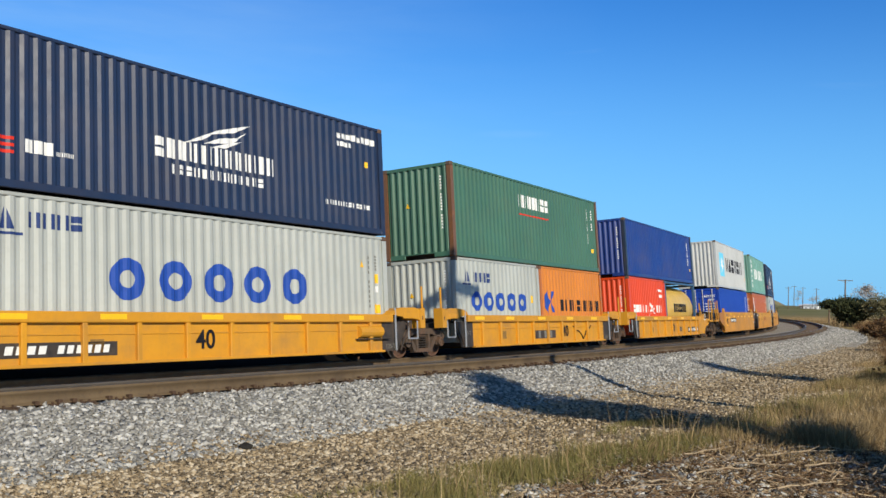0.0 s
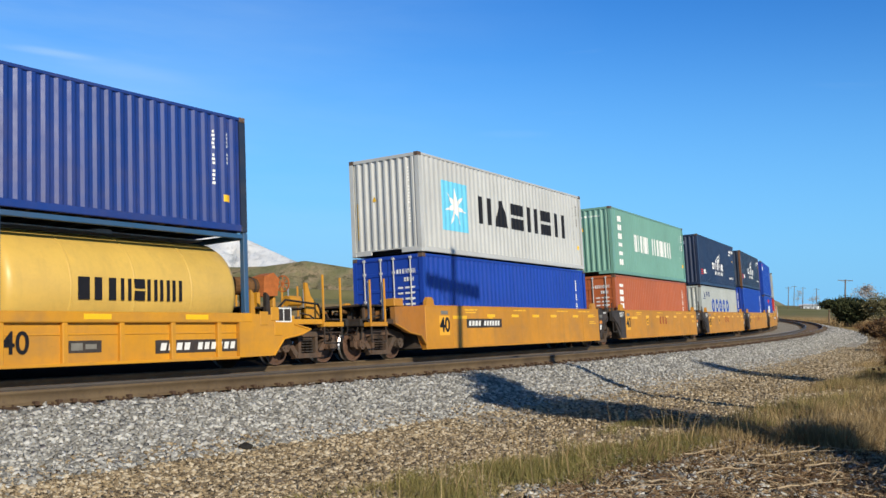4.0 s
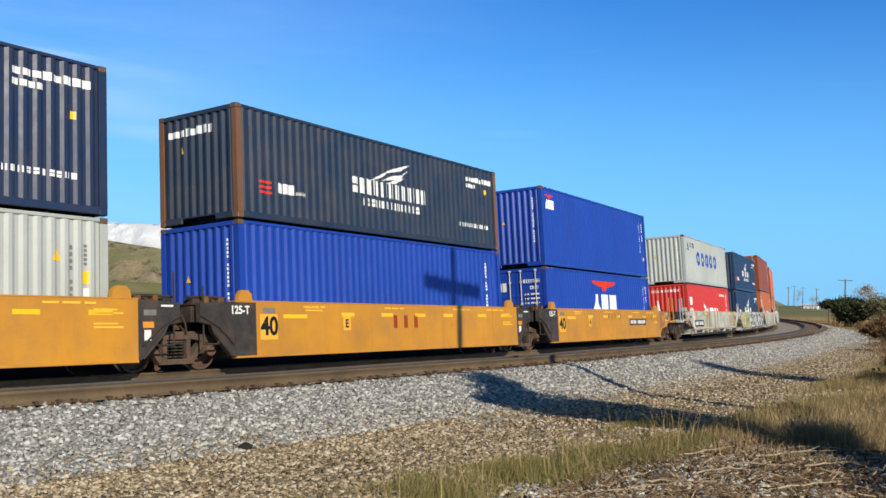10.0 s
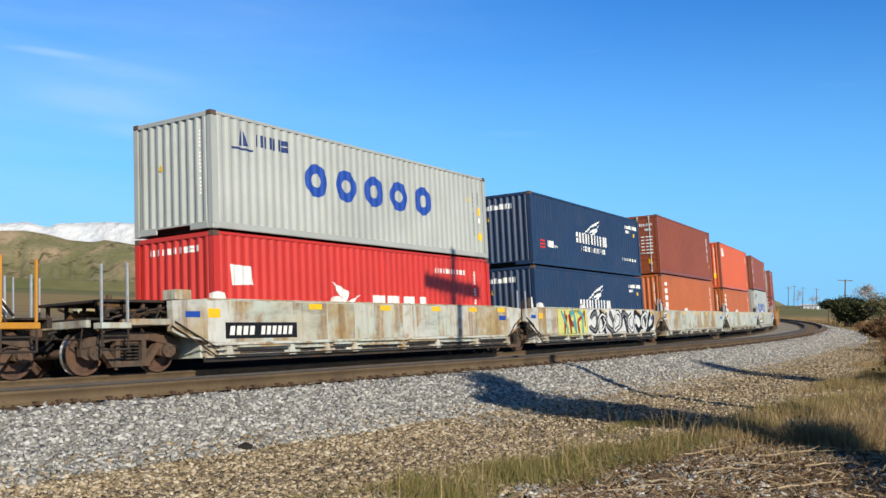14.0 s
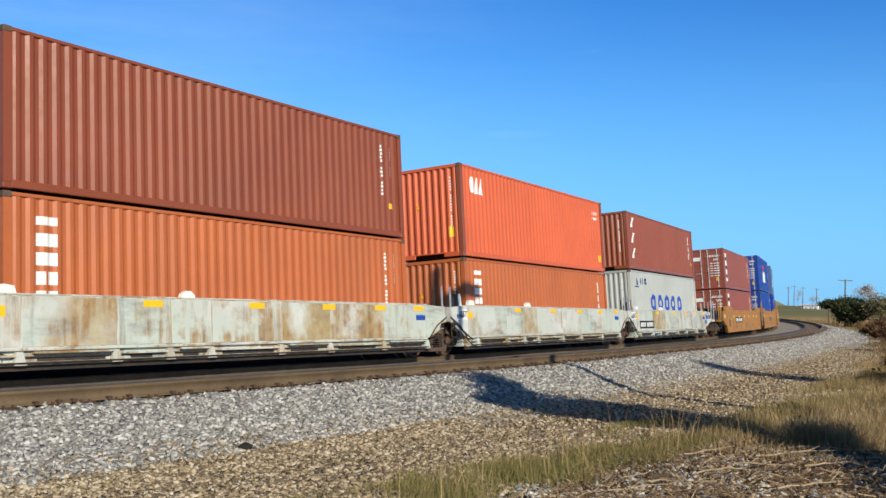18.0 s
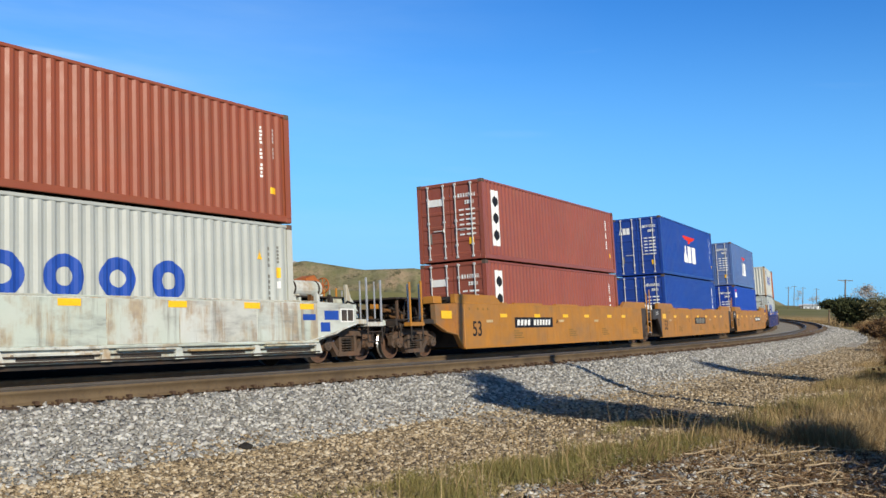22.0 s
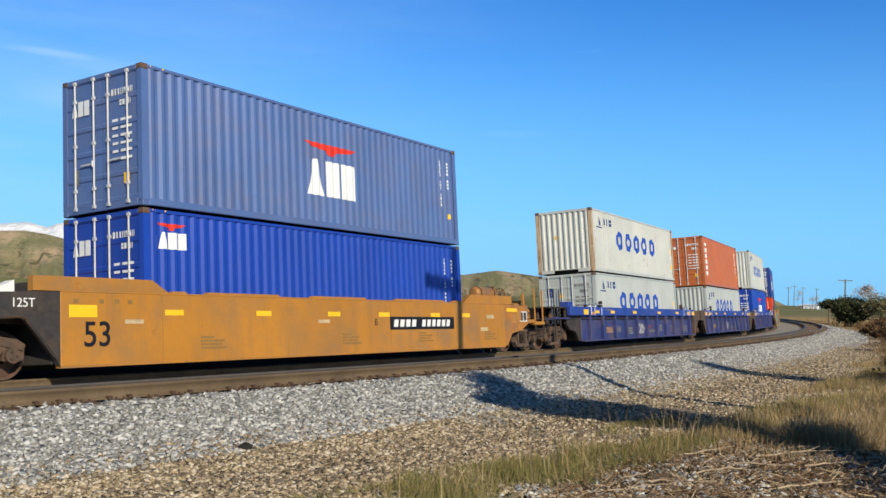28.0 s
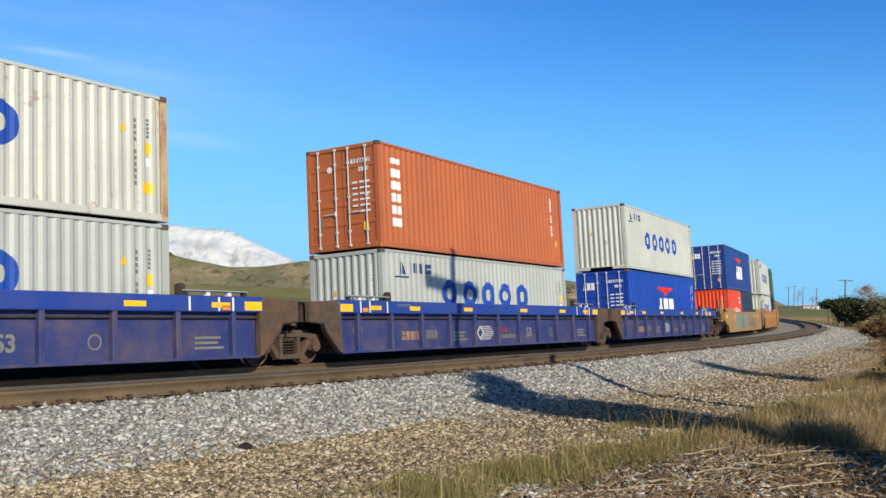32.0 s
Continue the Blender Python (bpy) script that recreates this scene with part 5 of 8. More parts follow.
CLUTTER = random.Random(21)
RUST_BROWN = simple("brown_rusted_steel", (0.17, 0.085, 0.035, 1), 0.85, var=0.35, scale=5, second=(0.08, 0.05, 0.03, 1), amount=0.7)
ORANGE_RUST = simple("orange_rust_brake_wheel", (0.42, 0.13, 0.035, 1), 0.7)
# coupler ends: how far the side plate goes, its arch, the two handrail posts, height of the crosswalk
ENDS = {
    "ribbed": (7.25, 6.55, (8.35, 9.0), 1.32), "smooth": (8.08, 6.45, (8.46, 9.12), 1.46), "white": (7.55, 6.30, (8.60, 9.20), 1.44), "pale": (7.55, 6.30, (8.60, 9.20), 1.44),
    "long": (9.92, 8.35, (10.55, 11.15), 1.68), "blue": (9.75, 8.55, (10.70, 11.21), 1.50), "tan": (9.92, 8.35, (10.55, 11.15), 1.66),
}


def linkage(car, e, x0, x1, z0, z1, n):
    """Brake levers, brackets, rods and pipes between the side plate and the coupler."""
    r = CLUTTER
    for k in range(n):
        xa = x0 + (x1 - x0) * (k + r.random()) / n
        y = r.uniform(-0.9, 1.05)
        kind = k % 6
        za = r.uniform(z0, z0 + 0.5 * (z1 - z0))
        zb = r.uniform(z0 + 0.45 * (z1 - z0), z1)
        if kind == 0:
            part("brake_lever", MB().prism([(e * xa, za), (e * (xa + 0.07), za), (e * (xa + 0.20), zb), (e * (xa + 0.11), zb)], "y", y, y + 0.06), DARK_STEEL, car)
        elif kind == 1:
            part("brake_rod", MB().pipe([(e * max(x0, xa - 0.7), y, za), (e * min(x1, xa + 0.75), y + r.uniform(-0.3, 0.3), za + r.uniform(-0.12, 0.18))], 0.032), DARK_STEEL, car)
        elif kind == 2:
            part("bracket", MB().prism([(e * xa, z0), (e * (xa + 0.30), z0), (e * (xa + 0.22), zb), (e * (xa + 0.06), zb)], "y", y - 0.05, y + 0.05), RUST_BROWN, car)
        elif kind == 3:
            part("valve", MB().box(e * xa, e * (xa + 0.22), y, y + 0.2, za, za + 0.2, 0.03).rod((e * (xa + 0.11), y + 0.1, za + 0.1), (e * (xa + 0.11), y + 0.1, za + 0.34), 0.055, 9), BOGIE_STEEL, car)
        elif kind == 4:
            part("air_pipe", MB().pipe([(e * xa, 1.12, zb), (e * (xa + 0.3), 1.14, zb - 0.05), (e * (xa + 0.42), 1.16, za), (e * (xa + 0.45), 1.16, za - 0.2)], 0.022), DARK_STEEL, car)
        else:
            part("slack_adjuster", MB().rod((e * max(x0, xa - 0.4), y, za + 0.1), (e * min(x1, xa + 0.4), y, za + 0.14), 0.06, 9), RUST_BROWN if k % 4 else DARK_STEEL, car)


def build_end(car, st, e, kind, reach, style):
    """The end over the truck: e = 1 leading, -1 trailing; kind joint or coupler; reach: how far it goes from the middle."""
    h, z0, z1, mat = st["half"], st["z0"], st["z1"], st["mat"]
    white, blue, long = mat in WHITES, mat is CAR_NAVY, st["half"] > 8
    deck = z1 + (0.0 if not st["raised"] else st["raised"] - 0.04)
    part("bulkhead", MB().box(e * (h - 0.06), e * (h + 0.06), -1.33, 1.33, 0.24, deck, 0.01), BLACK_PAINT if not white else mat, car)
    if kind == "joint":
        plate = mat if white else (BOGIE_STEEL if blue else BLACK_PAINT)
        out = h + (1.02 if not long else 1.25)
        if style in ("long", "tan"):
            out = 9.72
            P = [(e * h, z0 + 0.02), (e * (h + 0.1), 0.36), (e * 8.90, 1.03), (e * 9.0, 1.07), (e * out, 1.03), (e * out, z1 - 0.05), (e * h, z1 - 0.004)]
        elif style == "ribbed":
            out = 6.60
            P = [(e * h, z0 + 0.02), (e * 6.20, z0 + 0.01), (e * 6.34, 0.46), (e * 6.56, 0.74), (e * out, 0.95), (e * out, z1 - 0.18), (e * h, z1 - 0.18)]
        else:
            P = [(e * h, z0 + 0.02), (e * (h + 0.12), z0 + 0.05), (e * (h + 0.62), 0.74), (e * (h + 0.72), 0.93), (e * out, 0.98), (e * out, z1 - 0.06), (e * h, z1 - 0.01)]
        for s in (1, -1):
            w = part("end_web", MB().prism(P, "y", s * 1.36, s * (YO - (0.10 if style == "ribbed" else 0.012))), plate, car, "" if white else "dull black end plate")
            lip = [(x, s * (YO - 0.02), z) for x, z in P[1:5]]
            part("end_lip", MB().pipe(lip, 0.028), plate if white else DARK_STEEL, w)
            part("knee", MB().prism([(e * (h + 0.25), 0.95), (e * (out - 0.1), 1.0), (e * (out - 0.1), z1 - 0.1), (e * (h + 0.25), z1 - 0.1)], "y", s * 0.95, s * 1.02), DARK_STEEL, car)
        part("deck", MB().box(e * h, e * (out + 0.05), -1.30, 1.30, z1 - 0.09, z1 - 0.05, 0.006), DARK_STEEL, car)
        part("end_sill", MB().box(e * (out - 0.12), e * (out + 0.02), -1.25, 1.25, 0.98, z1 - 0.1, 0.01), DARK_STEEL, car)
        part("arm", MB().prism([(e * (out - 0.5), 0.72), (e * (reach - 0.1), 0.62), (e * (reach - 0.1), 0.95), (e * (out - 0.5), 1.15)], "y", -0.35, 0.35), BOGIE_STEEL, car)
        for s in (1, -1):
            part("side_bearing_arm", MB().prism([(e * (out - 0.3), 0.86), (e * (reach - 0.35), 0.78), (e * (reach - 0.35), 0.9), (e * (out - 0.3), 1.05)], "y", s * 0.62, s * 0.88), DARK_STEEL, car)
        if style in ("long", "tan"):
            if e < 0:
                for x, top in ((8.92, 2.18), (9.38, 2.35)):
                    part("ladder_post", MB().pipe([(e * x, YO + 0.03, 0.42), (e * x, YO + 0.03, top)], 0.026), mat, car, "ochre ladder rail")
                for z in (0.44, 0.92, 1.36, 1.80):
                    part("rung", MB().pipe([(e * 8.92, YO + 0.03, z), (e * 9.38, YO + 0.03, z)], 0.02), GALV if z < 1.5 else mat, car)
                part("ladder_step", MB().pipe([(e * 9.05, YO - 0.06, 1.36), (e * 9.05, YO + 0.02, 1.36), (e * 9.25, YO + 0.02, 1.36), (e * 9.25, YO - 0.06, 1.36)], 0.02), DARK_STEEL, car)
            for x, w in ((8.95, 0.32), (9.5, 0.2)):
                part("cone_stand", MB().prism([(e * x, z1 - 0.06), (e * (x + w), z1 - 0.06), (e * (x + w), z1 + 0.05), (e * x, z1 + 0.19)], "y", 1.0, 1.25), WHITE_INK if e > 0 else GREY_INK, car)
            part("deck_box", MB().box(e * 9.25, e * 9.55, 0.4, 0.9, z1 - 0.06, z1 + 0.13, 0.02), DARK_STEEL, car)
        if style == "smooth" or white:
            x = e * (out - 0.12)
            part("grab_post", MB().pipe([(x, YO - 0.05, 1.0), (x, YO - 0.05, 1.98 if white or e < 0 else 1.72)], 0.030 if white else 0.022), GALV if white else DARK_STEEL, car)
            if white:
                part("grab_post", MB().pipe([(x - e * 0.42, YO - 0.05, 1.3), (x - e * 0.42, YO - 0.05, 1.85)], 0.022), DARK_STEEL, car)
                for z in (0.78, 1.06, 1.32):
                    part("rung", MB().pipe([(x - e * 0.42, YO - 0.045, z), (x, YO - 0.045, z)], 0.018), GALV if e < 0 else DARK_STEEL, car)
                if e > 0:
                    part("cone_stand", MB().prism([(e * (h + 0.1), z1 - 0.02), (e * (h + 0.55), z1 - 0.02), (e * (h + 0.55), z1 + 0.16), (e * (h + 0.3), z1 + 0.34), (e * (h + 0.18), z1 + 0.3)], "y", 1.12, 1.30), BLACK_PAINT, car)
                    part("stand_plate", MB().prism([(e * (h + 0.02), z1 - 0.01), (e * (h + 0.2), z1 - 0.01), (e * (h + 0.2), z1 + 0.34), (e * (h + 0.08), z1 + 0.36)], "y", 1.30, 1.34), WHITE_INK, car)
            else:
                for k, (dx, dz, w) in enumerate(((0.10, 0.10, 0.16), (0.36, 0.06, 0.10), (0.55, 0.12, 0.12), (0.80, 0.07, 0.2))):
                    part("deck_fitting", MB().box(e * (h + dx), e * (h + dx + w), 0.85 + 0.12 * (k % 2), 1.28, z1 - 0.06, z1 - 0.02 + dz, 0.02), (RUST_BROWN, DARK_STEEL)[k % 2], car)
                part("deck_pipe", MB().pipe([(e * h, 1.22, z1 + 0.07), (e * (h + 0.6), 1.22, z1 + 0.09), (e * (out + 0.1), 1.22, z1 + 0.07)], 0.03), DARK_STEEL, car)
                if e < 0:
                    for (dx, z, w, hh, m) in ((0.28, 1.10, 0.30, 0.11, GREY_INK), (0.24, 0.86, 0.26, 0.12, ORANGE_TAPE), (0.22, 0.62, 0.16, 0.2, WHITE_INK), (0.70, 1.27, 0.3, 0.04, WHITE_INK)):
                        part("placard", MB().box(e * (h + dx - w / 2), e * (h + dx + w / 2), YO - 0.02, YO - 0.006, z, z + hh), m, car)
            part("sill_step", MB().pipe([(x - e * 0.42, YO - 0.05, 1.0), (x - e * 0.42, YO - 0.05, 0.52), (x, YO - 0.05, 0.52), (x, YO - 0.05, 1.0)], 0.02), DARK_STEEL, car)
            part("brake_pipe", MB().pipe([(e * (h + 0.1), YO + 0.01, 0.52), (e * (h + 0.5), YO + 0.01, 0.86), (e * out, YO + 0.01, 1.1)], 0.02), DARK_STEEL, car)
        linkage(car, e, h + 0.5, out + 0.1, 0.85, z1 - 0.1, 5)
        return
    out = reach
    we, wa, posts, walk_z = ENDS[style]
    if white and e < 0:
        we = 8.08
    lo = 0.92 if not blue else 0.95
    for s in (1, -1):
        P = [(e * h, z0 + 0.02), (e * wa, z0 + 0.03), (e * (wa + 0.34), 0.60), (e * (wa + 0.95), 0.69), (e * (wa + 1.25), 0.80 if not blue else 0.9), (e * (we - 0.02), lo), (e * we, z1 - 0.05), (e * h, z1)]
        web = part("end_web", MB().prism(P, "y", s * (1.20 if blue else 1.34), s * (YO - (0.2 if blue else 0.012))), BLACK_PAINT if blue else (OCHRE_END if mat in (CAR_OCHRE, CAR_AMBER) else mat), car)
        part("end_lip", MB().pipe([(x, s * (YO - (0.2 if blue else 0.012)), z) for x, z in P[1:6]], 0.024), mat if not blue else DARK_STEEL, web)
        if blue:
            part("top_chord", MB().box(e * h, e * (we + 0.02), s * YO, s * 1.33, z1 - 0.33, z1 + 0.004, 0.018), CAR_BLUE, web, "bright blue top sill")
            part("side_walkway", MB().box(e * we, e * (posts[1] + 0.1), s * 1.10, s * 1.44, 1.05, 1.11, 0.008), CAR_NAVY, car, "dusty blue side step")
        st_x = e * (posts[0] + posts[1]) / 2
        d = (posts[1] - posts[0]) / 2
        part("sill_step", MB().pipe([(st_x - d, s * 1.44, 0.98), (st_x - d, s * 1.44, 0.47), (st_x + d, s * 1.44, 0.47), (st_x + d, s * 1.44, 0.98)], 0.022), DARK_STEEL, car)
        part("step_rung", MB().pipe([(st_x - d, s * 1.44, 0.72), (st_x + d, s * 1.44, 0.72)], 0.018), DARK_STEEL, car)
        if not blue:
            part("step_board", MB().box(st_x - d - 0.06, st_x + d + 0.02, s * 1.22, s * 1.47, 0.86, 0.97, 0.01), mat, car)
            part("side_beam", MB().box(e * (we - 0.05), e * (posts[0] - 0.02), s * 1.24, s * 1.42, 0.92, 1.04, 0.01), mat if white or e < 0 else DARK_STEEL, car)
        for k, x in enumerate(posts):
            part("grab_post", MB().pipe([(e * x, s * 1.43, 0.86), (e * x, s * 1.43, 2.10 - (0.05 if k else 0))], 0.022 if blue else 0.03), DARK_STEEL if blue else (GALV if white else mat), car, "upright handrail post")
            if e > 0 or white:
                part("grab_post", MB().pipe([(e * (x - 0.10), s * 1.30, 0.9), (e * (x - 0.10), s * 1.30, 2.02)], 0.022), GALV, car, "galvanised handrail post")
        part("brace", MB().pipe([(e * (we - 0.1), s * 1.1, 0.98), (e * (out - 0.4), s * 0.35, 0.86)], 0.05), DARK_STEEL, car)
    part("centre_sill", MB().prism([(e * h, 0.62), (e * (out - 0.05), 0.70), (e * (out - 0.05), 1.02), (e * h, 1.10)], "y", -0.33, 0.33), DARK_STEEL, car)
    part("machine_deck", MB().box(e * h, e * (we + 0.1), -1.30, 1.30, 1.02, 1.06, 0.006), DARK_STEEL, car)
    part("end_crosswalk", MB().box(e * (out - 0.62), e * (out - 0.02), -1.35, 1.35, 1.02, 1.06, 0.006), DARK_STEEL, car)
    part("end_beam", MB().box(e * (out - 0.12), e * (out - 0.02), -1.36, 1.36, 0.88, 1.02, 0.01), DARK_STEEL if not white else mat, car)
    front = e > 0
    xe = out - 0.7
    if front or blue:           # open walkway of grating on posts above the brake gear
        xa, xb = h + 0.05, (posts[1] + 0.35 if blue else xe)
        part("walkway", MB().box(e * xa, e * xb, -1.05, 0.95 if not blue else 1.35, walk_z - 0.05, walk_z, 0.005), DARK_STEEL, car, "dark grating walkway")
        for k in range(5):
            x = xa + 0.2 + (xb - xa - 0.4) * k / 4
            for y in (-0.9, 0.85):
                part("walkway_post", MB().box(e * (x - 0.03), e * (x + 0.03), y - 0.03, y + 0.03, 1.05, walk_z - 0.05), BOGIE_STEEL, car)
        part("tool_box", MB().box(e * (we - 0.7), e * (we - 0.25), 0.95, 1.32, z1 - 0.02, z1 + 0.19, 0.015), CAR_BLUE if blue else mat, car)
        linkage(car, e, h + 0.25, xe, 1.06, walk_z - 0.06, 20)
        linkage(car, e, we - 0.2, out - 0.2, 0.70, 1.0, 7)
    else:
        linkage(car, e, h + 0.3, xe, 1.06, z1 + 0.05, 14)
        linkage(car, e, we - 0.2, out - 0.2, 0.70, 1.0, 7)
        rx = we - (0.6 if long else 0.5)
        rz = 1.98 if long else 1.88
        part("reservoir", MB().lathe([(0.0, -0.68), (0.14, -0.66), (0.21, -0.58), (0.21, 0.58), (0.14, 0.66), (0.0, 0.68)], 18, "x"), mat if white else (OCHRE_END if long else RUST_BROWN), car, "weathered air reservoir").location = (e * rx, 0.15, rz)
        for dx in (-0.45, 0.45):
            part("saddle", MB().box(e * (rx + dx - 0.05), e * (rx + dx + 0.05), -0.15, 0.45, 1.05, rz - 0.16, 0.01), mat, car)
            part("strap", MB().lathe([(0.214, -0.03), (0.222, -0.03), (0.222, 0.03), (0.214, 0.03)], 18, "x"), DARK_STEEL, car).location = (e * (rx + dx), 0.15, rz)
        part("walkway", MB().box(e * h, e * xe, -0.9, 0.75, z1 + 0.16, z1 + 0.20, 0.005), DARK_STEEL, car, "dark grating walkway")
        for k in range(4):
            x = h + 0.25 + (xe - h - 0.5) * k / 3
            part("walkway_post", MB().box(e * (x - 0.04), e * (x + 0.04), 0.66, 0.74, 1.05, z1 + 0.16), mat, car)
        # the plate with its white outline on the side
        px = we - 0.36
        fr = MB()
        for a, b, c, d in ((-0.26, 0.26, 0.135, 0.165), (-0.26, 0.26, -0.165, -0.135), (-0.26, -0.225, -0.135, 0.135), (0.225, 0.26, -0.135, 0.135), (-0.015, 0.015, -0.135, 0.135)):
            fr.box(px * e + a, px * e + b, YO - 0.013, YO - 0.007, 1.13 + c, 1.13 + d)
        part("stencil_frame", fr, WHITE_INK, car, "white stencilled frame")
        part("stencil_field", MB().box(px * e - 0.225, px * e + 0.225, YO - 0.014, YO - 0.009, 0.995, 1.265), BLACK_PAINT, car)
        for k, (dx, z) in enumerate(() if white else ((0.65, 1.15), (1.0, 1.05), (0.55, 0.82))):
            part("access_cover", MB().box(e * (we - dx - 0.13), e * (we - dx + 0.13), YO - 0.02, YO + 0.004, z - 0.15, z + 0.15, 0.03), mat, car)
        # upper works: hoses, a second small reservoir, brackets and a cable drum
        for k, (dx, z, yy) in enumerate(((1.5, 1.62, 0.7), (1.15, 1.58, 0.95), (0.75, 1.66, 0.8), (0.35, 1.60, 0.9))):
            part("bracket", MB().prism([(e * (we - dx), 1.06), (e * (we - dx + 0.16), 1.06), (e * (we - dx + 0.12), z), (e * (we - dx + 0.02), z + 0.08)], "y", yy - 0.05, yy + 0.05), (mat, RUST_BROWN, mat, DARK_STEEL)[k], car)
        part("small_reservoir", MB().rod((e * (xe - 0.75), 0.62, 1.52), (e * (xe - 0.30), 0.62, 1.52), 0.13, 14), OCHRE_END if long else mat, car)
        part("hose_loop", MB().pipe([(e * (we - 0.2), 1.1, 1.25), (e * (we + 0.1), 1.14, 1.5), (e * (xe - 0.2), 1.12, 1.42), (e * (xe + 0.1), 1.1, 1.1)], 0.026), RUBBER, car)
        part("brake_stand", MB().box(e * (xe - 0.02), e * (xe - 0.12), -0.62, -0.38, 1.05, 2.25, 0.02), mat, car)
        part("brake_shield", MB().prism([(e * (xe - 0.40), 1.1), (e * (xe + 0.1), 1.1), (e * (xe + 0.06), 1.35), (e * (xe - 0.22), 1.62), (e * (xe - 0.34), 1.95), (e * (xe - 0.42), 1.95)], "y", 0.88, 0.94), WHITE_INK if style == "smooth" else mat, car)
        part("gear_case", MB().prism([(e * (xe - 0.55), 1.70), (e * (xe - 0.05), 1.72), (e * (xe + 0.03), 2.14), (e * (xe - 0.16), 2.30), (e * (xe - 0.5), 2.2)], "y", -0.74, -0.30), ORANGE_RUST if not long else RUST_BROWN, car, "rusty hand brake gear case")
        wheel = MB().lathe([(0.19, -0.015), (0.215, -0.015), (0.215, 0.015), (0.19, 0.015), (0.19, -0.015)], 20, "x")
        for k in range(4):
            a = k * math.pi / 4
            wheel.rod((0, 0.20 * math.cos(a), 0.20 * math.sin(a)), (0, -0.20 * math.cos(a), -0.20 * math.sin(a)), 0.014, 5)
        wheel.v = [(x + e * (xe + 0.05), y - 0.2, z + 2.02) for x, y, z in wheel.v]
        part("brake_wheel", wheel, ORANGE_RUST if not long else RUST_BROWN, car, "rusty hand brake wheel")
    part("brake_pipe", MB().pipe([(e * (h + 0.2), 1.05, z1 - 0.1), (e * (h + 1.7), 1.05, 1.15), (e * (out - 0.3), 0.5, 0.92), (e * (out + 0.1), 0.42, 0.8)], 0.025), DARK_STEEL, car)
    cp = MB().box(e * (out - 0.05), e * (out + 0.42), -0.11, 0.11, 0.74, 0.94, 0.03)
    cp.prism([(e * (out + 0.36), -0.16), (e * (out + 0.60), -0.14), (e * (out + 0.66), 0.02), (e * (out + 0.56), 0.05), (e * (out + 0.50), -0.04), (e * (out + 0.42), 0.14), (e * (out + 0.36), 0.14)], "z", 0.70, 0.98)
    part("coupler", cp, BOGIE_STEEL, car, "cast steel knuckle coupler")
    part("uncoupling_lever", MB().pipe([(e * (out + 0.02), 1.3, 0.86), (e * (out + 0.02), 1.25, 0.66), (e * (out + 0.1), 0.3, 0.72)], 0.014), DARK_STEEL, car)
    part("air_hose", MB().pipe([(e * (out - 0.05), 0.42, 0.78), (e * (out + 0.22), 0.44, 0.55), (e * (out + 0.5), 0.40, 0.50), (e * (out + 0.7), 0.3, 0.62)], 0.028), RUBBER, car)


SCRAWL_SEED = [3]


def scrawl(car, x0, x1, z0, z1, n, ink, name="spray_scrawl", y=YO + 0.004, width=0.1):
    """A row of looping painted strokes that spell nothing."""
    r = random.Random(SCRAWL_SEED[0])
    SCRAWL_SEED[0] += 1
    b = MB()
    for i in range(n):
        a = x0 + (x1 - x0) * i / n
        w = (x1 - x0) / n * 0.85
        pts = [(a + w * r.random(), z0 + (z1 - z0) * u) for u in (0.02, 0.3, 0.55, 0.8, 0.98)]
        r.shuffle(pts)
        for p, q in zip(pts, pts[1:]):
            d = Vector((q[0] - p[0], q[1] - p[1]))
            if d.length < 0.05:
                continue
            m = Vector((-d.y, d.x)).normalized() * width * (0.6 + 0.7 * r.random()) / 2
            b.prism([(p[0] - m.x, p[1] - m.y), (q[0] - m.x, q[1] - m.y), (q[0] + m.x, q[1] + m.y), (p[0] + m.x, p[1] + m.y)], "y", y + 0.0004 * i, y + 0.003 + 0.0004 * i)
    return tagged(part(name, b, ink, car), kind="stuff")


def bubbles(car, x0, x1, z0, z1, n, ink, cores, y):
    """Fat outlined painted blobs, open hoops and slanting slabs, crowded together, that spell nothing."""
    r = random.Random(47)
    w = (x1 - x0) / n
    for i in range(n):
        c, m, hw, hz = x0 + w * (i + 0.5), (z0 + z1) / 2 + r.uniform(-0.03, 0.03), abs(w) * r.uniform(0.52, 0.66), (z1 - z0) * r.uniform(0.44, 0.50)
        a0, a1 = ((110, 430), (-70, 250), (20, 340), (130, 450), (-40, 215), (60, 400))[(i * 5 + 2) % 6]
        slant, thick = r.uniform(-0.22, 0.22), r.uniform(0.44, 0.60)
        steps, wob = 20, r.uniform(0, 6)

        def at(a, k, up):
            k *= 1 + 0.10 * math.sin(3 * a + wob) + 0.05 * math.sin(5 * a - wob)
            return (c + hw * k * math.cos(a) + slant * math.sin(a), y + up, min(z1 + 0.01, max(z0 - 0.02, m + hz * k * math.sin(a) * 1.05)))

        def hoop(inner, outer, up):
            arc = [radians(a0 + (a1 - a0) * k / steps) for k in range(steps + 1)]
            v = [at(a, k, up) for a in arc for k in (inner, outer)]
            return MB().add(v, [(2 * k, 2 * k + 1, 2 * k + 3, 2 * k + 2) for k in range(steps)])
        blob = part("sprayed_blob", hoop(1 - thick, 1.0, 0.002 + 0.001 * (i % 2)), ink, car, "fat black sprayed shape")
        if i % 3 == 1:
            part("sprayed_slab", MB().prism([(c - hw * 0.9, z0), (c - hw * 0.4, z0), (c + hw * 0.5, z1), (c, z1)], "y", y + 0.0035, y + 0.005), ink, blob)
        if i < 5 or i % 2:
            part("sprayed_fill", hoop(1 - thick * 0.74, 0.84, 0.007), cores[i % 2], blob)


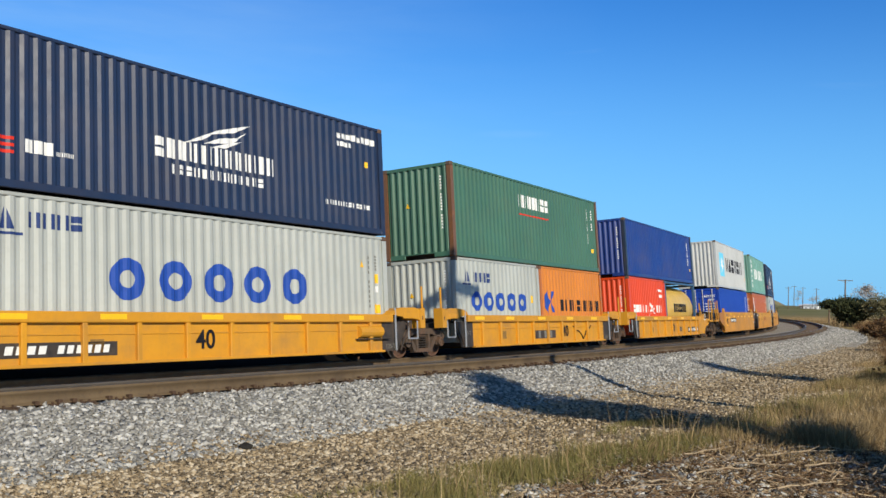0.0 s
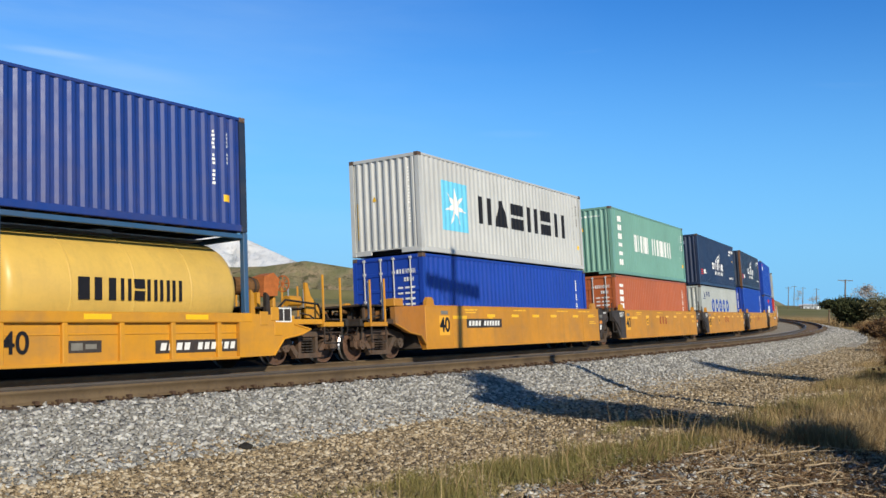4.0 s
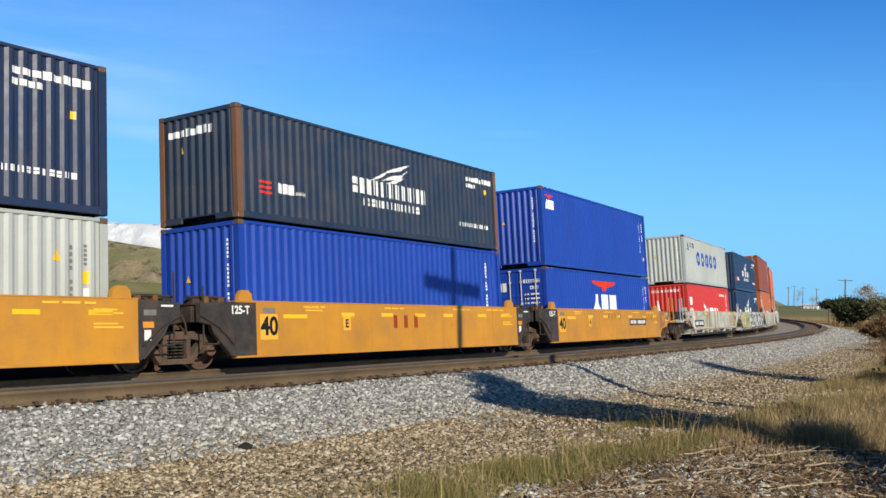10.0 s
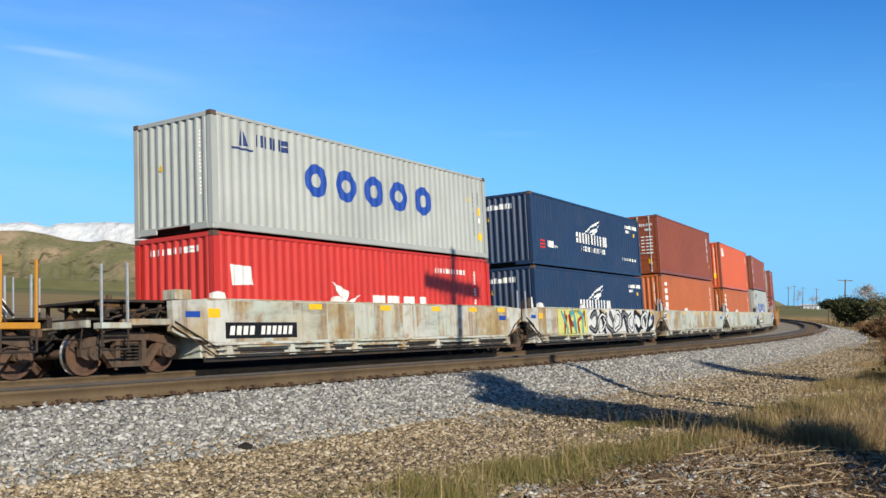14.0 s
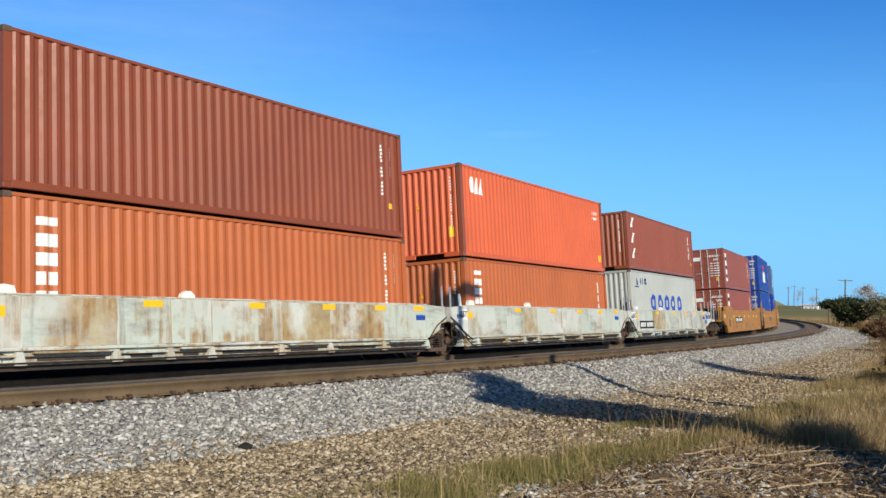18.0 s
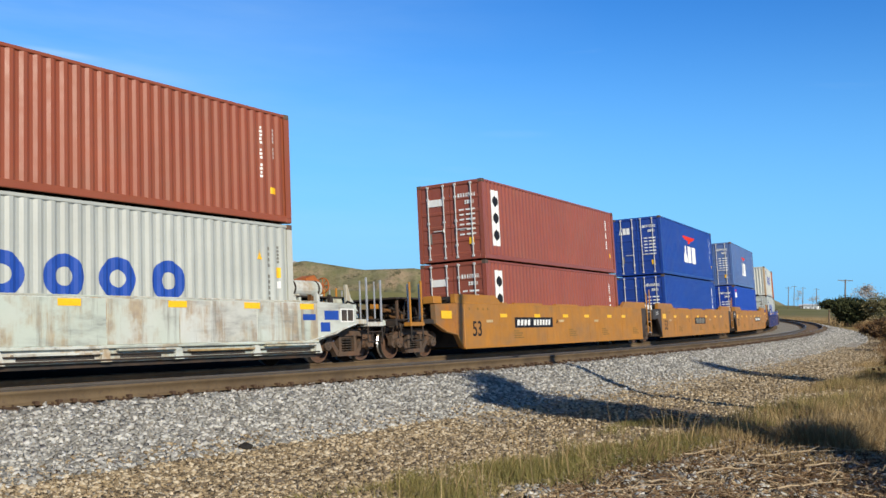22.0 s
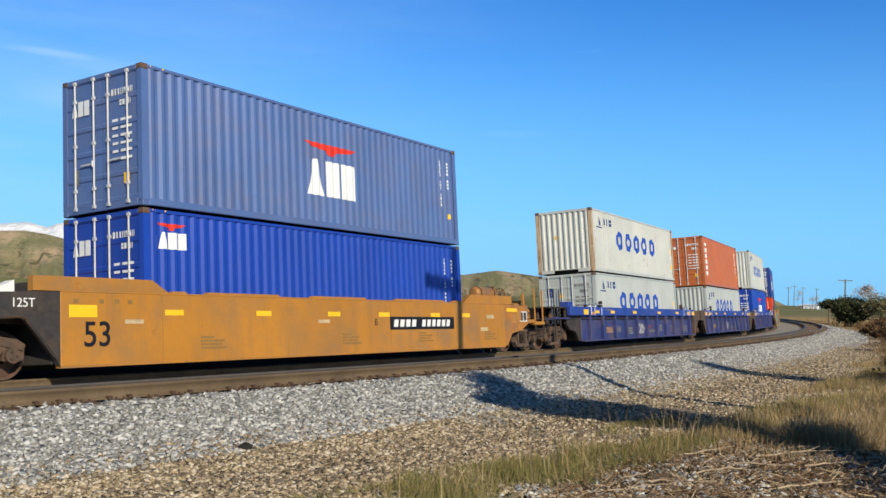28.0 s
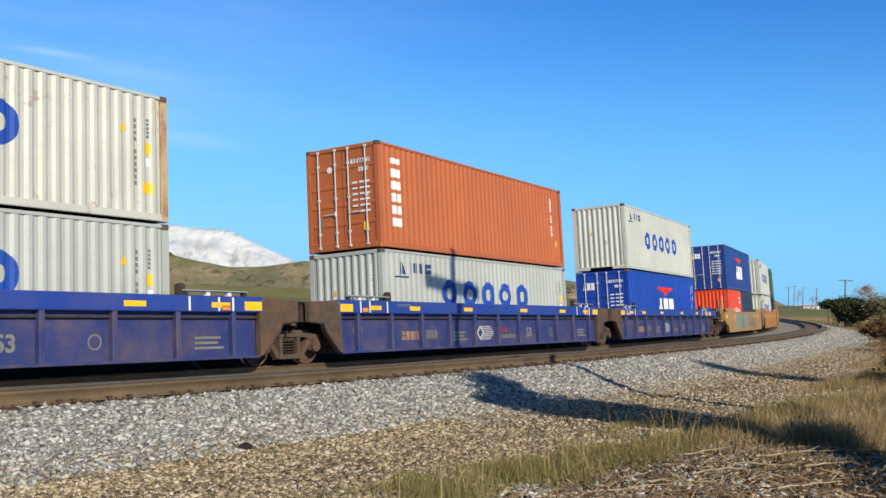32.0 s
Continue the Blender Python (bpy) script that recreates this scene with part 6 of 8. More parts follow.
def well_car(style, front, rear, fr, rr, letter="", plate=None):
    st = STYLES[style]
    car = root("well_car", LABELS[style], "well car", "well cars of the train")
    build_sides(car, st)
    build_end(car, st, 1, front, fr, style)
    build_end(car, st, -1, rear, rr, style)
    h, z1 = st["half"], st["z1"]
    y = YO + 0.002
    tape = lambda x, z, w=0.32, t=0.09, m=YELLOW_INK: plate_row(car, "reflective_strip", [rect(0, 0, 1, 1)], (x + w, x - w, z, z + t), y, m)
    lean = lambda x, w: [(x, 0.22), (x + w, 0.22), (x + w + 0.014, 0.78), (x + 0.014, 0.78)]
    bars = [lean(0.05 + 0.088 * i, 0.06) for i in range(4)] + [lean(0.47 + 0.079 * i, 0.052) for i in range(6)]
    if style == "ribbed":
        y = YO - 0.096
        flat_text(car, "car_size_figure", "40", {"": 0.72, "b": -1.62, "c": -0.3}[letter], 0.60, 0.54, YO - 0.083, BLACK_INK, 0.008)
        if letter == "b":
            plate_row(car, "black_plate", [rect(0, 0, 1, 1)], (1.05, -0.72, 0.38, 0.66), y, BLACK_PAINT)
            plate_row(car, "maker_marking", row(3, 0, 0.1, ("post", "post", "posts")), (0.9, -0.55, 0.40, 0.64), y + 0.005, GREY_INK)
            droop = [(-2.35, 0.80), (-2.6, 0.62), (-2.9, 0.60), (-3.15, 0.46), (-3.3, 0.31), (-3.45, 0.40), (-3.6, 0.58), (-3.9, 0.66), (-4.15, 0.80)]
            part("spray_line", MB().pipe([(x, YO - 0.085, z) for x, z in droop], 0.022, 5), BLACK_INK, car, "drooping black sprayed line")
        if letter == "c":
            plate_row(car, "black_plate", [rect(0, 0, 1, 1)], (-1.35, -2.05, 0.42, 0.64), y, BLACK_PAINT)
            plate_row(car, "stencil_patch", [rect(0, 0.2, 0.4, 0.8), rect(0.5, 0.3, 0.9, 0.7)], (-1.4, -2.0, 0.42, 0.64), y + 0.005, GREY_INK)
        if plate:
            plate_row(car, "number_plate", [rect(0, 0, 1, 1)], (plate[0], plate[1], 0.36, 0.62), y, BLACK_PAINT)
            plate_row(car, "number_marking", bars, (plate[0], plate[1], 0.36, 0.62), y + 0.005, WHITE_INK)
        for x in (-4.3, -1.9, 0.6, 3.1, 5.2):
            plate_row(car, "reflective_strip", [rect(0, 0, 1, 1)], (x + 0.3, x - 0.3, 1.02, 1.12), YO + 0.002, YELLOW_INK)
        plate_row(car, "stencil_patch", [rect(0, 0, 1, 1)], (3.55, 3.25, 0.42, 0.66), y, FAINT_INK)
        for e, kind in ((1, front), (-1, rear)):
            if kind != "joint":
                continue
            for s in (1, -1):
                pf = part("end_platform", MB().prism([(e * 5.87, 1.16), (e * 7.20, 1.02), (e * 7.20, 1.30), (e * 6.95, 1.36), (e * 6.3, 1.35), (e * 5.95, 1.26)], "y", s * 1.05, s * 1.47), st["mat"], car, "yellow end platform over the truck")
                part("platform_lip", MB().prism([(e * 7.20, 0.80), (e * 7.44, 0.80), (e * 7.44, 1.36), (e * 7.20, 1.31)], "y", s * 1.2, s * 1.48), st["mat"], pf)
                part("platform_cover", MB().box(e * 6.4, e * 7.1, s * 1.462, s * 1.478, 1.06, 1.20, 0.004), st["mat"], pf)
                part("lip_slot", MB().box(e * 7.30, e * 7.34, s * 1.476, s * 1.484, 1.02, 1.12), BLACK_PAINT, pf)
                part("grab_post", MB().pipe([(e * 7.4, s * 1.42, 1.3), (e * 7.4, s * 1.42, 1.95)], 0.03), st["mat"], car)
                part("side_post", MB().pipe([(e * 6.05, s * (YO - 0.05), 0.22), (e * 6.05, s * (YO - 0.05), 1.34)], 0.028), GALV, car)
                part("sill_step", MB().pipe([(e * 6.66, s * 1.44, 1.0), (e * 6.66, s * 1.44, 0.52), (e * 7.10, s * 1.44, 0.52), (e * 7.10, s * 1.44, 1.0)], 0.022), GALV, car)
            if e < 0 and plate:
                part("side_tank", MB().rod((-4.45, 1.40, 0.72), (-5.40, 1.40, 0.72), 0.15, 14), st["mat"], car, "yellow cylindrical side tank")
                part("tank_shelf", MB().box(-4.35, -5.75, 1.38, 1.50, 0.52, 0.55, 0.006), DARK_STEEL, car)
            flat_text(car, "load_stencil", "125-T", e * 5.85, 0.33 if e < 0 else 0.62, 0.18, YO - 0.095, GREY_INK)
    elif style == "smooth":
        part("paint_patch", MB().box(5.22, 5.80, YO - 0.01, YO + 0.004, 0.58, 1.14), simple("fresh_yellow_patch", rgb(232, 172, 58), 0.6, var=0.05), car, "fresh yellow paint patch")
        flat_text(car, "car_size_figure", "40", 5.5, 0.86, 0.56, YO + 0.005, BLACK_INK, 0.016)
        for x in (5.05, 1.6, -1.9, -4.9):
            part("weld_seam", MB().box(x - 0.012, x + 0.012, YO - 0.01, YO + 0.004, st["z0"] + 0.04, z1 - 0.03), st["mat"], car)
        part("small_plate", MB().box(5.3, 5.7, YO - 0.01, YO + 0.005, 1.17, 1.28), GREY_INK, car)
        if letter:
            part("letter_patch", MB().box(2.50, 2.80, YO - 0.01, YO + 0.003, 0.76, 1.10), simple("fresh_yellow_patch", rgb(232, 172, 58), 0.6, var=0.05), car)
            flat_text(car, "car_letter", letter, 2.65, 0.92, 0.28, YO + 0.004, BLACK_INK, 0.008)
        if plate:
            plate_row(car, "number_plate", [rect(0, 0, 1, 1)], (plate[0], plate[1], 0.78, 1.05), y, BLACK_PAINT)
            plate_row(car, "number_marking", bars, (plate[0], plate[1], 0.78, 1.05), y + 0.005, WHITE_INK)
        else:
            plate_row(car, "maker_marking", row(3, 0, 0.14, ("post", "post", "posts")), (0.77, -0.72, 0.80, 1.14), y, BROWN_INK)
        for x in (4.6, 2.6, 0.9, -0.7, -2.2, -4.2, -5.7):
            tape(x, 1.05 if x > 4 else 1.1, 0.42 if x > 4 else 0.26)
        for k, x in enumerate((3.9, 0.6, -2.9, -4.9)):
            plate_row(car, "stencil_marking", [rect(0, 0, 0.3, 1), rect(0.36, 0, 0.7, 1), rect(0.78, 0, 1, 1)], (x + 0.4, x - 0.4 - 0.1 * k, 1.30, 1.34), y, PALE_STENCIL)
        for x, z in ((-5.9, 1.12), (-5.9, 0.86), (3.9, 1.22)):
            plate_row(car, "stencil_marking", [rect(0, 0, 1, 0.3), rect(0, 0.6, 0.8, 0.9)], (x + 0.35, x - 0.3, z, z + 0.11), y, PALE_STENCIL)
        if rear == "coupler":
            scrawl(car, -3.9, -6.5, 0.92, 1.26, 9, FAINT_INK, width=0.022)
            scrawl(car, 0.6, -1.2, 1.0, 1.3, 5, FAINT_INK, width=0.022)
        if front == "joint":
            part("end_plate", MB().box(5.92, h + 0.02, YO - 0.02, YO + 0.005, st["z0"] + 0.02, z1 - 0.03, 0.004), BLACK_PAINT, car, "dull black end plate")
            flat_text(car, "load_stencil", "125-T", 6.42, 1.22, 0.24, YO + 0.006, WHITE_INK, 0.008)
    elif style in ("white", "pale"):
        y = YO + 0.008
        for x in (3.1, 0.2, -2.3, -4.4, -6.2):
            tape(x, z1 - 0.19, 0.24, 0.13)
        tape(6.42, 1.06, 0.17, 0.19)
        plate_row(car, "blue_patch", [rect(0, 0, 1, 1)], (7.2, 6.8, 1.07, 1.19), YO - 0.010, BLUE_INK)
        plate_row(car, "blue_patch", [rect(0, 0, 1, 1)], (-6.05, -6.5, z1 - 0.44, z1 - 0.30), y, BLUE_INK)
        if plate:
            plate_row(car, "number_plate", [rect(0, 0, 1, 1)], (plate[0], plate[1], 0.62, 0.96), y, BLACK_INK)
            plate_row(car, "number_marking", bars, (plate[0], plate[1], 0.62, 0.96), y + 0.005, WHITE_INK)
        if rear == "coupler":
            plate_row(car, "blue_patch", [rect(0, 0, 1, 1)], (-6.85, -7.38, 1.02, 1.24), YO - 0.010, BLUE_INK)
            plate_row(car, "blue_patch", [rect(0, 0, 1, 1)], (-6.70, -7.05, 0.74, 0.96), YO - 0.010, BLUE_INK)
        if letter == "tag":
            plate_row(car, "spray_panel", [rect(0, 0, 1, 1)], (4.9, 2.0, 0.45, 1.40), y, LIME_INK)
            edge = [(0, 0.04), (0.06, 0), (0.5, 0.02), (0.93, 0), (1, 0.1), (0.99, 0.9), (0.94, 1), (0.6, 0.98), (0.3, 1), (0.04, 0.97), (0, 0.8)]
            plate_row(car, "spray_panel", [edge], (1.95, -6.55, 0.43, 1.43), y, simple("white_spray_paint", rgb(214, 215, 210), 0.6, var=0.08))
            scrawl(car, 4.8, 2.1, 0.5, 1.36, 3, BROWN_INK, width=0.13, y=YO + 0.014)
            scrawl(car, 4.6, 2.2, 0.5, 1.36, 3, TEAL_INK, width=0.16, y=YO + 0.018)
            bubbles(car, 1.75, -6.45, 0.46, 1.41, 9, BLACK_INK, (simple("grey_spray_paint", (0.16, 0.16, 0.165, 1), 0.6), simple("white_spray_paint", rgb(214, 215, 210))), YO + 0.014)
        elif front == "joint":
            plate_row(car, "stencil_plate", [rect(0, 0, 1, 1)], (7.15, 6.55, 1.02, 1.34), YO - 0.010, WHITE_INK)
            flat_text(car, "load_stencil", "125T", 6.85, 1.18, 0.24, YO - 0.005, BLACK_INK, 0.004)
    elif style in ("long", "tan"):
        if style == "long":
            flat_text(car, "car_size_figure", "53", 7.44, 0.73, 0.64, y, BLACK_INK, 0.006)
            for k, x in enumerate((7.9, 7.35, 7.0, 6.7)):
                plate_row(car, "small_marking", [rect(0, 0, 1, 1)], (x + 0.05, x - 0.05, 1.31, 1.39), y, FAINT_INK)
            for k, x in enumerate((4.9, 0.2, -3.2, -6.9)):
                plate_row(car, "stencil_marking", [rect(0, 0, 1, 0.16), rect(0, 0.28, 0.8, 0.44), rect(0, 0.56, 0.9, 0.72), rect(0, 0.84, 0.5, 1)], (x, x - 0.75, 0.42, 0.68), y, FAINT_INK)
            for xa, xb in ((-5.65, -5.15), (-4.7, -2.2), (-0.9, 1.3), (2.4, 4.7), (5.2, 5.65)):
                part("loading_lip", MB().prism([(xa, z1), (xb, z1), (xb - 0.06, z1 + 0.06), (xa + 0.06, z1 + 0.06)], "y", 1.36, 1.47), st["mat"], car, "low bent loading lip")
            for x in (5.9, 2.2, -1.9, -5.6):
                part("weld_seam", MB().box(x - 0.012, x + 0.012, YO - 0.01, YO + 0.004, st["z0"] + 0.04, z1 - 0.03), st["mat"], car)
        for x in (5.6, 3.0, 0.5, -1.6, -4.1, -5.8):
            tape(x, 1.10, 0.24, 0.11)
        tape(7.75 if front == "joint" else 9.3, 1.06, 0.3, 0.22)
        if rear == "coupler":
            tape(-8.75, 1.28, 0.36, 0.11)
            for x, z in ((-7.3, 1.06), (-6.9, 0.68)):
                plate_row(car, "pale_patch", [rect(0, 0, 1, 1)], (x + 0.24, x - 0.22, z, z + 0.11), y, simple("faded_pale_patch", (0.50, 0.38, 0.22, 1), 0.7))
        for x in (6.6, 0.9, -2.6):
            plate_row(car, "pale_patch", [rect(0, 0, 1, 1)], (x + 0.22, x - 0.22, 0.94, 1.02), y, simple("faded_pale_patch", (0.50, 0.38, 0.22, 1), 0.7))
        if plate:
            plate_row(car, "number_plate", [rect(0, 0, 1, 1)], (plate[0], plate[1], 0.76, 1.10), y, BLACK_INK)
            if plate[2:] == ("maker",):
                plate_row(car, "maker_marking", row(3, 0, 0.1, ("slab", "wedge")), (plate[0] - 0.25, plate[1] + 0.25, 0.80, 1.06), y + 0.005, GREY_INK)
            else:
                plate_row(car, "number_marking", bars, (plate[0], plate[1], 0.76, 1.10), y + 0.005, WHITE_INK)
        if letter:
            flat_text(car, "car_letter", letter, plate[1] - 0.4 if plate and plate[1] > 0 else (plate[0] + 0.62 if plate and plate[1] < -2 else 2.6), 0.95, 0.26, y, BLACK_INK)
        if front == "joint" and style == "long":
            flat_text(car, "load_stencil", "125T", 8.95, 1.30, 0.22, YO - 0.010, WHITE_INK)
        if style == "tan":
            scrawl(car, 5, 0, 0.3, 1.3, 6, TEAL_INK, width=0.3)
            scrawl(car, -1, -5, 0.3, 1.3, 5, GREY_INK, width=0.25)
    elif style == "blue":
        for x in (6.9, 5.0, 2.0, -1.8, -5.0, -7.2):
            tape(x, 1.27, 0.26, 0.11)
        for e in (1, -1):
            tape(e * 8.15, 1.22, 0.26, 0.19)
            for x in (7.15, 7.55, 6.35):
                part("chord_stripe", MB().box(e * x - 0.025, e * x + 0.025, YO - 0.01, YO + 0.006, 1.20, 1.49), WHITE_INK, car)
            tape(e * 7.35, 1.22, 0.12, 0.10, ORANGE_TAPE)
            part("top_walkway", MB().box(e * 6.2, e * 8.0, 1.30, 1.50, 1.60, 1.63, 0.005), GALV, car, "galvanised grating strip")
            for x in (6.3, 6.9, 7.5, 7.95):
                part("walkway_bracket", MB().box(e * x - 0.05, e * x + 0.05, 1.36, 1.46, 1.505, 1.60, 0.005), WHITE_INK if x in (6.9, 7.5) else DARK_STEEL, car)
            part("corner_guide", MB().prism([(e * 6.1, 1.51), (e * 6.28, 1.51), (e * 6.28, 1.72), (e * 6.18, 1.76), (e * 6.1, 1.72)], "y", 1.34, 1.46), DARK_STEEL, car)
        plate_row(car, "stencil_marking", [rect(0, 0, 1, 0.3), rect(0, 0.6, 0.8, 0.9)], (5.9, 5.0, 1.38, 1.44), y, GREY_INK)
        y2 = YO - 0.151
        flat_text(car, "car_size_figure", "53", -2.42, 0.60, 0.42, y2, GREY_INK, 0.014)
        plate_row(car, "number_marking", row(4, 1, 0.14), (5.5, 4.62, 0.48, 0.72), y2, TAN_INK)
        plate_row(car, "number_marking", row(4, 4, 0.14), (4.25, 3.6, 0.5, 0.74), y2, GREY_INK)
        pale = simple("dusty_pale_marking", rgb(178, 178, 172), 0.7, var=0.15)
        plate_row(car, "diamond_emblem", [[(0, 0.5), (0.5, 0), (1, 0.5), (0.5, 1)]], (1.28, 0.80, 0.40, 0.86), y2, pale, "pale diamond emblem with stripes")
        plate_row(car, "emblem_core", [[(0.2, 0.5), (0.5, 0.2), (0.8, 0.5), (0.5, 0.8)]], (1.28, 0.80, 0.40, 0.86), y2 + 0.005, NAVY_INK)
        for k in range(8):
            z = 0.42 + 0.055 * k
            w = abs(k - 3.5)
            plate_row(car, "emblem_stripe", [rect(0, 0, 1, 1)], (0.82 + 0.055 * w, 0.12 + 0.07 * w, z, z + 0.026), y2, pale)
        plate_row(car, "small_marking", row(9, 2), (-0.25, -1.38, 0.44, 0.56), y2, GREY_INK)
        plate_row(car, "small_marking", row(4, 2), (-0.25, -0.8, 0.62, 0.76), y2, BROWN_INK)
        plate_row(car, "round_seal", ring(16, 0.8), (-4.05, -4.35, 0.46, 0.76), y2, GREY_INK)
        for x in (2.7, -6.6):
            plate_row(car, "stencil_marking", [rect(0, 0, 1, 0.2), rect(0, 0.4, 0.8, 0.6), rect(0, 0.8, 0.9, 1)], (x, x - 0.8, 0.42, 0.68), y2, GREY_INK)
        if front == "joint":
            flat_text(car, "load_stencil", "125-T", 7.5, 0.75, 0.2, y2, GREY_INK)
    return car


# ---- trucks ----
WR = 0.419


def truck_parts():
    d = {}
    # cast side frame, seen along the track: arched top chord, dropped middle, pedestal ends
    outer = [(-1.14, 0.60), (-0.98, 0.70), (-0.72, 0.74), (-0.45, 0.80), (0.45, 0.80), (0.72, 0.74), (0.98, 0.70), (1.14, 0.60), (1.12, 0.34), (0.92, 0.30), (0.72, 0.34), (0.62, 0.24), (0.40, 0.14),
             (-0.40, 0.14), (-0.62, 0.24), (-0.72, 0.34), (-0.92, 0.30), (-1.12, 0.34)]
    top = [(-1.14, 0.60), (-0.98, 0.70), (-0.72, 0.74), (-0.45, 0.80), (0.45, 0.80), (0.72, 0.74), (0.98, 0.70), (1.14, 0.60), (1.10, 0.50), (0.74, 0.58), (0.45, 0.64), (-0.45, 0.64), (-0.74, 0.58), (-1.10, 0.50)]
    b = MB().prism(top, "y", 0.92, 1.10)
    for s in (1, -1):
        b.prism([(s * 0.78, 0.57), (s * 0.64, 0.60), (s * 0.34, 0.24), (s * 0.44, 0.15)], "y", 0.94, 1.08)      # slanting tension member
        b.prism([(s * 1.14, 0.60), (s * 0.74, 0.60), (s * 0.72, 0.34), (s * 0.84, 0.30), (s * 1.02, 0.30), (s * 1.12, 0.36)], "y", 0.95, 1.07)
        b.prism([(s * 0.36, 0.64), (s * 0.26, 0.64), (s * 0.26, 0.22), (s * 0.36, 0.22)], "y", 0.93, 1.09)      # columns
    b.prism([(-0.44, 0.14), (0.44, 0.14), (0.40, 0.25), (-0.40, 0.25)], "y", 0.92, 1.12)
    d["frame"] = b.mesh("side_frame")
    sp = MB()
    for x in (-0.16, 0.0, 0.16):
        for k in range(5):
            z = 0.27 + 0.065 * k
            sp.lathe([(0.05, 0), (0.075, 0.012), (0.075, 0.03), (0.05, 0.042)], 8, "z")
            m = len(sp.v) - 32
            sp.v[m:] = [(a + x, c + 1.01, w + z) for a, c, w in sp.v[m:]]
    d["springs"] = sp.mesh("spring_nest")
    d["bolster"] = MB().box(-0.25, 0.25, -1.04, 1.04, 0.56, 0.70, 0.03).lathe([(0, 0.70), (0.36, 0.70), (0.36, 0.80), (0, 0.80)], 20, "z").mesh("bolster")
    for s in (1, -1):
        wh = MB().lathe([(0.10, s * 0.66), (0.13, s * 0.82), (0.16, s * 0.80), (0.34, s * 0.765), (0.36, s * 0.835), (WR - 0.006, s * 0.835)], 28, "y")
        wh.lathe([(0.10, s * 0.66), (0.34, s * 0.70), (WR + 0.026, s * 0.69), (WR + 0.028, s * 0.705)], 28, "y")
        d["wheel", s] = wh.mesh("wheel")
        d["tread", s] = MB().lathe([(WR + 0.028, s * 0.705), (WR, s * 0.735), (WR - 0.006, s * 0.835)], 28, "y").mesh("tread")
    ax = MB().rod((0, -1.04, 0), (0, 1.04, 0), 0.085, 12)
    for s in (1, -1):
        ax.rod((0, s * 1.0, 0), (0, s * 1.16, 0), 0.135, 12)
        for k in range(3):
            a = k * 2.094
            ax.rod((0.07 * math.cos(a), s * 1.15, 0.07 * math.sin(a)), (0.07 * math.cos(a), s * 1.185, 0.07 * math.sin(a)), 0.02, 6)
    d["axle"] = ax.mesh("axle")
    d["brake_beam"] = MB().pipe([(0, -0.8, 0.36), (0.1, 0, 0.36), (0, 0.8, 0.36)], 0.035).box(-0.07, 0.03, 0.68, 0.86, 0.22, 0.52, 0.02).box(-0.07, 0.03, -0.86, -0.68, 0.22, 0.52, 0.02).mesh("brake_beam")
    return d


def truck(half=0.87):
    d = shared("truck", truck_parts)
    tr = root("wheel_truck", "dusty brown cast steel truck with two rusty wheel pairs", "train truck", "trucks of the train")
    for s in (1, -1):
        part("side_frame", shared(("sf", s), lambda: turned(d["frame"], Matrix.Diagonal((1, s, 1, 1)))), BOGIE_STEEL, tr)
        part("spring_nest", shared(("sn", s), lambda: turned(d["springs"], Matrix.Diagonal((1, s, 1, 1)))), DARK_STEEL, tr)["kind"] = "stuff"
    part("bolster", d["bolster"], BOGIE_STEEL, tr)
    sets = []
    for x in (half, -half):
        w = part("axle", d["axle"], BOGIE_STEEL, tr, "turning axle with bearing caps")
        w.location = (x, 0, WR)
        for s in (1, -1):
            part("wheel", d["wheel", s], WHEEL_STEEL, w, "rusty steel wheel")
            part("tread", d["tread", s], TREAD, w, "polished running surface")
        sets.append((w, x))
        bb = part("brake_beam", d["brake_beam"], DARK_STEEL, tr)
        bb.location = (x - math.copysign(0.50, x), 0, 0)
    return tr, sets


# ---- the train: middle of each unit along the train, car style, ends, load from bottom to top ----
TRAIN = []          # (thing, place along the train, pose on the unit)
TRUCKS = []
FLOOR = 0.36


def load(u, boxes):
    """boxes: (container, place along the unit, height of its foot)."""
    for ob, x, z in boxes:
        TRAIN.append((ob, u, Matrix.Translation((x, 0, z))))


def unit(u, style, front, rear, boxes, up=0.0, un=0.0, **kw):
    car = well_car(style, front, rear, up, un, **kw)
    TRAIN.append((car, u, Matrix.Identity(4)))
    load(u, boxes)


def two(a, b, ha):
    return [(a, 0, FLOOR), (b, 0, FLOOR + ha + 0.042)]


def string(us, end):
    """Trucks of an articulated car: shared ones between units, one at each end."""
    TRUCKS.append(us[0] - end)
    for a, b in zip(us, us[1:]):
        TRUCKS.append((a + b) / 2)
    TRUCKS.append(us[-1] + end)


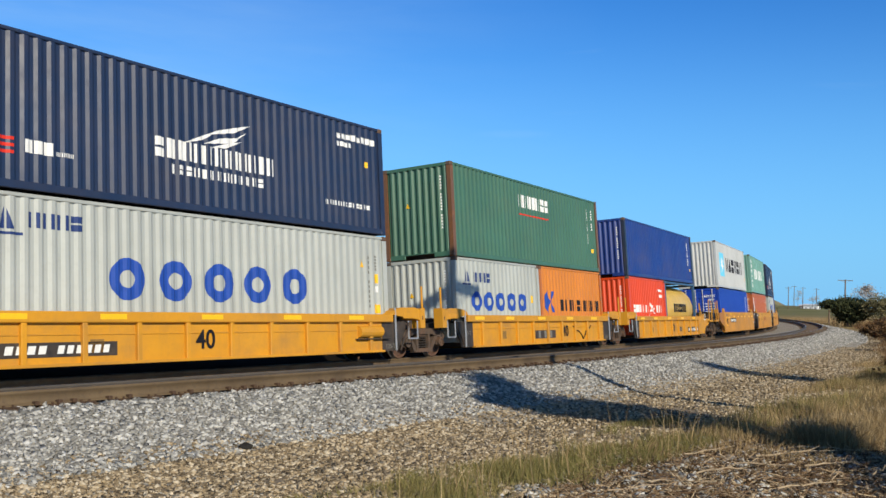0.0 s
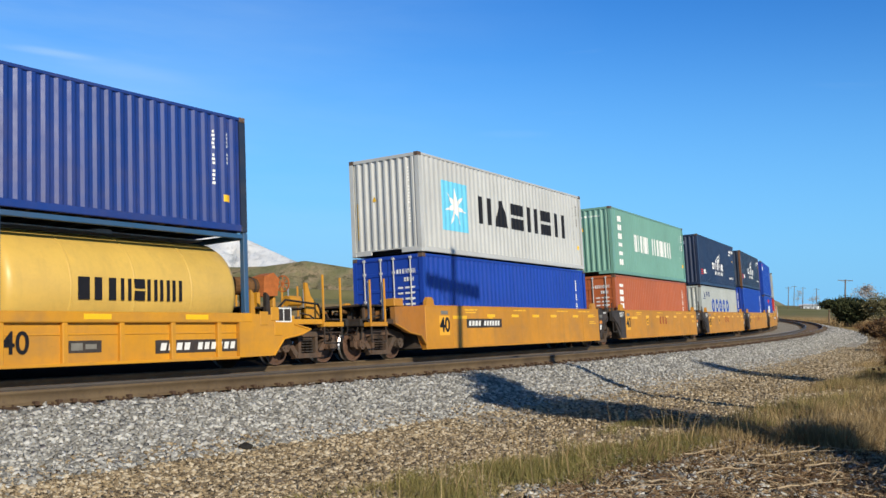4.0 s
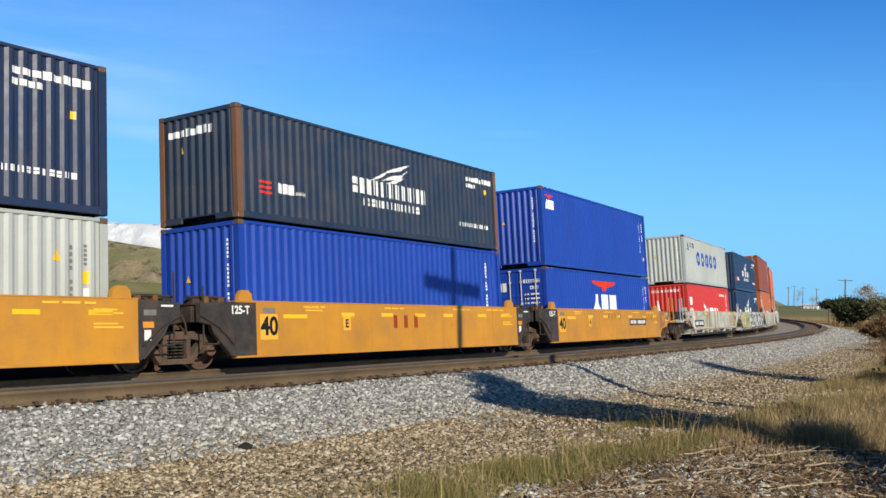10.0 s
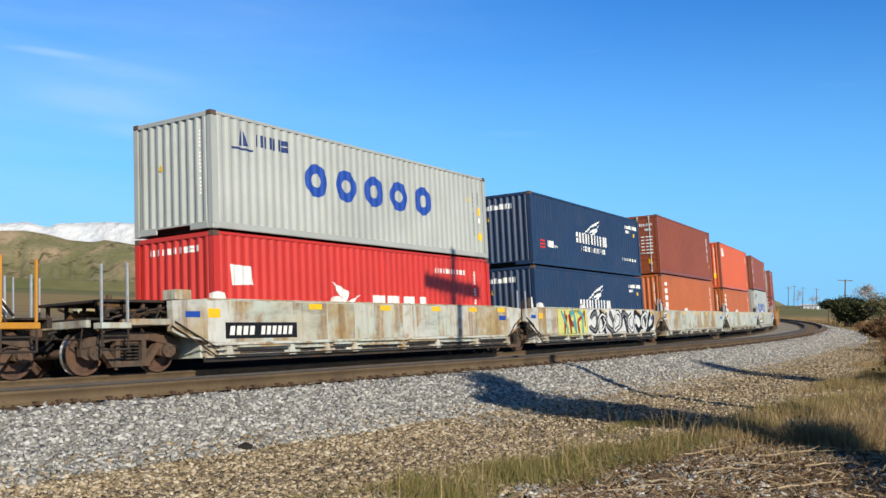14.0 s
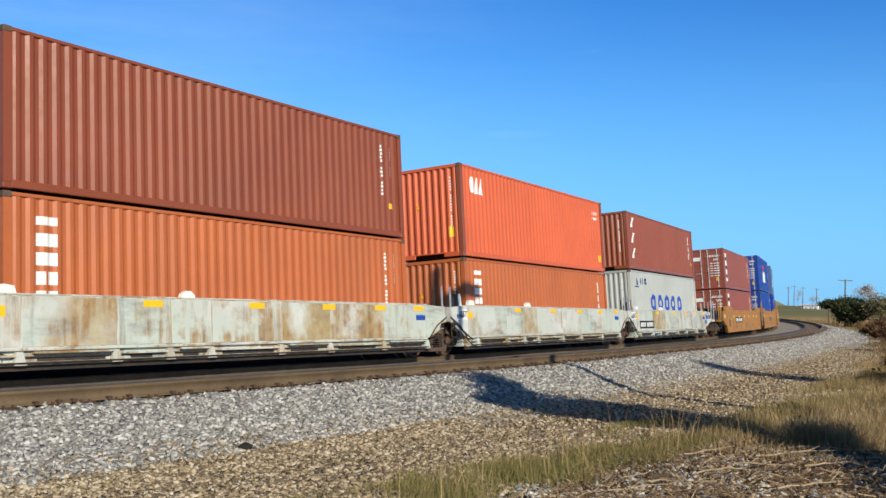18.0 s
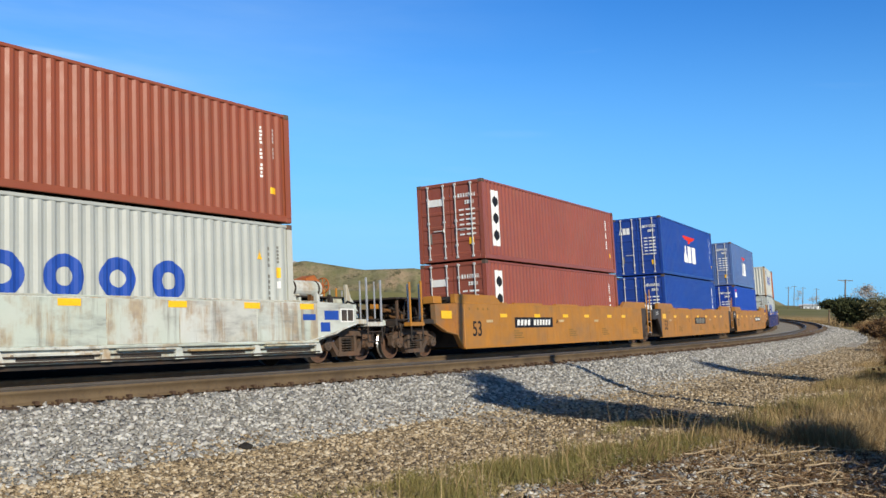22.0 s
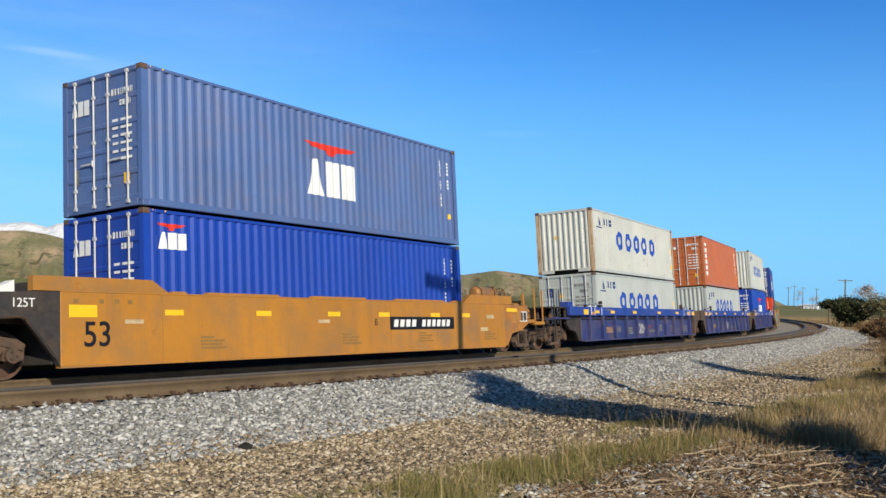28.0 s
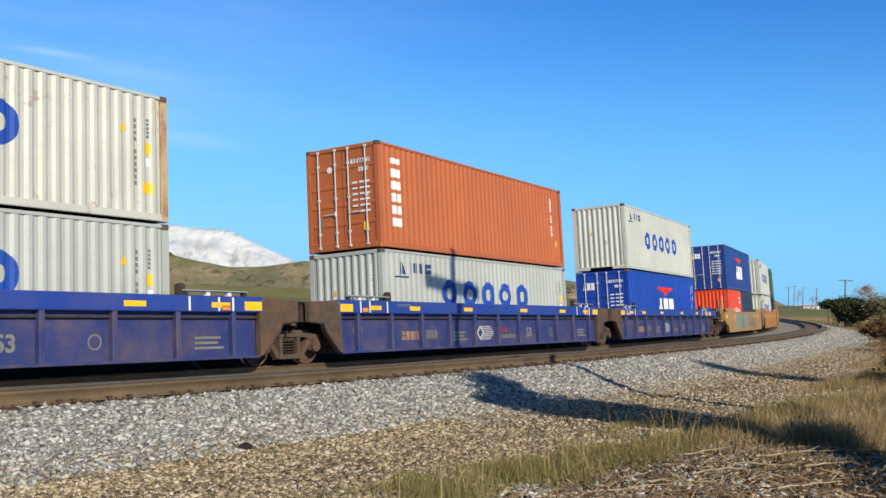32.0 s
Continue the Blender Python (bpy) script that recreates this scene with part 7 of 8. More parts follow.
def build_train():
    J, C = "joint", "coupler"
    string([-142.6, -126.88, -111.12, -95.45], 8.15)
    unit(-142.6, "ribbed", J, J, [], 7.9, 7.9)
    unit(-126.88, "ribbed", J, J, two(grey_line_box(HC), winged_box(HC, NAVY_BOX), HC), 7.9, 7.9, plate=(5.4, 2.95))
    unit(-111.12, "ribbed", J, J, [(short_grey_box(), 3.06, FLOOR), (short_orange_box(), -3.06, FLOOR), (green_box(), 0, FLOOR + STD + 0.012)], 7.9, 7.8, letter="b")
    unit(-95.45, "ribbed", J, C, [(short_red_box(), 3.06, FLOOR), (tank_box(), -3.06, FLOOR), (plain_blue_box(STD, DEEP_BOX, label="deep blue container with dark scuffed posts", posts=SLATE_BOX), 0, FLOOR + STD + 0.012)], 7.8, 9.4, plate=(-3.3, -5.6), letter="c")

    string([-76.16, -60.47, -44.81, -29.18, -13.40], 8.2)
    unit(-76.16, "smooth", C, J, two(plain_blue_box(STD, doors=True, label="blue container with white door markings"), star_box(), STD), 9.5, 7.85, letter="B", plate=(4.2, 1.9))
    unit(-60.47, "smooth", J, J, two(lettered_column_box(STD, TERRA_BOX, True, label="terracotta container with doors and white upright markings"), sea_green_box(), STD), 7.85, 7.9, letter="C")
    unit(-44.81, "smooth", J, J, two(grey_line_box(STD), winged_box(HC, NAVY_BOX), STD), 7.9, 7.85, letter="D")
    unit(-29.18, "smooth", J, J, two(plain_blue_box(HC), winged_box(STD, SLATE_BOX, RUSTY_TRIM, "dark slate container with wing emblem and rusty corner posts"), HC), 7.85, 7.9, letter="E")
    unit(-13.40, "smooth", J, C, two(eagle_box(STD, BLUE_BOX), eagle_box(HC, BLUE_BOX, False, True, False, "bright blue container with small corner emblem"), STD), 7.9, 9.5, letter="A", plate=(-2.1, -4.4))

    string([6.19, 21.74, 37.17, 52.59, 68.01], 8.2)
    unit(6.19, "white", C, J, two(red_line_box(), grey_line_box(STD), STD), 9.5, 7.75, plate=(6.1, 3.8))
    unit(21.74, "white", J, J, two(winged_box(STD, MIDBLUE_BOX, label="mid-blue container with white wing emblem"), winged_box(STD, MIDBLUE_BOX, label="mid-blue container with white wing emblem"), STD), 7.75, 7.8, letter="tag")
    unit(37.17, "white", J, J, two(lettered_column_box(HC, RUST_BOX, False), container_with_doors(BROWN_BOX), HC), 7.8, 7.7)
    unit(52.59, "pale", J, J, two(lettered_column_box(STD, RUST_BOX, False), coral_box(), STD), 7.7, 7.7)
    unit(68.01, "pale", J, C, two(grey_line_box(HC, label="light grey container with blue rings and stained corners", posts=CREAM_BOX), slanted_box(), HC), 7.7, 9.5, plate=(6.1, 3.8))

    string([89.59, 109.16, 128.62], 10.3)
    unit(89.59, "long", C, J, two(white_panel_box(), white_panel_box(), STD), 11.8, 9.8, letter="A", plate=(4.8, 1.7))
    unit(109.16, "long", J, J, two(plain_blue_box(HC, ROYAL_BOX, True, "royal blue container with doors and white codes"), eagle_box(HC, ROYAL_BOX), HC), 9.8, 9.7, letter="C", plate=(1.25, -1.35, "maker"))
    unit(128.62, "long", J, C, two(eagle_box(HC, BLUE_BOX, False, True), eagle_box(HC, FADED_BOX, 0.7, label="faded blue container with chalky paint and emblem"), HC), 9.7, 11.8, letter="B", plate=(-1.85, -5.1))

    string([151.93, 171.46, 191.02], 10.35)
    unit(151.93, "blue", C, J, two(grey_line_box(STD, True, label="light grey container with doors and blue rings"), grey_line_box(STD, False, CREAM_BOX, tone("rust_streaked_cream_post", 196, 168, 130, rust=0.9), "off-white container streaked with rust, blue rings"), STD), 11.8, 9.8)
    unit(171.46, "blue", J, J, two(grey_line_box(STD), lettered_column_box(HC, RUST_BOX, True, label="rust-orange container with doors and white upright markings"), STD), 9.8, 9.8)
    unit(191.02, "blue", J, C, two(eagle_box(HC, BLUE_BOX), grey_line_box(HC, False, CREAM_BOX), HC), 9.8, 11.8)

    string([213.5, 233.2, 252.8], 10.3)
    dark = container("dark short container beside a red one", 6.058, STD, SLATE_BOX)
    unit(213.5, "tan", C, J, [(short_red_box(), 3.06, FLOOR), (dark, -3.06, FLOOR), (eagle_box(HC, DEEP_BOX), 0, FLOOR + STD + 0.012)], 11.8, 9.8)
    unit(233.2, "long", J, J, two(grey_line_box(STD, False, CREAM_BOX), grey_line_box(HC, False, CREAM_BOX), STD), 9.8, 9.8)
    unit(252.8, "long", J, C, two(plain_blue_box(STD, SLATE_BOX, label="dark blue corrugated container"), plain_blue_box(HC, GREEN_BOX, label="dark green corrugated container"), STD), 9.8, 11.8)


def container_with_doors(mat):
    ob = container("red-brown container with doors and white locking rods", 12.192, HC, mat, True)
    code_bars(ob)
    door_codes(ob)
    on_end(ob, "white_panel", [rect(0, 0, 1, 1)], (-0.58, -0.3, HC - 0.72, HC - 0.38), WHITE_INK, True)
    return ob


build_train()
WHEEL_SETS = [(u, *truck()) for u in TRUCKS]


# ---- ties and fastenings ----
BED = bpy.data.objects["ballast_bed"]
NEAR_RAIL = [o for o in bpy.data.objects if o.name.startswith("rail") and o.parent is None][2]


def on_line(S, q, z, slope=0.0):
    x, y, fx, fy, nx, ny = (float(v[0]) for v in line_frame(S))
    return Matrix.Translation((x + nx * q, y + ny * q, z)) @ Matrix.Rotation(math.atan2(fy, fx), 4, "Z") @ Matrix.Rotation(slope, 4, "X")


def build_ties():
    tie = MB().box(-0.115, 0.115, -1.29, 1.29, -0.18, 0.0, 0.012).mesh("tie")
    q, z, b = TRACKS[1]
    for i in range(300):
        m = on_line(6.0 - 0.53 * i, q, z - 0.205, b) @ Matrix.Rotation(random.uniform(-0.012, 0.012), 4, "Z") @ Matrix.Translation((0, random.uniform(-0.04, 0.04), 0))
        t = part("tie", tie, TIE_MAT, BED)
        t.matrix_basis = m
    far = MB()
    q0, z0, b0 = TRACKS[0]
    for S in np.arange(-280, 60, 0.53):
        m = on_line(float(S), q0, z0 - 0.205, b0)
        far.add([m @ Vector(p) for p in [(x, y, w) for x in (-0.115, 0.115) for y in (-1.29, 1.29) for w in (-0.18, 0.0)]],
                [(0, 1, 3, 2), (4, 6, 7, 5), (0, 4, 5, 1), (2, 3, 7, 6), (0, 2, 6, 4), (1, 5, 7, 3)])
    for S in np.arange(-430, -153, 0.53):
        m = on_line(float(S), q, z - 0.205, b)
        far.add([m @ Vector(p) for p in [(x, y, w) for x in (-0.115, 0.115) for y in (-1.29, 1.29) for w in (-0.18, 0.0)]],
                [(0, 1, 3, 2), (4, 6, 7, 5), (0, 4, 5, 1), (2, 3, 7, 6), (0, 2, 6, 4), (1, 5, 7, 3)])
    tagged(part("far_ties", far, TIE_MAT, BED), kind="stuff")
    plate = MB().box(-0.10, 0.10, -0.19, 0.19, 0.0, 0.018, 0.004)
    for sx in (-0.06, 0.06):
        plate.box(sx - 0.011, sx + 0.011, 0.085, 0.115, 0.0, 0.045, 0.004).box(sx - 0.011, sx + 0.011, -0.115, -0.085, 0.0, 0.045, 0.004)
    pm = plate.mesh("tie_plate")
    anchor = MB().box(-0.03, 0.03, 0.04, 0.125, -0.005, 0.05, 0.008).mesh("rail_anchor")
    o = 0.753
    for i in range(150):
        S = 6.0 - 0.53 * i
        t = part("tie_plate", pm, PLATE_MAT, NEAR_RAIL)
        t.matrix_basis = on_line(S, q + o, z + o * math.sin(b) - 0.204, b)
        for d in (-0.16, 0.16):
            if i % 2 == 0 or d > 0 and i % 3 == 0:
                t = part("rail_anchor", anchor, PLATE_MAT, NEAR_RAIL)
                t.matrix_basis = on_line(S + d, q + o, z + o * math.sin(b) - 0.186, b)


build_ties()


# ---- loose stone, as one body each ----
def joined(name, verts, faces, mat, label="", category="", kind="stuff", smooth=False):
    me = bpy.data.meshes.new(name)
    k = faces.shape[1]
    me.vertices.add(len(verts))
    me.vertices.foreach_set("co", np.asarray(verts, np.float32).ravel())
    me.loops.add(faces.size)
    me.loops.foreach_set("vertex_index", faces.ravel().astype(np.int32))
    me.polygons.add(len(faces))
    me.polygons.foreach_set("loop_start", np.arange(0, faces.size, k, dtype=np.int32))
    me.update(calc_edges=True)
    if smooth:
        me.shade_smooth()
    ob = part(name, me, mat, None)
    return tagged(ob, label, category, kind=kind) if label else ob


def stone_material(name, dark, light, warm):
    M = Mat(name, 0.9)
    geo = M.n("ShaderNodeNewGeometry")
    v = M.coords((1, 1, 1), "Object", False)
    ramp = M.n("ShaderNodeValToRGB")
    e = ramp.color_ramp.elements
    e[0].color, e[1].color = dark, light
    w = ramp.color_ramp.elements.new(0.62)
    w.color = warm
    M.l(geo.outputs["Random Per Island"], ramp.inputs[0])
    c = M.mix(ramp.outputs[0], scaled(dark, 0.6), M.noise(v, 60, 4, 0.7, 0.5, 0.8, 0, 0.5))
    M.bump(M.noise(v, 90, 4), 0.4, 0.004)
    return M.done(c)


ICO = bmesh.new()
bmesh.ops.create_icosphere(ICO, subdivisions=1, radius=1.0)
ICO_V = np.array([v.co[:] for v in ICO.verts])
ICO_F = np.array([[v.index for v in f.verts] for f in ICO.faces])
ICO.free()


def random_turns(n):
    q = rng.normal(size=(n, 4))
    q /= np.linalg.norm(q, axis=1)[:, None]
    w, x, y, z = q.T
    return np.stack([np.stack([1 - 2 * (y * y + z * z), 2 * (x * y - z * w), 2 * (x * z + y * w)], -1),
                     np.stack([2 * (x * y + z * w), 1 - 2 * (x * x + z * z), 2 * (y * z - x * w)], -1),
                     np.stack([2 * (x * z - y * w), 2 * (y * z + x * w), 1 - 2 * (x * x + y * y)], -1)], 1)


CHIP_V = np.array([(x, y, z) for x in (-1, 1) for y in (-1, 1) for z in (-1, 1)]) * 0.72
CHIP_F = np.array([(0, 1, 3, 2), (4, 6, 7, 5), (0, 4, 5, 1), (2, 3, 7, 6), (0, 2, 6, 4), (1, 5, 7, 3)])


def stones(name, n, s_range, q_range, size, height, mat, label, power=2.0):
    """Angular crushed stones, broader than high, lying mostly flat."""
    S = s_range[0] + (s_range[1] - s_range[0]) * rng.random(n) ** power
    q = rng.uniform(q_range[0], q_range[1], n)
    X, Y, _, _, NX, NY = line_frame(S)
    x, y = X + NX * q, Y + NY * q
    z = height(q) + ripple(x, y, 0.010, 2.0)
    k = size[0] + (size[1] - size[0]) * rng.random(n) ** 1.6
    sh = np.stack([rng.uniform(0.95, 1.6, n), rng.uniform(0.7, 1.05, n), rng.uniform(0.42, 0.8, n)], -1)[:, None] * k[:, None, None]
    v = (CHIP_V[None] * (1 + rng.uniform(-0.42, 0.42, (n, 8, 3)))) * sh
    yaw, tip, lean = rng.uniform(0, 2 * math.pi, n), rng.normal(0, 0.38, n), rng.normal(0, 0.38, n)
    x1 = v[..., 0] * np.cos(lean)[:, None] + v[..., 2] * np.sin(lean)[:, None]
    z1 = v[..., 2] * np.cos(lean)[:, None] - v[..., 0] * np.sin(lean)[:, None]
    y2 = v[..., 1] * np.cos(tip)[:, None] - z1 * np.sin(tip)[:, None]
    z2 = v[..., 1] * np.sin(tip)[:, None] + z1 * np.cos(tip)[:, None]
    c, d = np.cos(yaw)[:, None], np.sin(yaw)[:, None]
    v = np.stack([x1 * c - y2 * d, x1 * d + y2 * c, z2], -1) + np.stack([x, y, z + k * 0.18], -1)[:, None]
    f = (CHIP_F[None] + 8 * np.arange(n)[:, None, None]).reshape(-1, 4)
    return joined(name, v.reshape(-1, 3), f, mat, label, "gravel")


GREY_STONE = stone_material("grey_ballast_stone", (0.155, 0.153, 0.142, 1), (0.60, 0.59, 0.55, 1), (0.37, 0.365, 0.34, 1))
TAN_STONE = stone_material("tan_and_grey_gravel", (0.105, 0.083, 0.058, 1), (0.60, 0.52, 0.39, 1), (0.39, 0.305, 0.19, 1))
stones("ballast_stones", 56000, (-5, -80), (6.0, 8.25), (0.014, 0.042), bed_z, GREY_STONE, "loose grey crushed ballast stones")
stones("gravel_stones", 60000, (-4.5, -60), (7.7, 11.8), (0.008, 0.034), lambda q: np.maximum(ground_z(q), bed_z(q) - (q > 9.0) * 9), TAN_STONE, "loose tan and grey gravel along the track")
stones("far_ballast_stones", 14000, (-70, -170), (6.0, 9.0), (0.03, 0.075), bed_z, GREY_STONE, "grey ballast stones round the bend", 1.3)
stones("road_gravel", 22000, (-22, -120), (8.4, 12.6), (0.012, 0.042), ground_z, TAN_STONE, "grey and tan gravel of the service road", 1.5)
stones("verge_gravel", 26000, (-4.5, -16), (8.3, 11.2), (0.010, 0.036), lambda q: np.maximum(ground_z(q), bed_z(q) - (q > 9.0) * 9), TAN_STONE, "tan gravel at the foot of the ballast", 1.0)
stones("track_stones", 7000, (-5, -60), (2.2, 6.0), (0.02, 0.045), bed_z, GREY_STONE, "grey stones between the rails")


# ---- grass, weeds and litter ----
def blade_material(name, a, b, c):
    M = Mat(name, 0.8)
    geo = M.n("ShaderNodeNewGeometry")
    v = M.coords((1, 1, 1), "Object", False)
    ramp = M.n("ShaderNodeValToRGB")
    e = ramp.color_ramp.elements
    e[0].color, e[1].color = a, c
    ramp.color_ramp.elements.new(0.5).color = b
    mixed = M.math("ADD", M.math("MULTIPLY", geo.outputs["Random Per Island"], 0.6), M.noise(v, 0.7, 4, 0.6, 0.3, 0.7, 0, 0.4))
    M.l(mixed, ramp.inputs[0])
    M.b.inputs["Subsurface Weight"].default_value = 0.0
    return M.done(ramp.outputs[0])


def blades(name, x, y, z, height, width, lean, mat, label, category="grass"):
    n = len(x)
    a = rng.uniform(0, 2 * math.pi, n)
    la = rng.uniform(0, 2 * math.pi, n)
    ln = rng.random(n) * lean
    ux, uy = np.cos(a) * width / 2, np.sin(a) * width / 2
    P = []
    for t, wd in ((0.0, 1.0), (0.5, 0.8), (1.0, 0.12)):
        off = ln * height * t ** 1.7
        hz = height * t * np.sqrt(np.maximum(0.1, 1 - (ln * t * 0.7) ** 2))
        cx, cy = x + np.cos(la) * off, y + np.sin(la) * off
        P += [np.stack([cx - ux * wd, cy - uy * wd, z + hz], -1), np.stack([cx + ux * wd, cy + uy * wd, z + hz], -1)]
    v = np.stack(P, 1)
    f = np.array([[0, 1, 3, 2], [2, 3, 5, 4]])
    f = (f[None] + 6 * np.arange(n)[:, None, None]).reshape(-1, 4)
    return joined(name, v.reshape(-1, 3), f, mat, label, category)


def field_points(n, s_range, q_range, power=1.0, clump=0.0):
    S = s_range[0] + (s_range[1] - s_range[0]) * rng.random(n) ** power
    q = rng.uniform(*q_range, n)
    X, Y, _, _, NX, NY = line_frame(S)
    x, y = X + NX * q, Y + NY * q
    if clump:
        keep = (np.sin(x * 3.1 + 1.0) * np.sin(y * 2.3) + 0.7 * np.sin(x * 1.1 - y * 1.7) + 0.5 * rng.normal(size=n)) > clump
        x, y, q, S = x[keep], y[keep], q[keep], S[keep]
    return x, y, q, S


GREEN_BLADE = blade_material("olive_green_grass", (0.095, 0.11, 0.03, 1), (0.19, 0.165, 0.056, 1), (0.29, 0.235, 0.09, 1))
STRAW_BLADE = blade_material("dry_straw_grass", (0.16, 0.105, 0.05, 1), (0.31, 0.22, 0.105, 1), (0.50, 0.385, 0.21, 1))
BRUSH_BLADE = blade_material("brown_dry_brush", (0.07, 0.045, 0.025, 1), (0.17, 0.095, 0.045, 1), (0.28, 0.18, 0.085, 1))

x, y, q, S = field_points(90000, (-6.5, -19), (10.3, 12.4), 1.0, 0.2)
edge = 10.70 + 0.35 * np.sin(x * 1.9) + 0.25 * np.sin(y * 2.7 + 1)
k = q > edge
x, y, q = x[k], y[k], q[k]
blades("short_grass", x, y, ground_z(q), rng.uniform(0.04, 0.18, len(x)) * np.clip((q - 10.0), 0.4, 1.0), rng.uniform(0.004, 0.008, len(x)), 0.9, GREEN_BLADE, "short olive and straw grass beside the gravel")
x, y, q, S = field_points(210000, (-16.5, -85), (9.9, 15), 1.7, 0.2)
k = q > np.interp(S, [-85, -60, -43, -33, -27, -16.5], [9.9, 10.4, 10.9, 11.3, 11.5, 11.8]) + 0.3 * np.sin(S * 0.5) + 0.2 * np.sin(S * 1.3) + 0.25 * rng.normal(size=len(q))
x, y, q, S = x[k], y[k], q[k], S[k]
blades("dry_grass", x, y, ground_z(q), rng.uniform(0.05, 0.24, len(x)) * (1 + 0.9 * (q > 13.0)), rng.uniform(0.005, 0.012, len(x)) * np.interp(S, [-85, -16], [2.0, 1.0]), 0.95, STRAW_BLADE, "tall dry straw-coloured grass along the service road")
x, y, q, S = field_points(30000, (-17, -46), (11.5, 13.4), 1.2, 0.5)
blades("green_grass_tufts", x, y, ground_z(q), rng.uniform(0.1, 0.3, len(x)), rng.uniform(0.005, 0.01, len(x)), 0.8, GREEN_BLADE, "green grass tufts among the straw")
x, y, q, S = field_points(150000, (-26, -135), (9.4, 24), 1.2, -0.1)
k = q > np.interp(S, [-135, -100, -60, -46, -30], [11.0, 10.6, 10.4, 11.2, 14.0]) + 0.5 * np.sin(S * 0.5) + 0.3 * np.sin(S * 1.3)
x, y, q = x[k], y[k], q[k]
blades("dry_brush", x, y, ground_z(q), rng.uniform(0.25, 1.5, len(x)) * np.clip((q - 9.0) / 4, 0.3, 1.0), rng.uniform(0.012, 0.03, len(x)), 0.7, BRUSH_BLADE, "brown dry roadside brush", "brush")
x, y, q, S = field_points(26000, (-140, -200), (8, 60), 1.0, 0.0)
blades("far_dry_grass", x, y, ground_z(q), rng.uniform(0.3, 0.9, len(x)), rng.uniform(0.03, 0.07, len(x)), 0.7, STRAW_BLADE, "dry grass beyond the bend")

x, y, q, S = field_points(44000, (-15.0, -34), (11.6, 16), 1.1, 0.15)
k = q > 12.7 + 0.5 * np.sin(S * 0.9) + 0.3 * np.sin(S * 2.3) - np.clip((-S - 17) * 0.12, 0, 1.0)
x, y, q = x[k], y[k], q[k]
blades("verge_grass", x, y, ground_z(q), rng.uniform(0.06, 0.24, len(x)), rng.uniform(0.005, 0.011, len(x)), 0.95, STRAW_BLADE, "straw-coloured grass on the verge of the road")

# bent stalks in the foreground
x, y, q, S = field_points(900, (-7, -16.5), (10.9, 12.8), 1.0, 0.1)
blades("bent_grass_stalks", x, y, ground_z(q), rng.uniform(0.35, 0.75, len(x)), rng.uniform(0.005, 0.009, len(x)), 1.15, STRAW_BLADE, "long pale bent grass stalks")

BARK = simple("grey_brown_bark", (0.13, 0.10, 0.075, 1), 0.9, var=0.35, scale=12, second=(0.22, 0.19, 0.16, 1))
STICK_MAT = simple("bleached_dry_wood", (0.42, 0.33, 0.22, 1), 0.85, var=0.3, scale=14, second=(0.2, 0.14, 0.09, 1))
TWIG_MAT = stone_material("mixed_dry_litter", (0.05, 0.032, 0.02, 1), (0.56, 0.43, 0.27, 1), (0.22, 0.14, 0.08, 1))


def litter(n):
    """Short twigs and stalks lying over one another."""
    x, y = rng.uniform(0.9, 6.2, n), rng.uniform(8.2, 13.4, n)
    q, S = side_of_line(x, y)
    k = q > 11.9 + 0.5 * np.sin(x * 2.2)
    x, y, q = x[k], y[k], q[k]
    n = len(x)
    a, l, w = rng.uniform(0, math.pi, n), rng.uniform(0.05, 0.34, n), rng.uniform(0.003, 0.009, n)
    z = ground_z(q) + rng.uniform(0.005, 0.07, n)
    dz = rng.normal(0, 0.035, n)
    d = np.stack([np.cos(a) * l / 2, np.sin(a) * l / 2, dz], -1)
    s = np.stack([-np.sin(a) * w, np.cos(a) * w, 0 * w], -1)
    u = np.stack([0 * w, 0 * w, w * 1.2], -1)
    c = np.stack([x, y, z], -1)
    v = np.stack([c - d - s, c - d + s, c - d + u, c + d - s * 0.6, c + d + s * 0.6, c + d + u * 0.6], 1)
    f = np.array([[0, 1, 4, 3], [1, 2, 5, 4], [2, 0, 3, 5]])
    f = (f[None] + 6 * np.arange(n)[:, None, None]).reshape(-1, 4)
    joined("dry_litter", v.reshape(-1, 3), f, TWIG_MAT, "dry twigs and stalks littering the ground", "litter")


litter(8500)
stones("pale_rubble", 3500, (-8, -17), (11.8, 15.5), (0.012, 0.04), lambda q: ground_z(q) + 0.03, GREY_STONE, "pale stones scattered among dry litter", 1.0)
stones("verge_stones", 9000, (-15, -30), (10.8, 14.5), (0.010, 0.035), ground_z, TAN_STONE, "tan stones between tufts of verge grass", 1.0)
stones("rubble_stones", 14000, (-8, -17), (11.7, 15.5), (0.008, 0.036), lambda q: ground_z(q) + 0.02, TAN_STONE, "mixed rubble among the dry litter", 1.0)


def branch(x0, y0, x1, y1, r):
    p = Vector((x0, y0, 0.06))
    e = Vector((x1, y1, 0.10))
    b = MB()
    last = p
    for i in range(1, 6):
        t = i / 5
        c = p.lerp(e, t) + Vector((random.uniform(-0.02, 0.02), random.uniform(-0.02, 0.02), random.uniform(-0.01, 0.03)))
        b.rod(last, c, r * (1 - 0.12 * i), 7, r * (1 - 0.12 * (i + 1)))
        last = c
        if i in (2, 3):
            b.rod(c, c + Vector((random.uniform(-0.2, 0.2), random.uniform(-0.2, 0.2), 0.06)), r * 0.4, 5, r * 0.15)
    o = part("branch", b, STICK_MAT, None)
    return tagged(o, "bleached dry fallen branch among litter", "branch", "fallen branches")


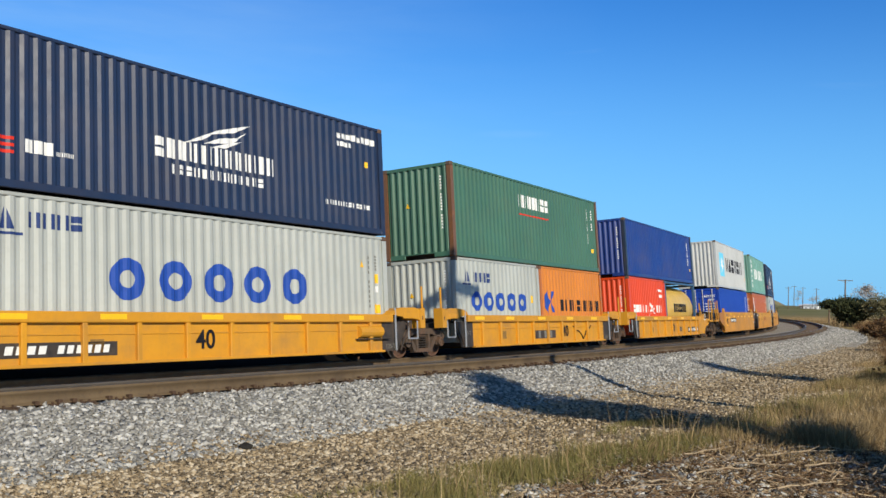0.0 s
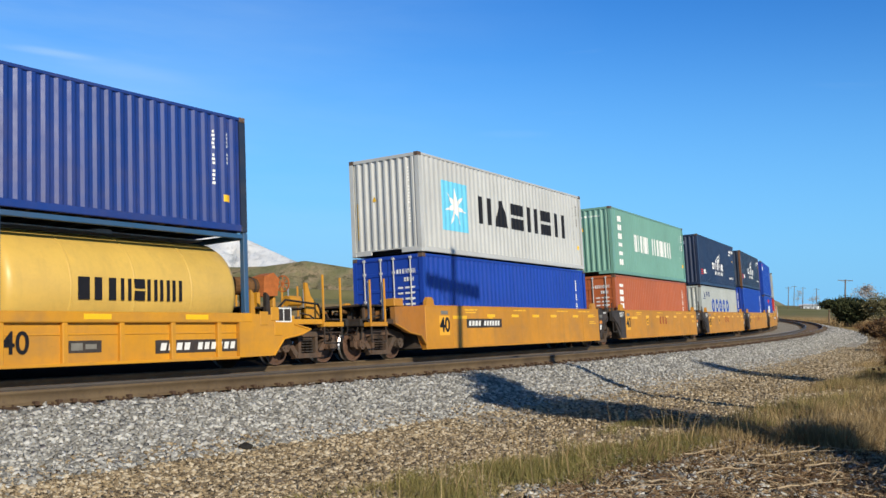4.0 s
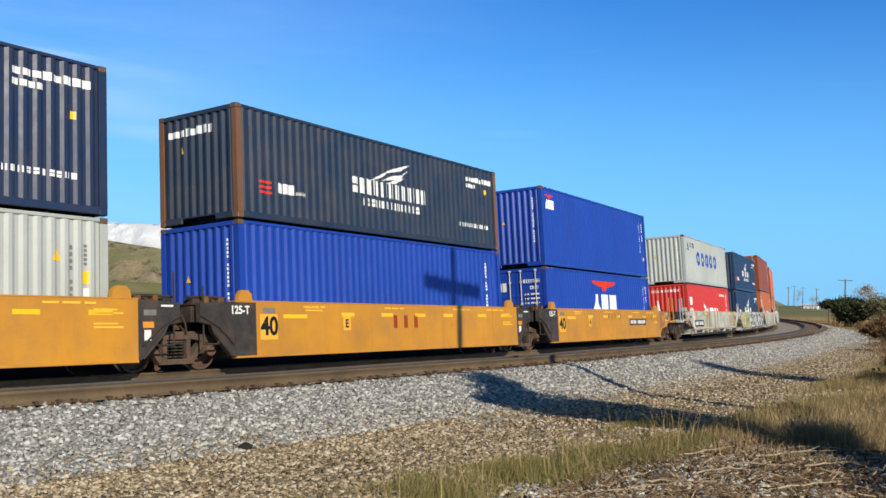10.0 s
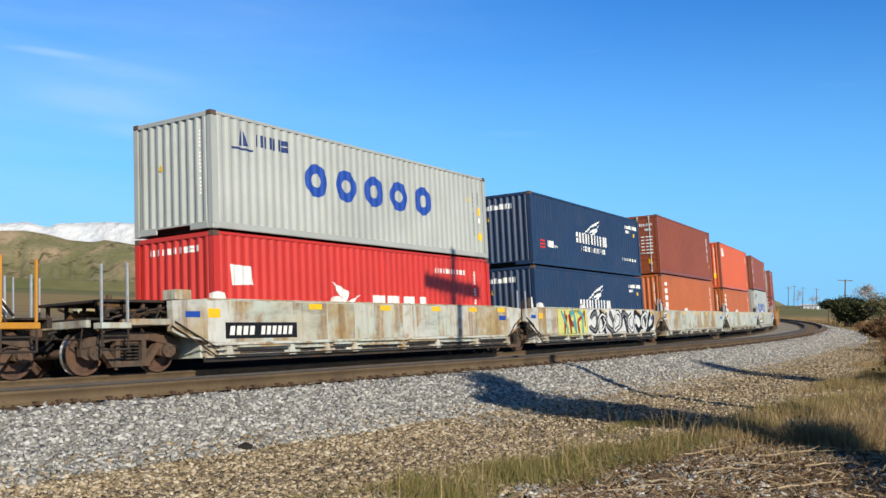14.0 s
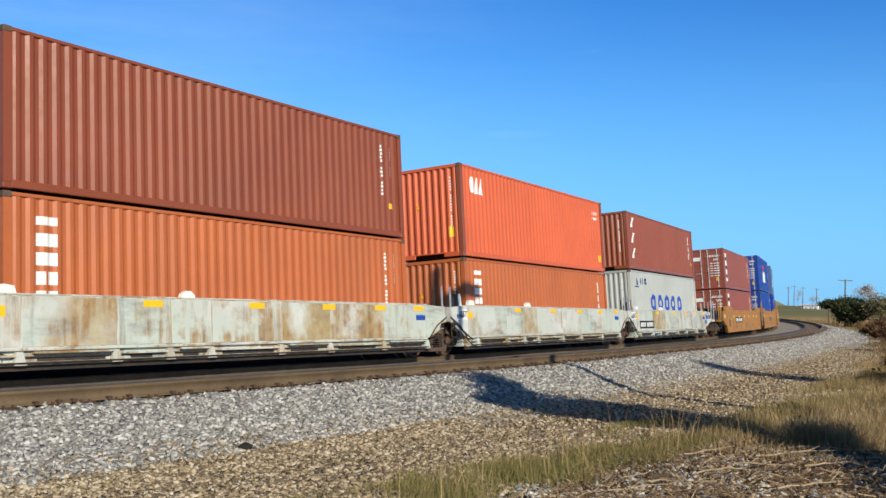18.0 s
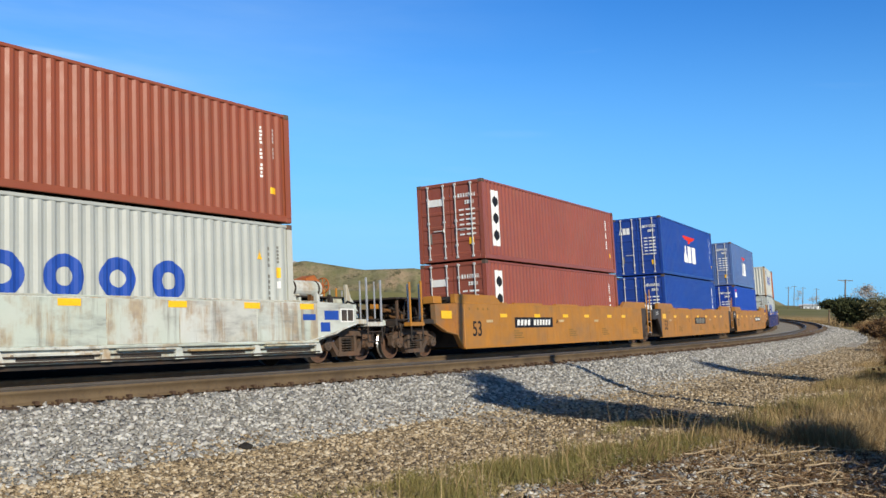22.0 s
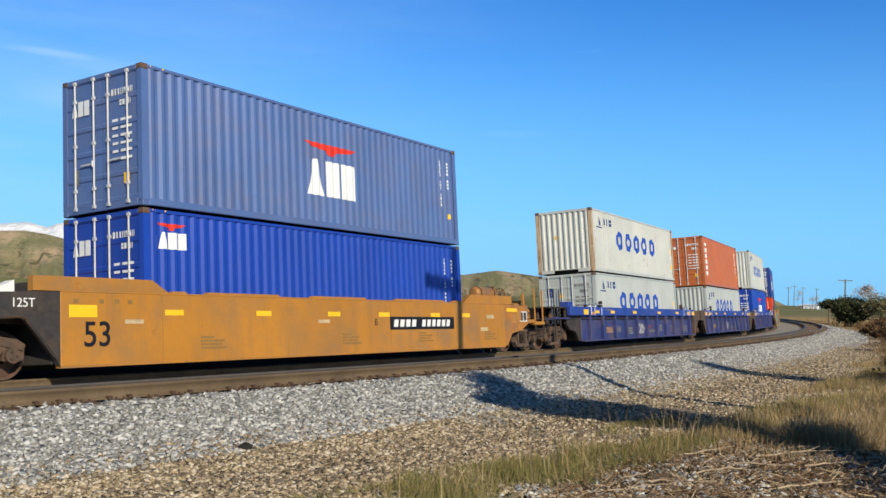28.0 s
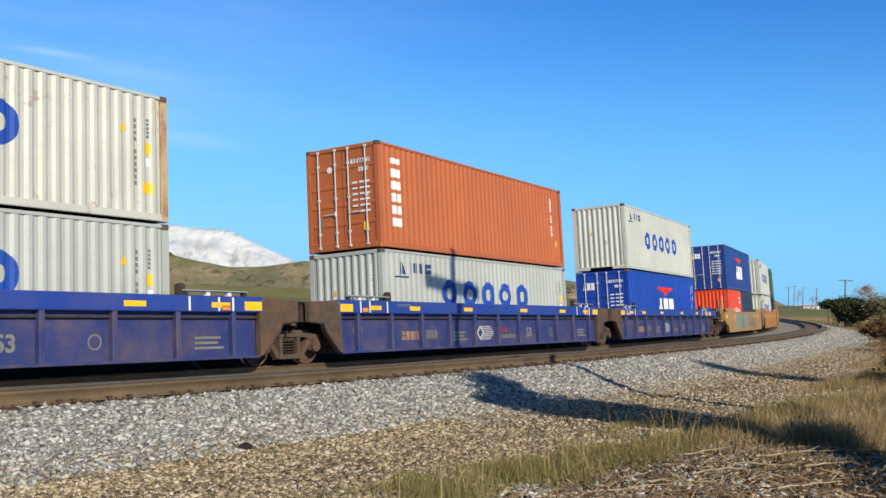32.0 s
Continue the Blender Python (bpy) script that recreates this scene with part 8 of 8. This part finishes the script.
for spec in ((3.75, 11.55, 4.95, 12.0, 0.016), (4.1, 10.95, 4.7, 11.05, 0.013), (3.3, 10.9, 3.9, 10.75, 0.012), (2.7, 10.2, 3.3, 10.4, 0.012), (4.4, 12.3, 5.2, 12.1, 0.010),
             (2.9, 11.5, 3.6, 11.85, 0.010), (3.3, 9.5, 4.0, 9.75, 0.013), (2.1, 9.6, 2.7, 9.5, 0.010), (4.6, 10.4, 5.0, 10.9, 0.012), (1.6, 9.1, 2.2, 9.3, 0.009)):
    branch(*spec)

lump = MB().add((ICO_V * (1 + rng.uniform(-0.3, 0.3, (12, 1))) * np.array([0.09, 0.07, 0.055]) + np.array([-2.22, 11.48, -0.04])).tolist(), ICO_F.tolist())
tagged(part("dark_stone", lump, simple("oily_black_stone", (0.02, 0.018, 0.016, 1), 0.7), None), "dark oily lump of stone on the gravel", "stone")


# ---- trees and shrubs ----
def leaf_material(name, dark, light):
    M = Mat(name, 0.7)
    geo = M.n("ShaderNodeNewGeometry")
    M.b.inputs["Specular IOR Level"].default_value = 0.25
    return M.done(M.mix(dark, light, geo.outputs["Random Per Island"]))


def woody(name, label, category, base, limbs, crowns, n, leaf, mat, trunk_r=0.12, sparse=0.15):
    """A tapered trunk, limbs to the crown's clumps, and many small leaves with gaps between the clumps."""
    ob = root(name, label, category)
    ob.location = base
    b = MB()
    top = Vector(limbs)
    b.rod((0, 0, -0.15), top * 0.5, trunk_r, 9, trunk_r * 0.7)
    b.rod(top * 0.5, top, trunk_r * 0.7, 8, trunk_r * 0.45)
    part("trunk", b, BARK, ob)
    for c, r in crowns:
        c = Vector(c)
        lb = MB()
        m = top.lerp(c, 0.55) + Vector((0, 0, 0.1 * r[2]))
        lb.rod(top * random.uniform(0.4, 0.95), m, trunk_r * 0.4, 6, trunk_r * 0.25)
        lb.rod(m, c, trunk_r * 0.25, 5, trunk_r * 0.08)
        for _ in range(5):
            tip = c + Vector((random.uniform(-1, 1) * r[0], random.uniform(-1, 1) * r[1], random.uniform(-0.6, 1) * r[2])) * 0.85
            lb.rod(m, tip, trunk_r * 0.14, 4, 0.004)
        part("limb", lb, BARK, ob)
    V = []
    per = n // len(crowns)
    for c, r in crowns:
        g = rng.normal(size=(per, 3))
        g /= np.linalg.norm(g, axis=1)[:, None]
        rad = rng.random(per) ** 0.5 * (1 + 0.25 * np.sin(5 * g[:, 0] + 3 * g[:, 2]) * np.sin(4 * g[:, 1]) + 0.35 * np.sin(11 * g[:, 0] + 5 * g[:, 1]) * np.sin(10 * g[:, 2] + 2))
        rad *= np.where(rng.random(per) < 0.12, 1.3, 1.0)
        p = np.array(c) + g * rad[:, None] * np.array(r)
        h = np.sin(p[:, 0] * 2.7) * np.sin(p[:, 1] * 3.1) * np.sin(p[:, 2] * 2.9) > -sparse - rng.random(per) * 0.6
        V.append(p[h])
    p = np.concatenate(V)
    m = len(p)
    R = random_turns(m)
    sc = leaf * rng.uniform(0.6, 1.3, m)
    quad = np.array([[-0.5, 0, 0], [0, -0.28, 0.05], [0.5, 0, 0], [0, 0.28, 0.05]])
    v = p[:, None] + np.einsum("nij,kj->nki", R, quad) * sc[:, None, None]
    f = np.arange(4 * m).reshape(-1, 4)
    crown = joined("crown", v.reshape(-1, 3), f, mat)
    crown.parent = ob
    tagged(crown, kind="stuff")
    return ob


DARK_LEAF = leaf_material("dark_evergreen_leaf", (0.018, 0.026, 0.012, 1), (0.075, 0.085, 0.032, 1))
OLIVE_LEAF = leaf_material("olive_brown_leaf", (0.10, 0.095, 0.042, 1), (0.27, 0.235, 0.115, 1))
BARE_TWIG = leaf_material("pale_bare_twigs", (0.34, 0.29, 0.25, 1), (0.50, 0.45, 0.40, 1))
RUSSET_LEAF = leaf_material("russet_brush_leaf", (0.06, 0.035, 0.018, 1), (0.20, 0.115, 0.05, 1))
woody("dark_tree", "dark evergreen tree with dense low crown", "tree", (54.5, 131, 0), (0.2, 0, 1.7),
      [((-2.1, 0, 2.9), (1.4, 1.4, 0.55)), ((0.2, 0.4, 3.0), (1.8, 1.7, 0.85)), ((1.4, 0, 2.7), (1.4, 1.4, 0.9)), ((0.9, -0.5, 1.8), (1.7, 1.6, 1.0)), ((0.2, 0.3, 1.2), (1.4, 1.4, 0.8)), ((-0.6, 0, 2.1), (1.2, 1.2, 0.6))], 30000, 0.26, DARK_LEAF, 0.2, 0.6)
woody("olive_tree", "broad olive-green tree with thin outer twigs", "tree", (59.2, 128, 0), (0, 0, 1.6),
      [((-1.8, 0, 2.9), (2.0, 2, 1.2)), ((1.2, 0, 3.3), (2.3, 2, 1.2)), ((3.6, 0, 2.3), (2.2, 2, 1.5)), ((0, -0.6, 1.7), (2.8, 2, 1.3)), ((6.0, 0, 1.9), (2.4, 2, 1.4))], 24000, 0.24, OLIVE_LEAF, 0.2)
woody("bare_tree", "pale leafless tree behind the evergreen", "tree", (66.0, 152, 0), (0, 0, 3.0),
      [((-0.6, 0, 5.0), (1.5, 1.4, 1.0)), ((1.0, 0, 4.8), (1.2, 1.2, 1.0)), ((0.2, 0, 5.7), (0.9, 0.9, 0.6))], 2600, 0.20, BARE_TWIG, 0.10, -0.1)
woody("roadside_tree", "small evergreen tree leaning over the service road", "tree", (6.85, 8.7, 0), (-0.05, 0.05, 3.6),
      [((-0.9, 0, 5.4), (0.72, 0.7, 0.72)), ((-0.6, 0, 6.15), (0.65, 0.6, 0.65)), ((-0.5, 0, 4.9), (0.6, 0.6, 0.5)), ((-1.45, 0, 5.1), (0.45, 0.4, 0.22)), ((0.5, 0.1, 5.35), (0.9, 0.8, 0.6)), ((1.25, 0.1, 5.3), (0.6, 0.6, 0.55)),
       ((0.95, 0, 4.6), (0.85, 0.8, 0.5)), ((0.1, 0, 4.3), (0.7, 0.7, 0.45)), ((0.55, 0, 3.7), (0.75, 0.7, 0.4)), ((0.3, 0, 3.0), (0.5, 0.5, 0.4)), ((0, 0, 2.3), (0.45, 0.45, 0.45)), ((0, 0, 1.5), (0.5, 0.5, 0.5))], 42000, 0.11, DARK_LEAF, 0.08, 0.35)
woody("low_shrub", "low evergreen shrub beside the service road", "shrub", (5.75, 7.9, 0), (0, 0, 0.8),
      [((0, 0, 0.8), (0.7, 0.7, 0.6)), ((0.6, -0.5, 0.9), (0.8, 0.8, 0.7)), ((-0.2, -0.7, 0.7), (0.6, 0.6, 0.5))], 8000, 0.09, DARK_LEAF, 0.05)
woody("low_shrub", "low evergreen shrub beside the service road", "shrub", (6.0, 9.1, 0), (0, 0, 0.9),
      [((0, 0, 0.8), (0.8, 0.8, 0.7)), ((0.6, -0.6, 0.9), (0.8, 0.8, 0.7)), ((-0.2, -0.9, 0.7), (0.7, 0.7, 0.6))], 8000, 0.09, DARK_LEAF, 0.05)
for bx, by, k in ((24.6, 47.4, 1.0), (27.6, 56.5, 0.8), (33.0, 71.5, 0.6), (37.2, 83.0, 0.62), (41.4, 92.0, 0.65), (35.2, 76.5, 0.55), (46.5, 103.0, 0.7), (13.8, 26.2, 0.75)):
    woody("brown_shrub", "rounded russet-brown shrub along the service road", "shrub", (bx, by, 0), (0, 0, 0.9 * k),
          [((0, 0, 1.0 * k), (1.3 * k, 1.3 * k, 0.8 * k)), ((1.3 * k, 0.2, 0.8 * k), (1.2 * k, 1.2, 0.8 * k)), ((-0.9 * k, 0.6, 0.6 * k), (0.9 * k, 1.0, 0.6 * k)), ((0.4, -0.5, 1.6 * k), (0.8 * k, 0.8, 0.5 * k))], 7000, 0.16, RUSSET_LEAF, 0.06, 0.4)
woody("thin_shrub", "sparse tall shrub beside the service road", "shrub", (12.7, 21.5, 0), (0, 0, 2.6),
      [((0, 0, 3.0), (0.75, 0.7, 0.6)), ((0.4, 0.2, 4.0), (0.8, 0.7, 0.7)), ((-0.3, 0, 4.7), (0.7, 0.6, 0.5)), ((0.6, 0.3, 2.2), (0.8, 0.7, 0.6)), ((0.1, 0.1, 1.3), (0.8, 0.7, 0.6))], 11000, 0.11, OLIVE_LEAF, 0.06)

for bx, by, k in ((32.2, 57.5, 1.5), (25.6, 45.0, 1.45)):
    woody("dark_shrub", "tall dark evergreen shrub along the service road", "shrub", (bx, by, 0), (0, 0, 1.1 * k),
          [((0, 0, 1.2 * k), (1.2 * k, 1.2 * k, 0.8 * k)), ((0.5 * k, 0.2, 2.0 * k), (0.9 * k, 0.9 * k, 0.7 * k)), ((-0.5 * k, 0, 1.9 * k), (0.7 * k, 0.7 * k, 0.6 * k)), ((0.3, -0.4, 0.5 * k), (1.3 * k, 1.0, 0.5 * k))], 7000, 0.2, DARK_LEAF, 0.08, 0.4)


# ---- poles and far buildings ----
POLE_WOOD = simple("weathered_pole_wood", (0.16, 0.115, 0.08, 1), 0.85, var=0.3, scale=8, second=(0.26, 0.22, 0.18, 1))


def utility_pole(base, H, arm, arms, r=0.16):
    ob = root("utility_pole", "weathered wooden utility pole with crossarm", "utility pole", "utility poles")
    ob.location = base
    part("pole", MB().rod((0, 0, -0.5), (0, 0, H), r, 14, r * 0.7), POLE_WOOD, ob)
    a = Vector(arm)
    u = a.normalized()
    v = Vector((-u.y, u.x, 0))
    for z in arms:
        b = MB()
        c = [p for e in (-0.5, 0.5) for w in (-0.06, 0.06) for p in [a * e + v * w]]
        b.add([(p.x, p.y, z + k) for k in (-0.07, 0.07) for p in c], [(0, 2, 3, 1), (4, 5, 7, 6), (0, 1, 5, 4), (2, 6, 7, 3), (0, 4, 6, 2), (1, 3, 7, 5)])
        part("crossarm", b, POLE_WOOD, ob)
        for e in (-0.46, -0.3, 0.3, 0.46):
            p = a * e
            part("insulator", MB().rod((p.x, p.y, z + 0.07), (p.x, p.y, z + 0.2), 0.045, 8, 0.03), simple("grey_glazed_insulator", (0.25, 0.24, 0.22, 1), 0.3), ob)
        for s in (1, -1):
            p = a * (0.27 * s)
            part("brace", MB().rod((p.x, p.y, z - 0.06), (0, 0, z - 0.6), 0.02, 5), GALV, ob)
    return ob


_f, _n = Vector((-0.516, -0.856, 0)), Vector((0.856, -0.516, 0))
utility_pole((8.43, 13.0, 0), 12.93, _f * -2.88 + _n * 0.477, (11.86, 11.64))
utility_pole((240 * math.sin(radians(22.45)), 240 * math.cos(radians(22.45)), 0.4), 9.0, (2.9, -1.2, 0), (8.75,), 0.2)
for az, dist, h in ((19.55, 420, 9.0), (20.3, 460, 10.0), (21.0, 500, 10.5), (19.85, 520, 12)):
    utility_pole((dist * math.sin(radians(az)), dist * math.cos(radians(az)), 2.6), h, (2.2, -0.9, 0), (h - 0.5,), 0.18)


def farm_shed(az, dist, w, d, h, wall, label, z=2.6):
    ob = root("farm_building", label, "farm building", "far farm buildings")
    ob.matrix_basis = Matrix.Translation((dist * math.sin(radians(az)), dist * math.cos(radians(az)), z)) @ Matrix.Rotation(radians(-az - 12), 4, "Z")
    part("wall", MB().box(-w / 2, w / 2, -d / 2, d / 2, 0, h), wall, ob)
    part("roof", MB().prism([(-d / 2 - 0.4, h - 0.05), (0, h + 0.5), (d / 2 + 0.4, h - 0.05), (d / 2 + 0.4, h + 0.1), (0, h + 0.65), (-d / 2 - 0.4, h + 0.1)], "x", -w / 2 - 0.4, w / 2 + 0.4), simple("pale_metal_roofing", (0.62, 0.63, 0.64, 1), 0.5, scale=1.0), ob)
    for i in range(3):
        x = -w * 0.32 + w * 0.32 * i
        part("door", MB().box(x - 0.45, x + 0.45, -d / 2 - 0.06, -d / 2 + 0.02, 0, h * 0.6), simple("grey_shed_door", (0.30, 0.30, 0.31, 1), 0.7), ob)
    return ob


farm_shed(20.78, 455, 6.0, 5, 1.9, simple("white_shed_wall", (0.82, 0.82, 0.80, 1), 0.7, scale=1.0, var=0.06), "long white farm shed in the green fields")
farm_shed(20.42, 470, 4, 4, 1.7, simple("brown_shed_wall", (0.16, 0.12, 0.10, 1), 0.8, scale=1.0), "low brown farm shed in the green fields")
tagged(part("fence_post", MB().rod((55.2, 139.0, -0.2), (55.2, 139.0, 2.1), 0.12, 8), POLE_WOOD, None), "leaning dark wooden fence post by the bend", "post")
woody("far_tree", "small bare tree among the fields", "tree", (440 * math.sin(radians(20.05)), 440 * math.cos(radians(20.05)), 2.6), (0, 0, 3.0), [((0, 0, 5), (2.2, 2, 2.2)), ((0.6, 0, 7), (1.5, 1.5, 1.5))], 260, 0.4, BARE_TWIG, 0.10)
woody("far_tree", "small grey tree among the fields", "tree", (430 * math.sin(radians(20.8)), 430 * math.cos(radians(20.8)), 2.6), (0, 0, 2.6), [((0, 0, 4.2), (2.6, 2, 1.8)), ((1.6, 0, 5), (1.5, 1.5, 1.5))], 260, 0.4, BARE_TWIG, 0.10)


# ---- what moves: cars, their loads and the trucks roll along the line; the wheels turn ----
def motions():
    times = [float(t) for t in range(33)]
    for ob, u, m in TRAIN:
        walk(ob, [(t, rolling(run(t) - u, 7.7) @ m) for t in times])
    spin = [i / 15 for i in range(481)]
    for u, tr, sets in WHEEL_SETS:
        walk(tr, [(t, rolling(run(t) - u, 0.87)) for t in times])
        for w, x in sets:
            walk(w, [(t, Matrix.Translation((x, 0, WR)) @ Matrix.Rotation((run(t) - run(0)) / WR + u, 4, "Y")) for t in spin])


motions()
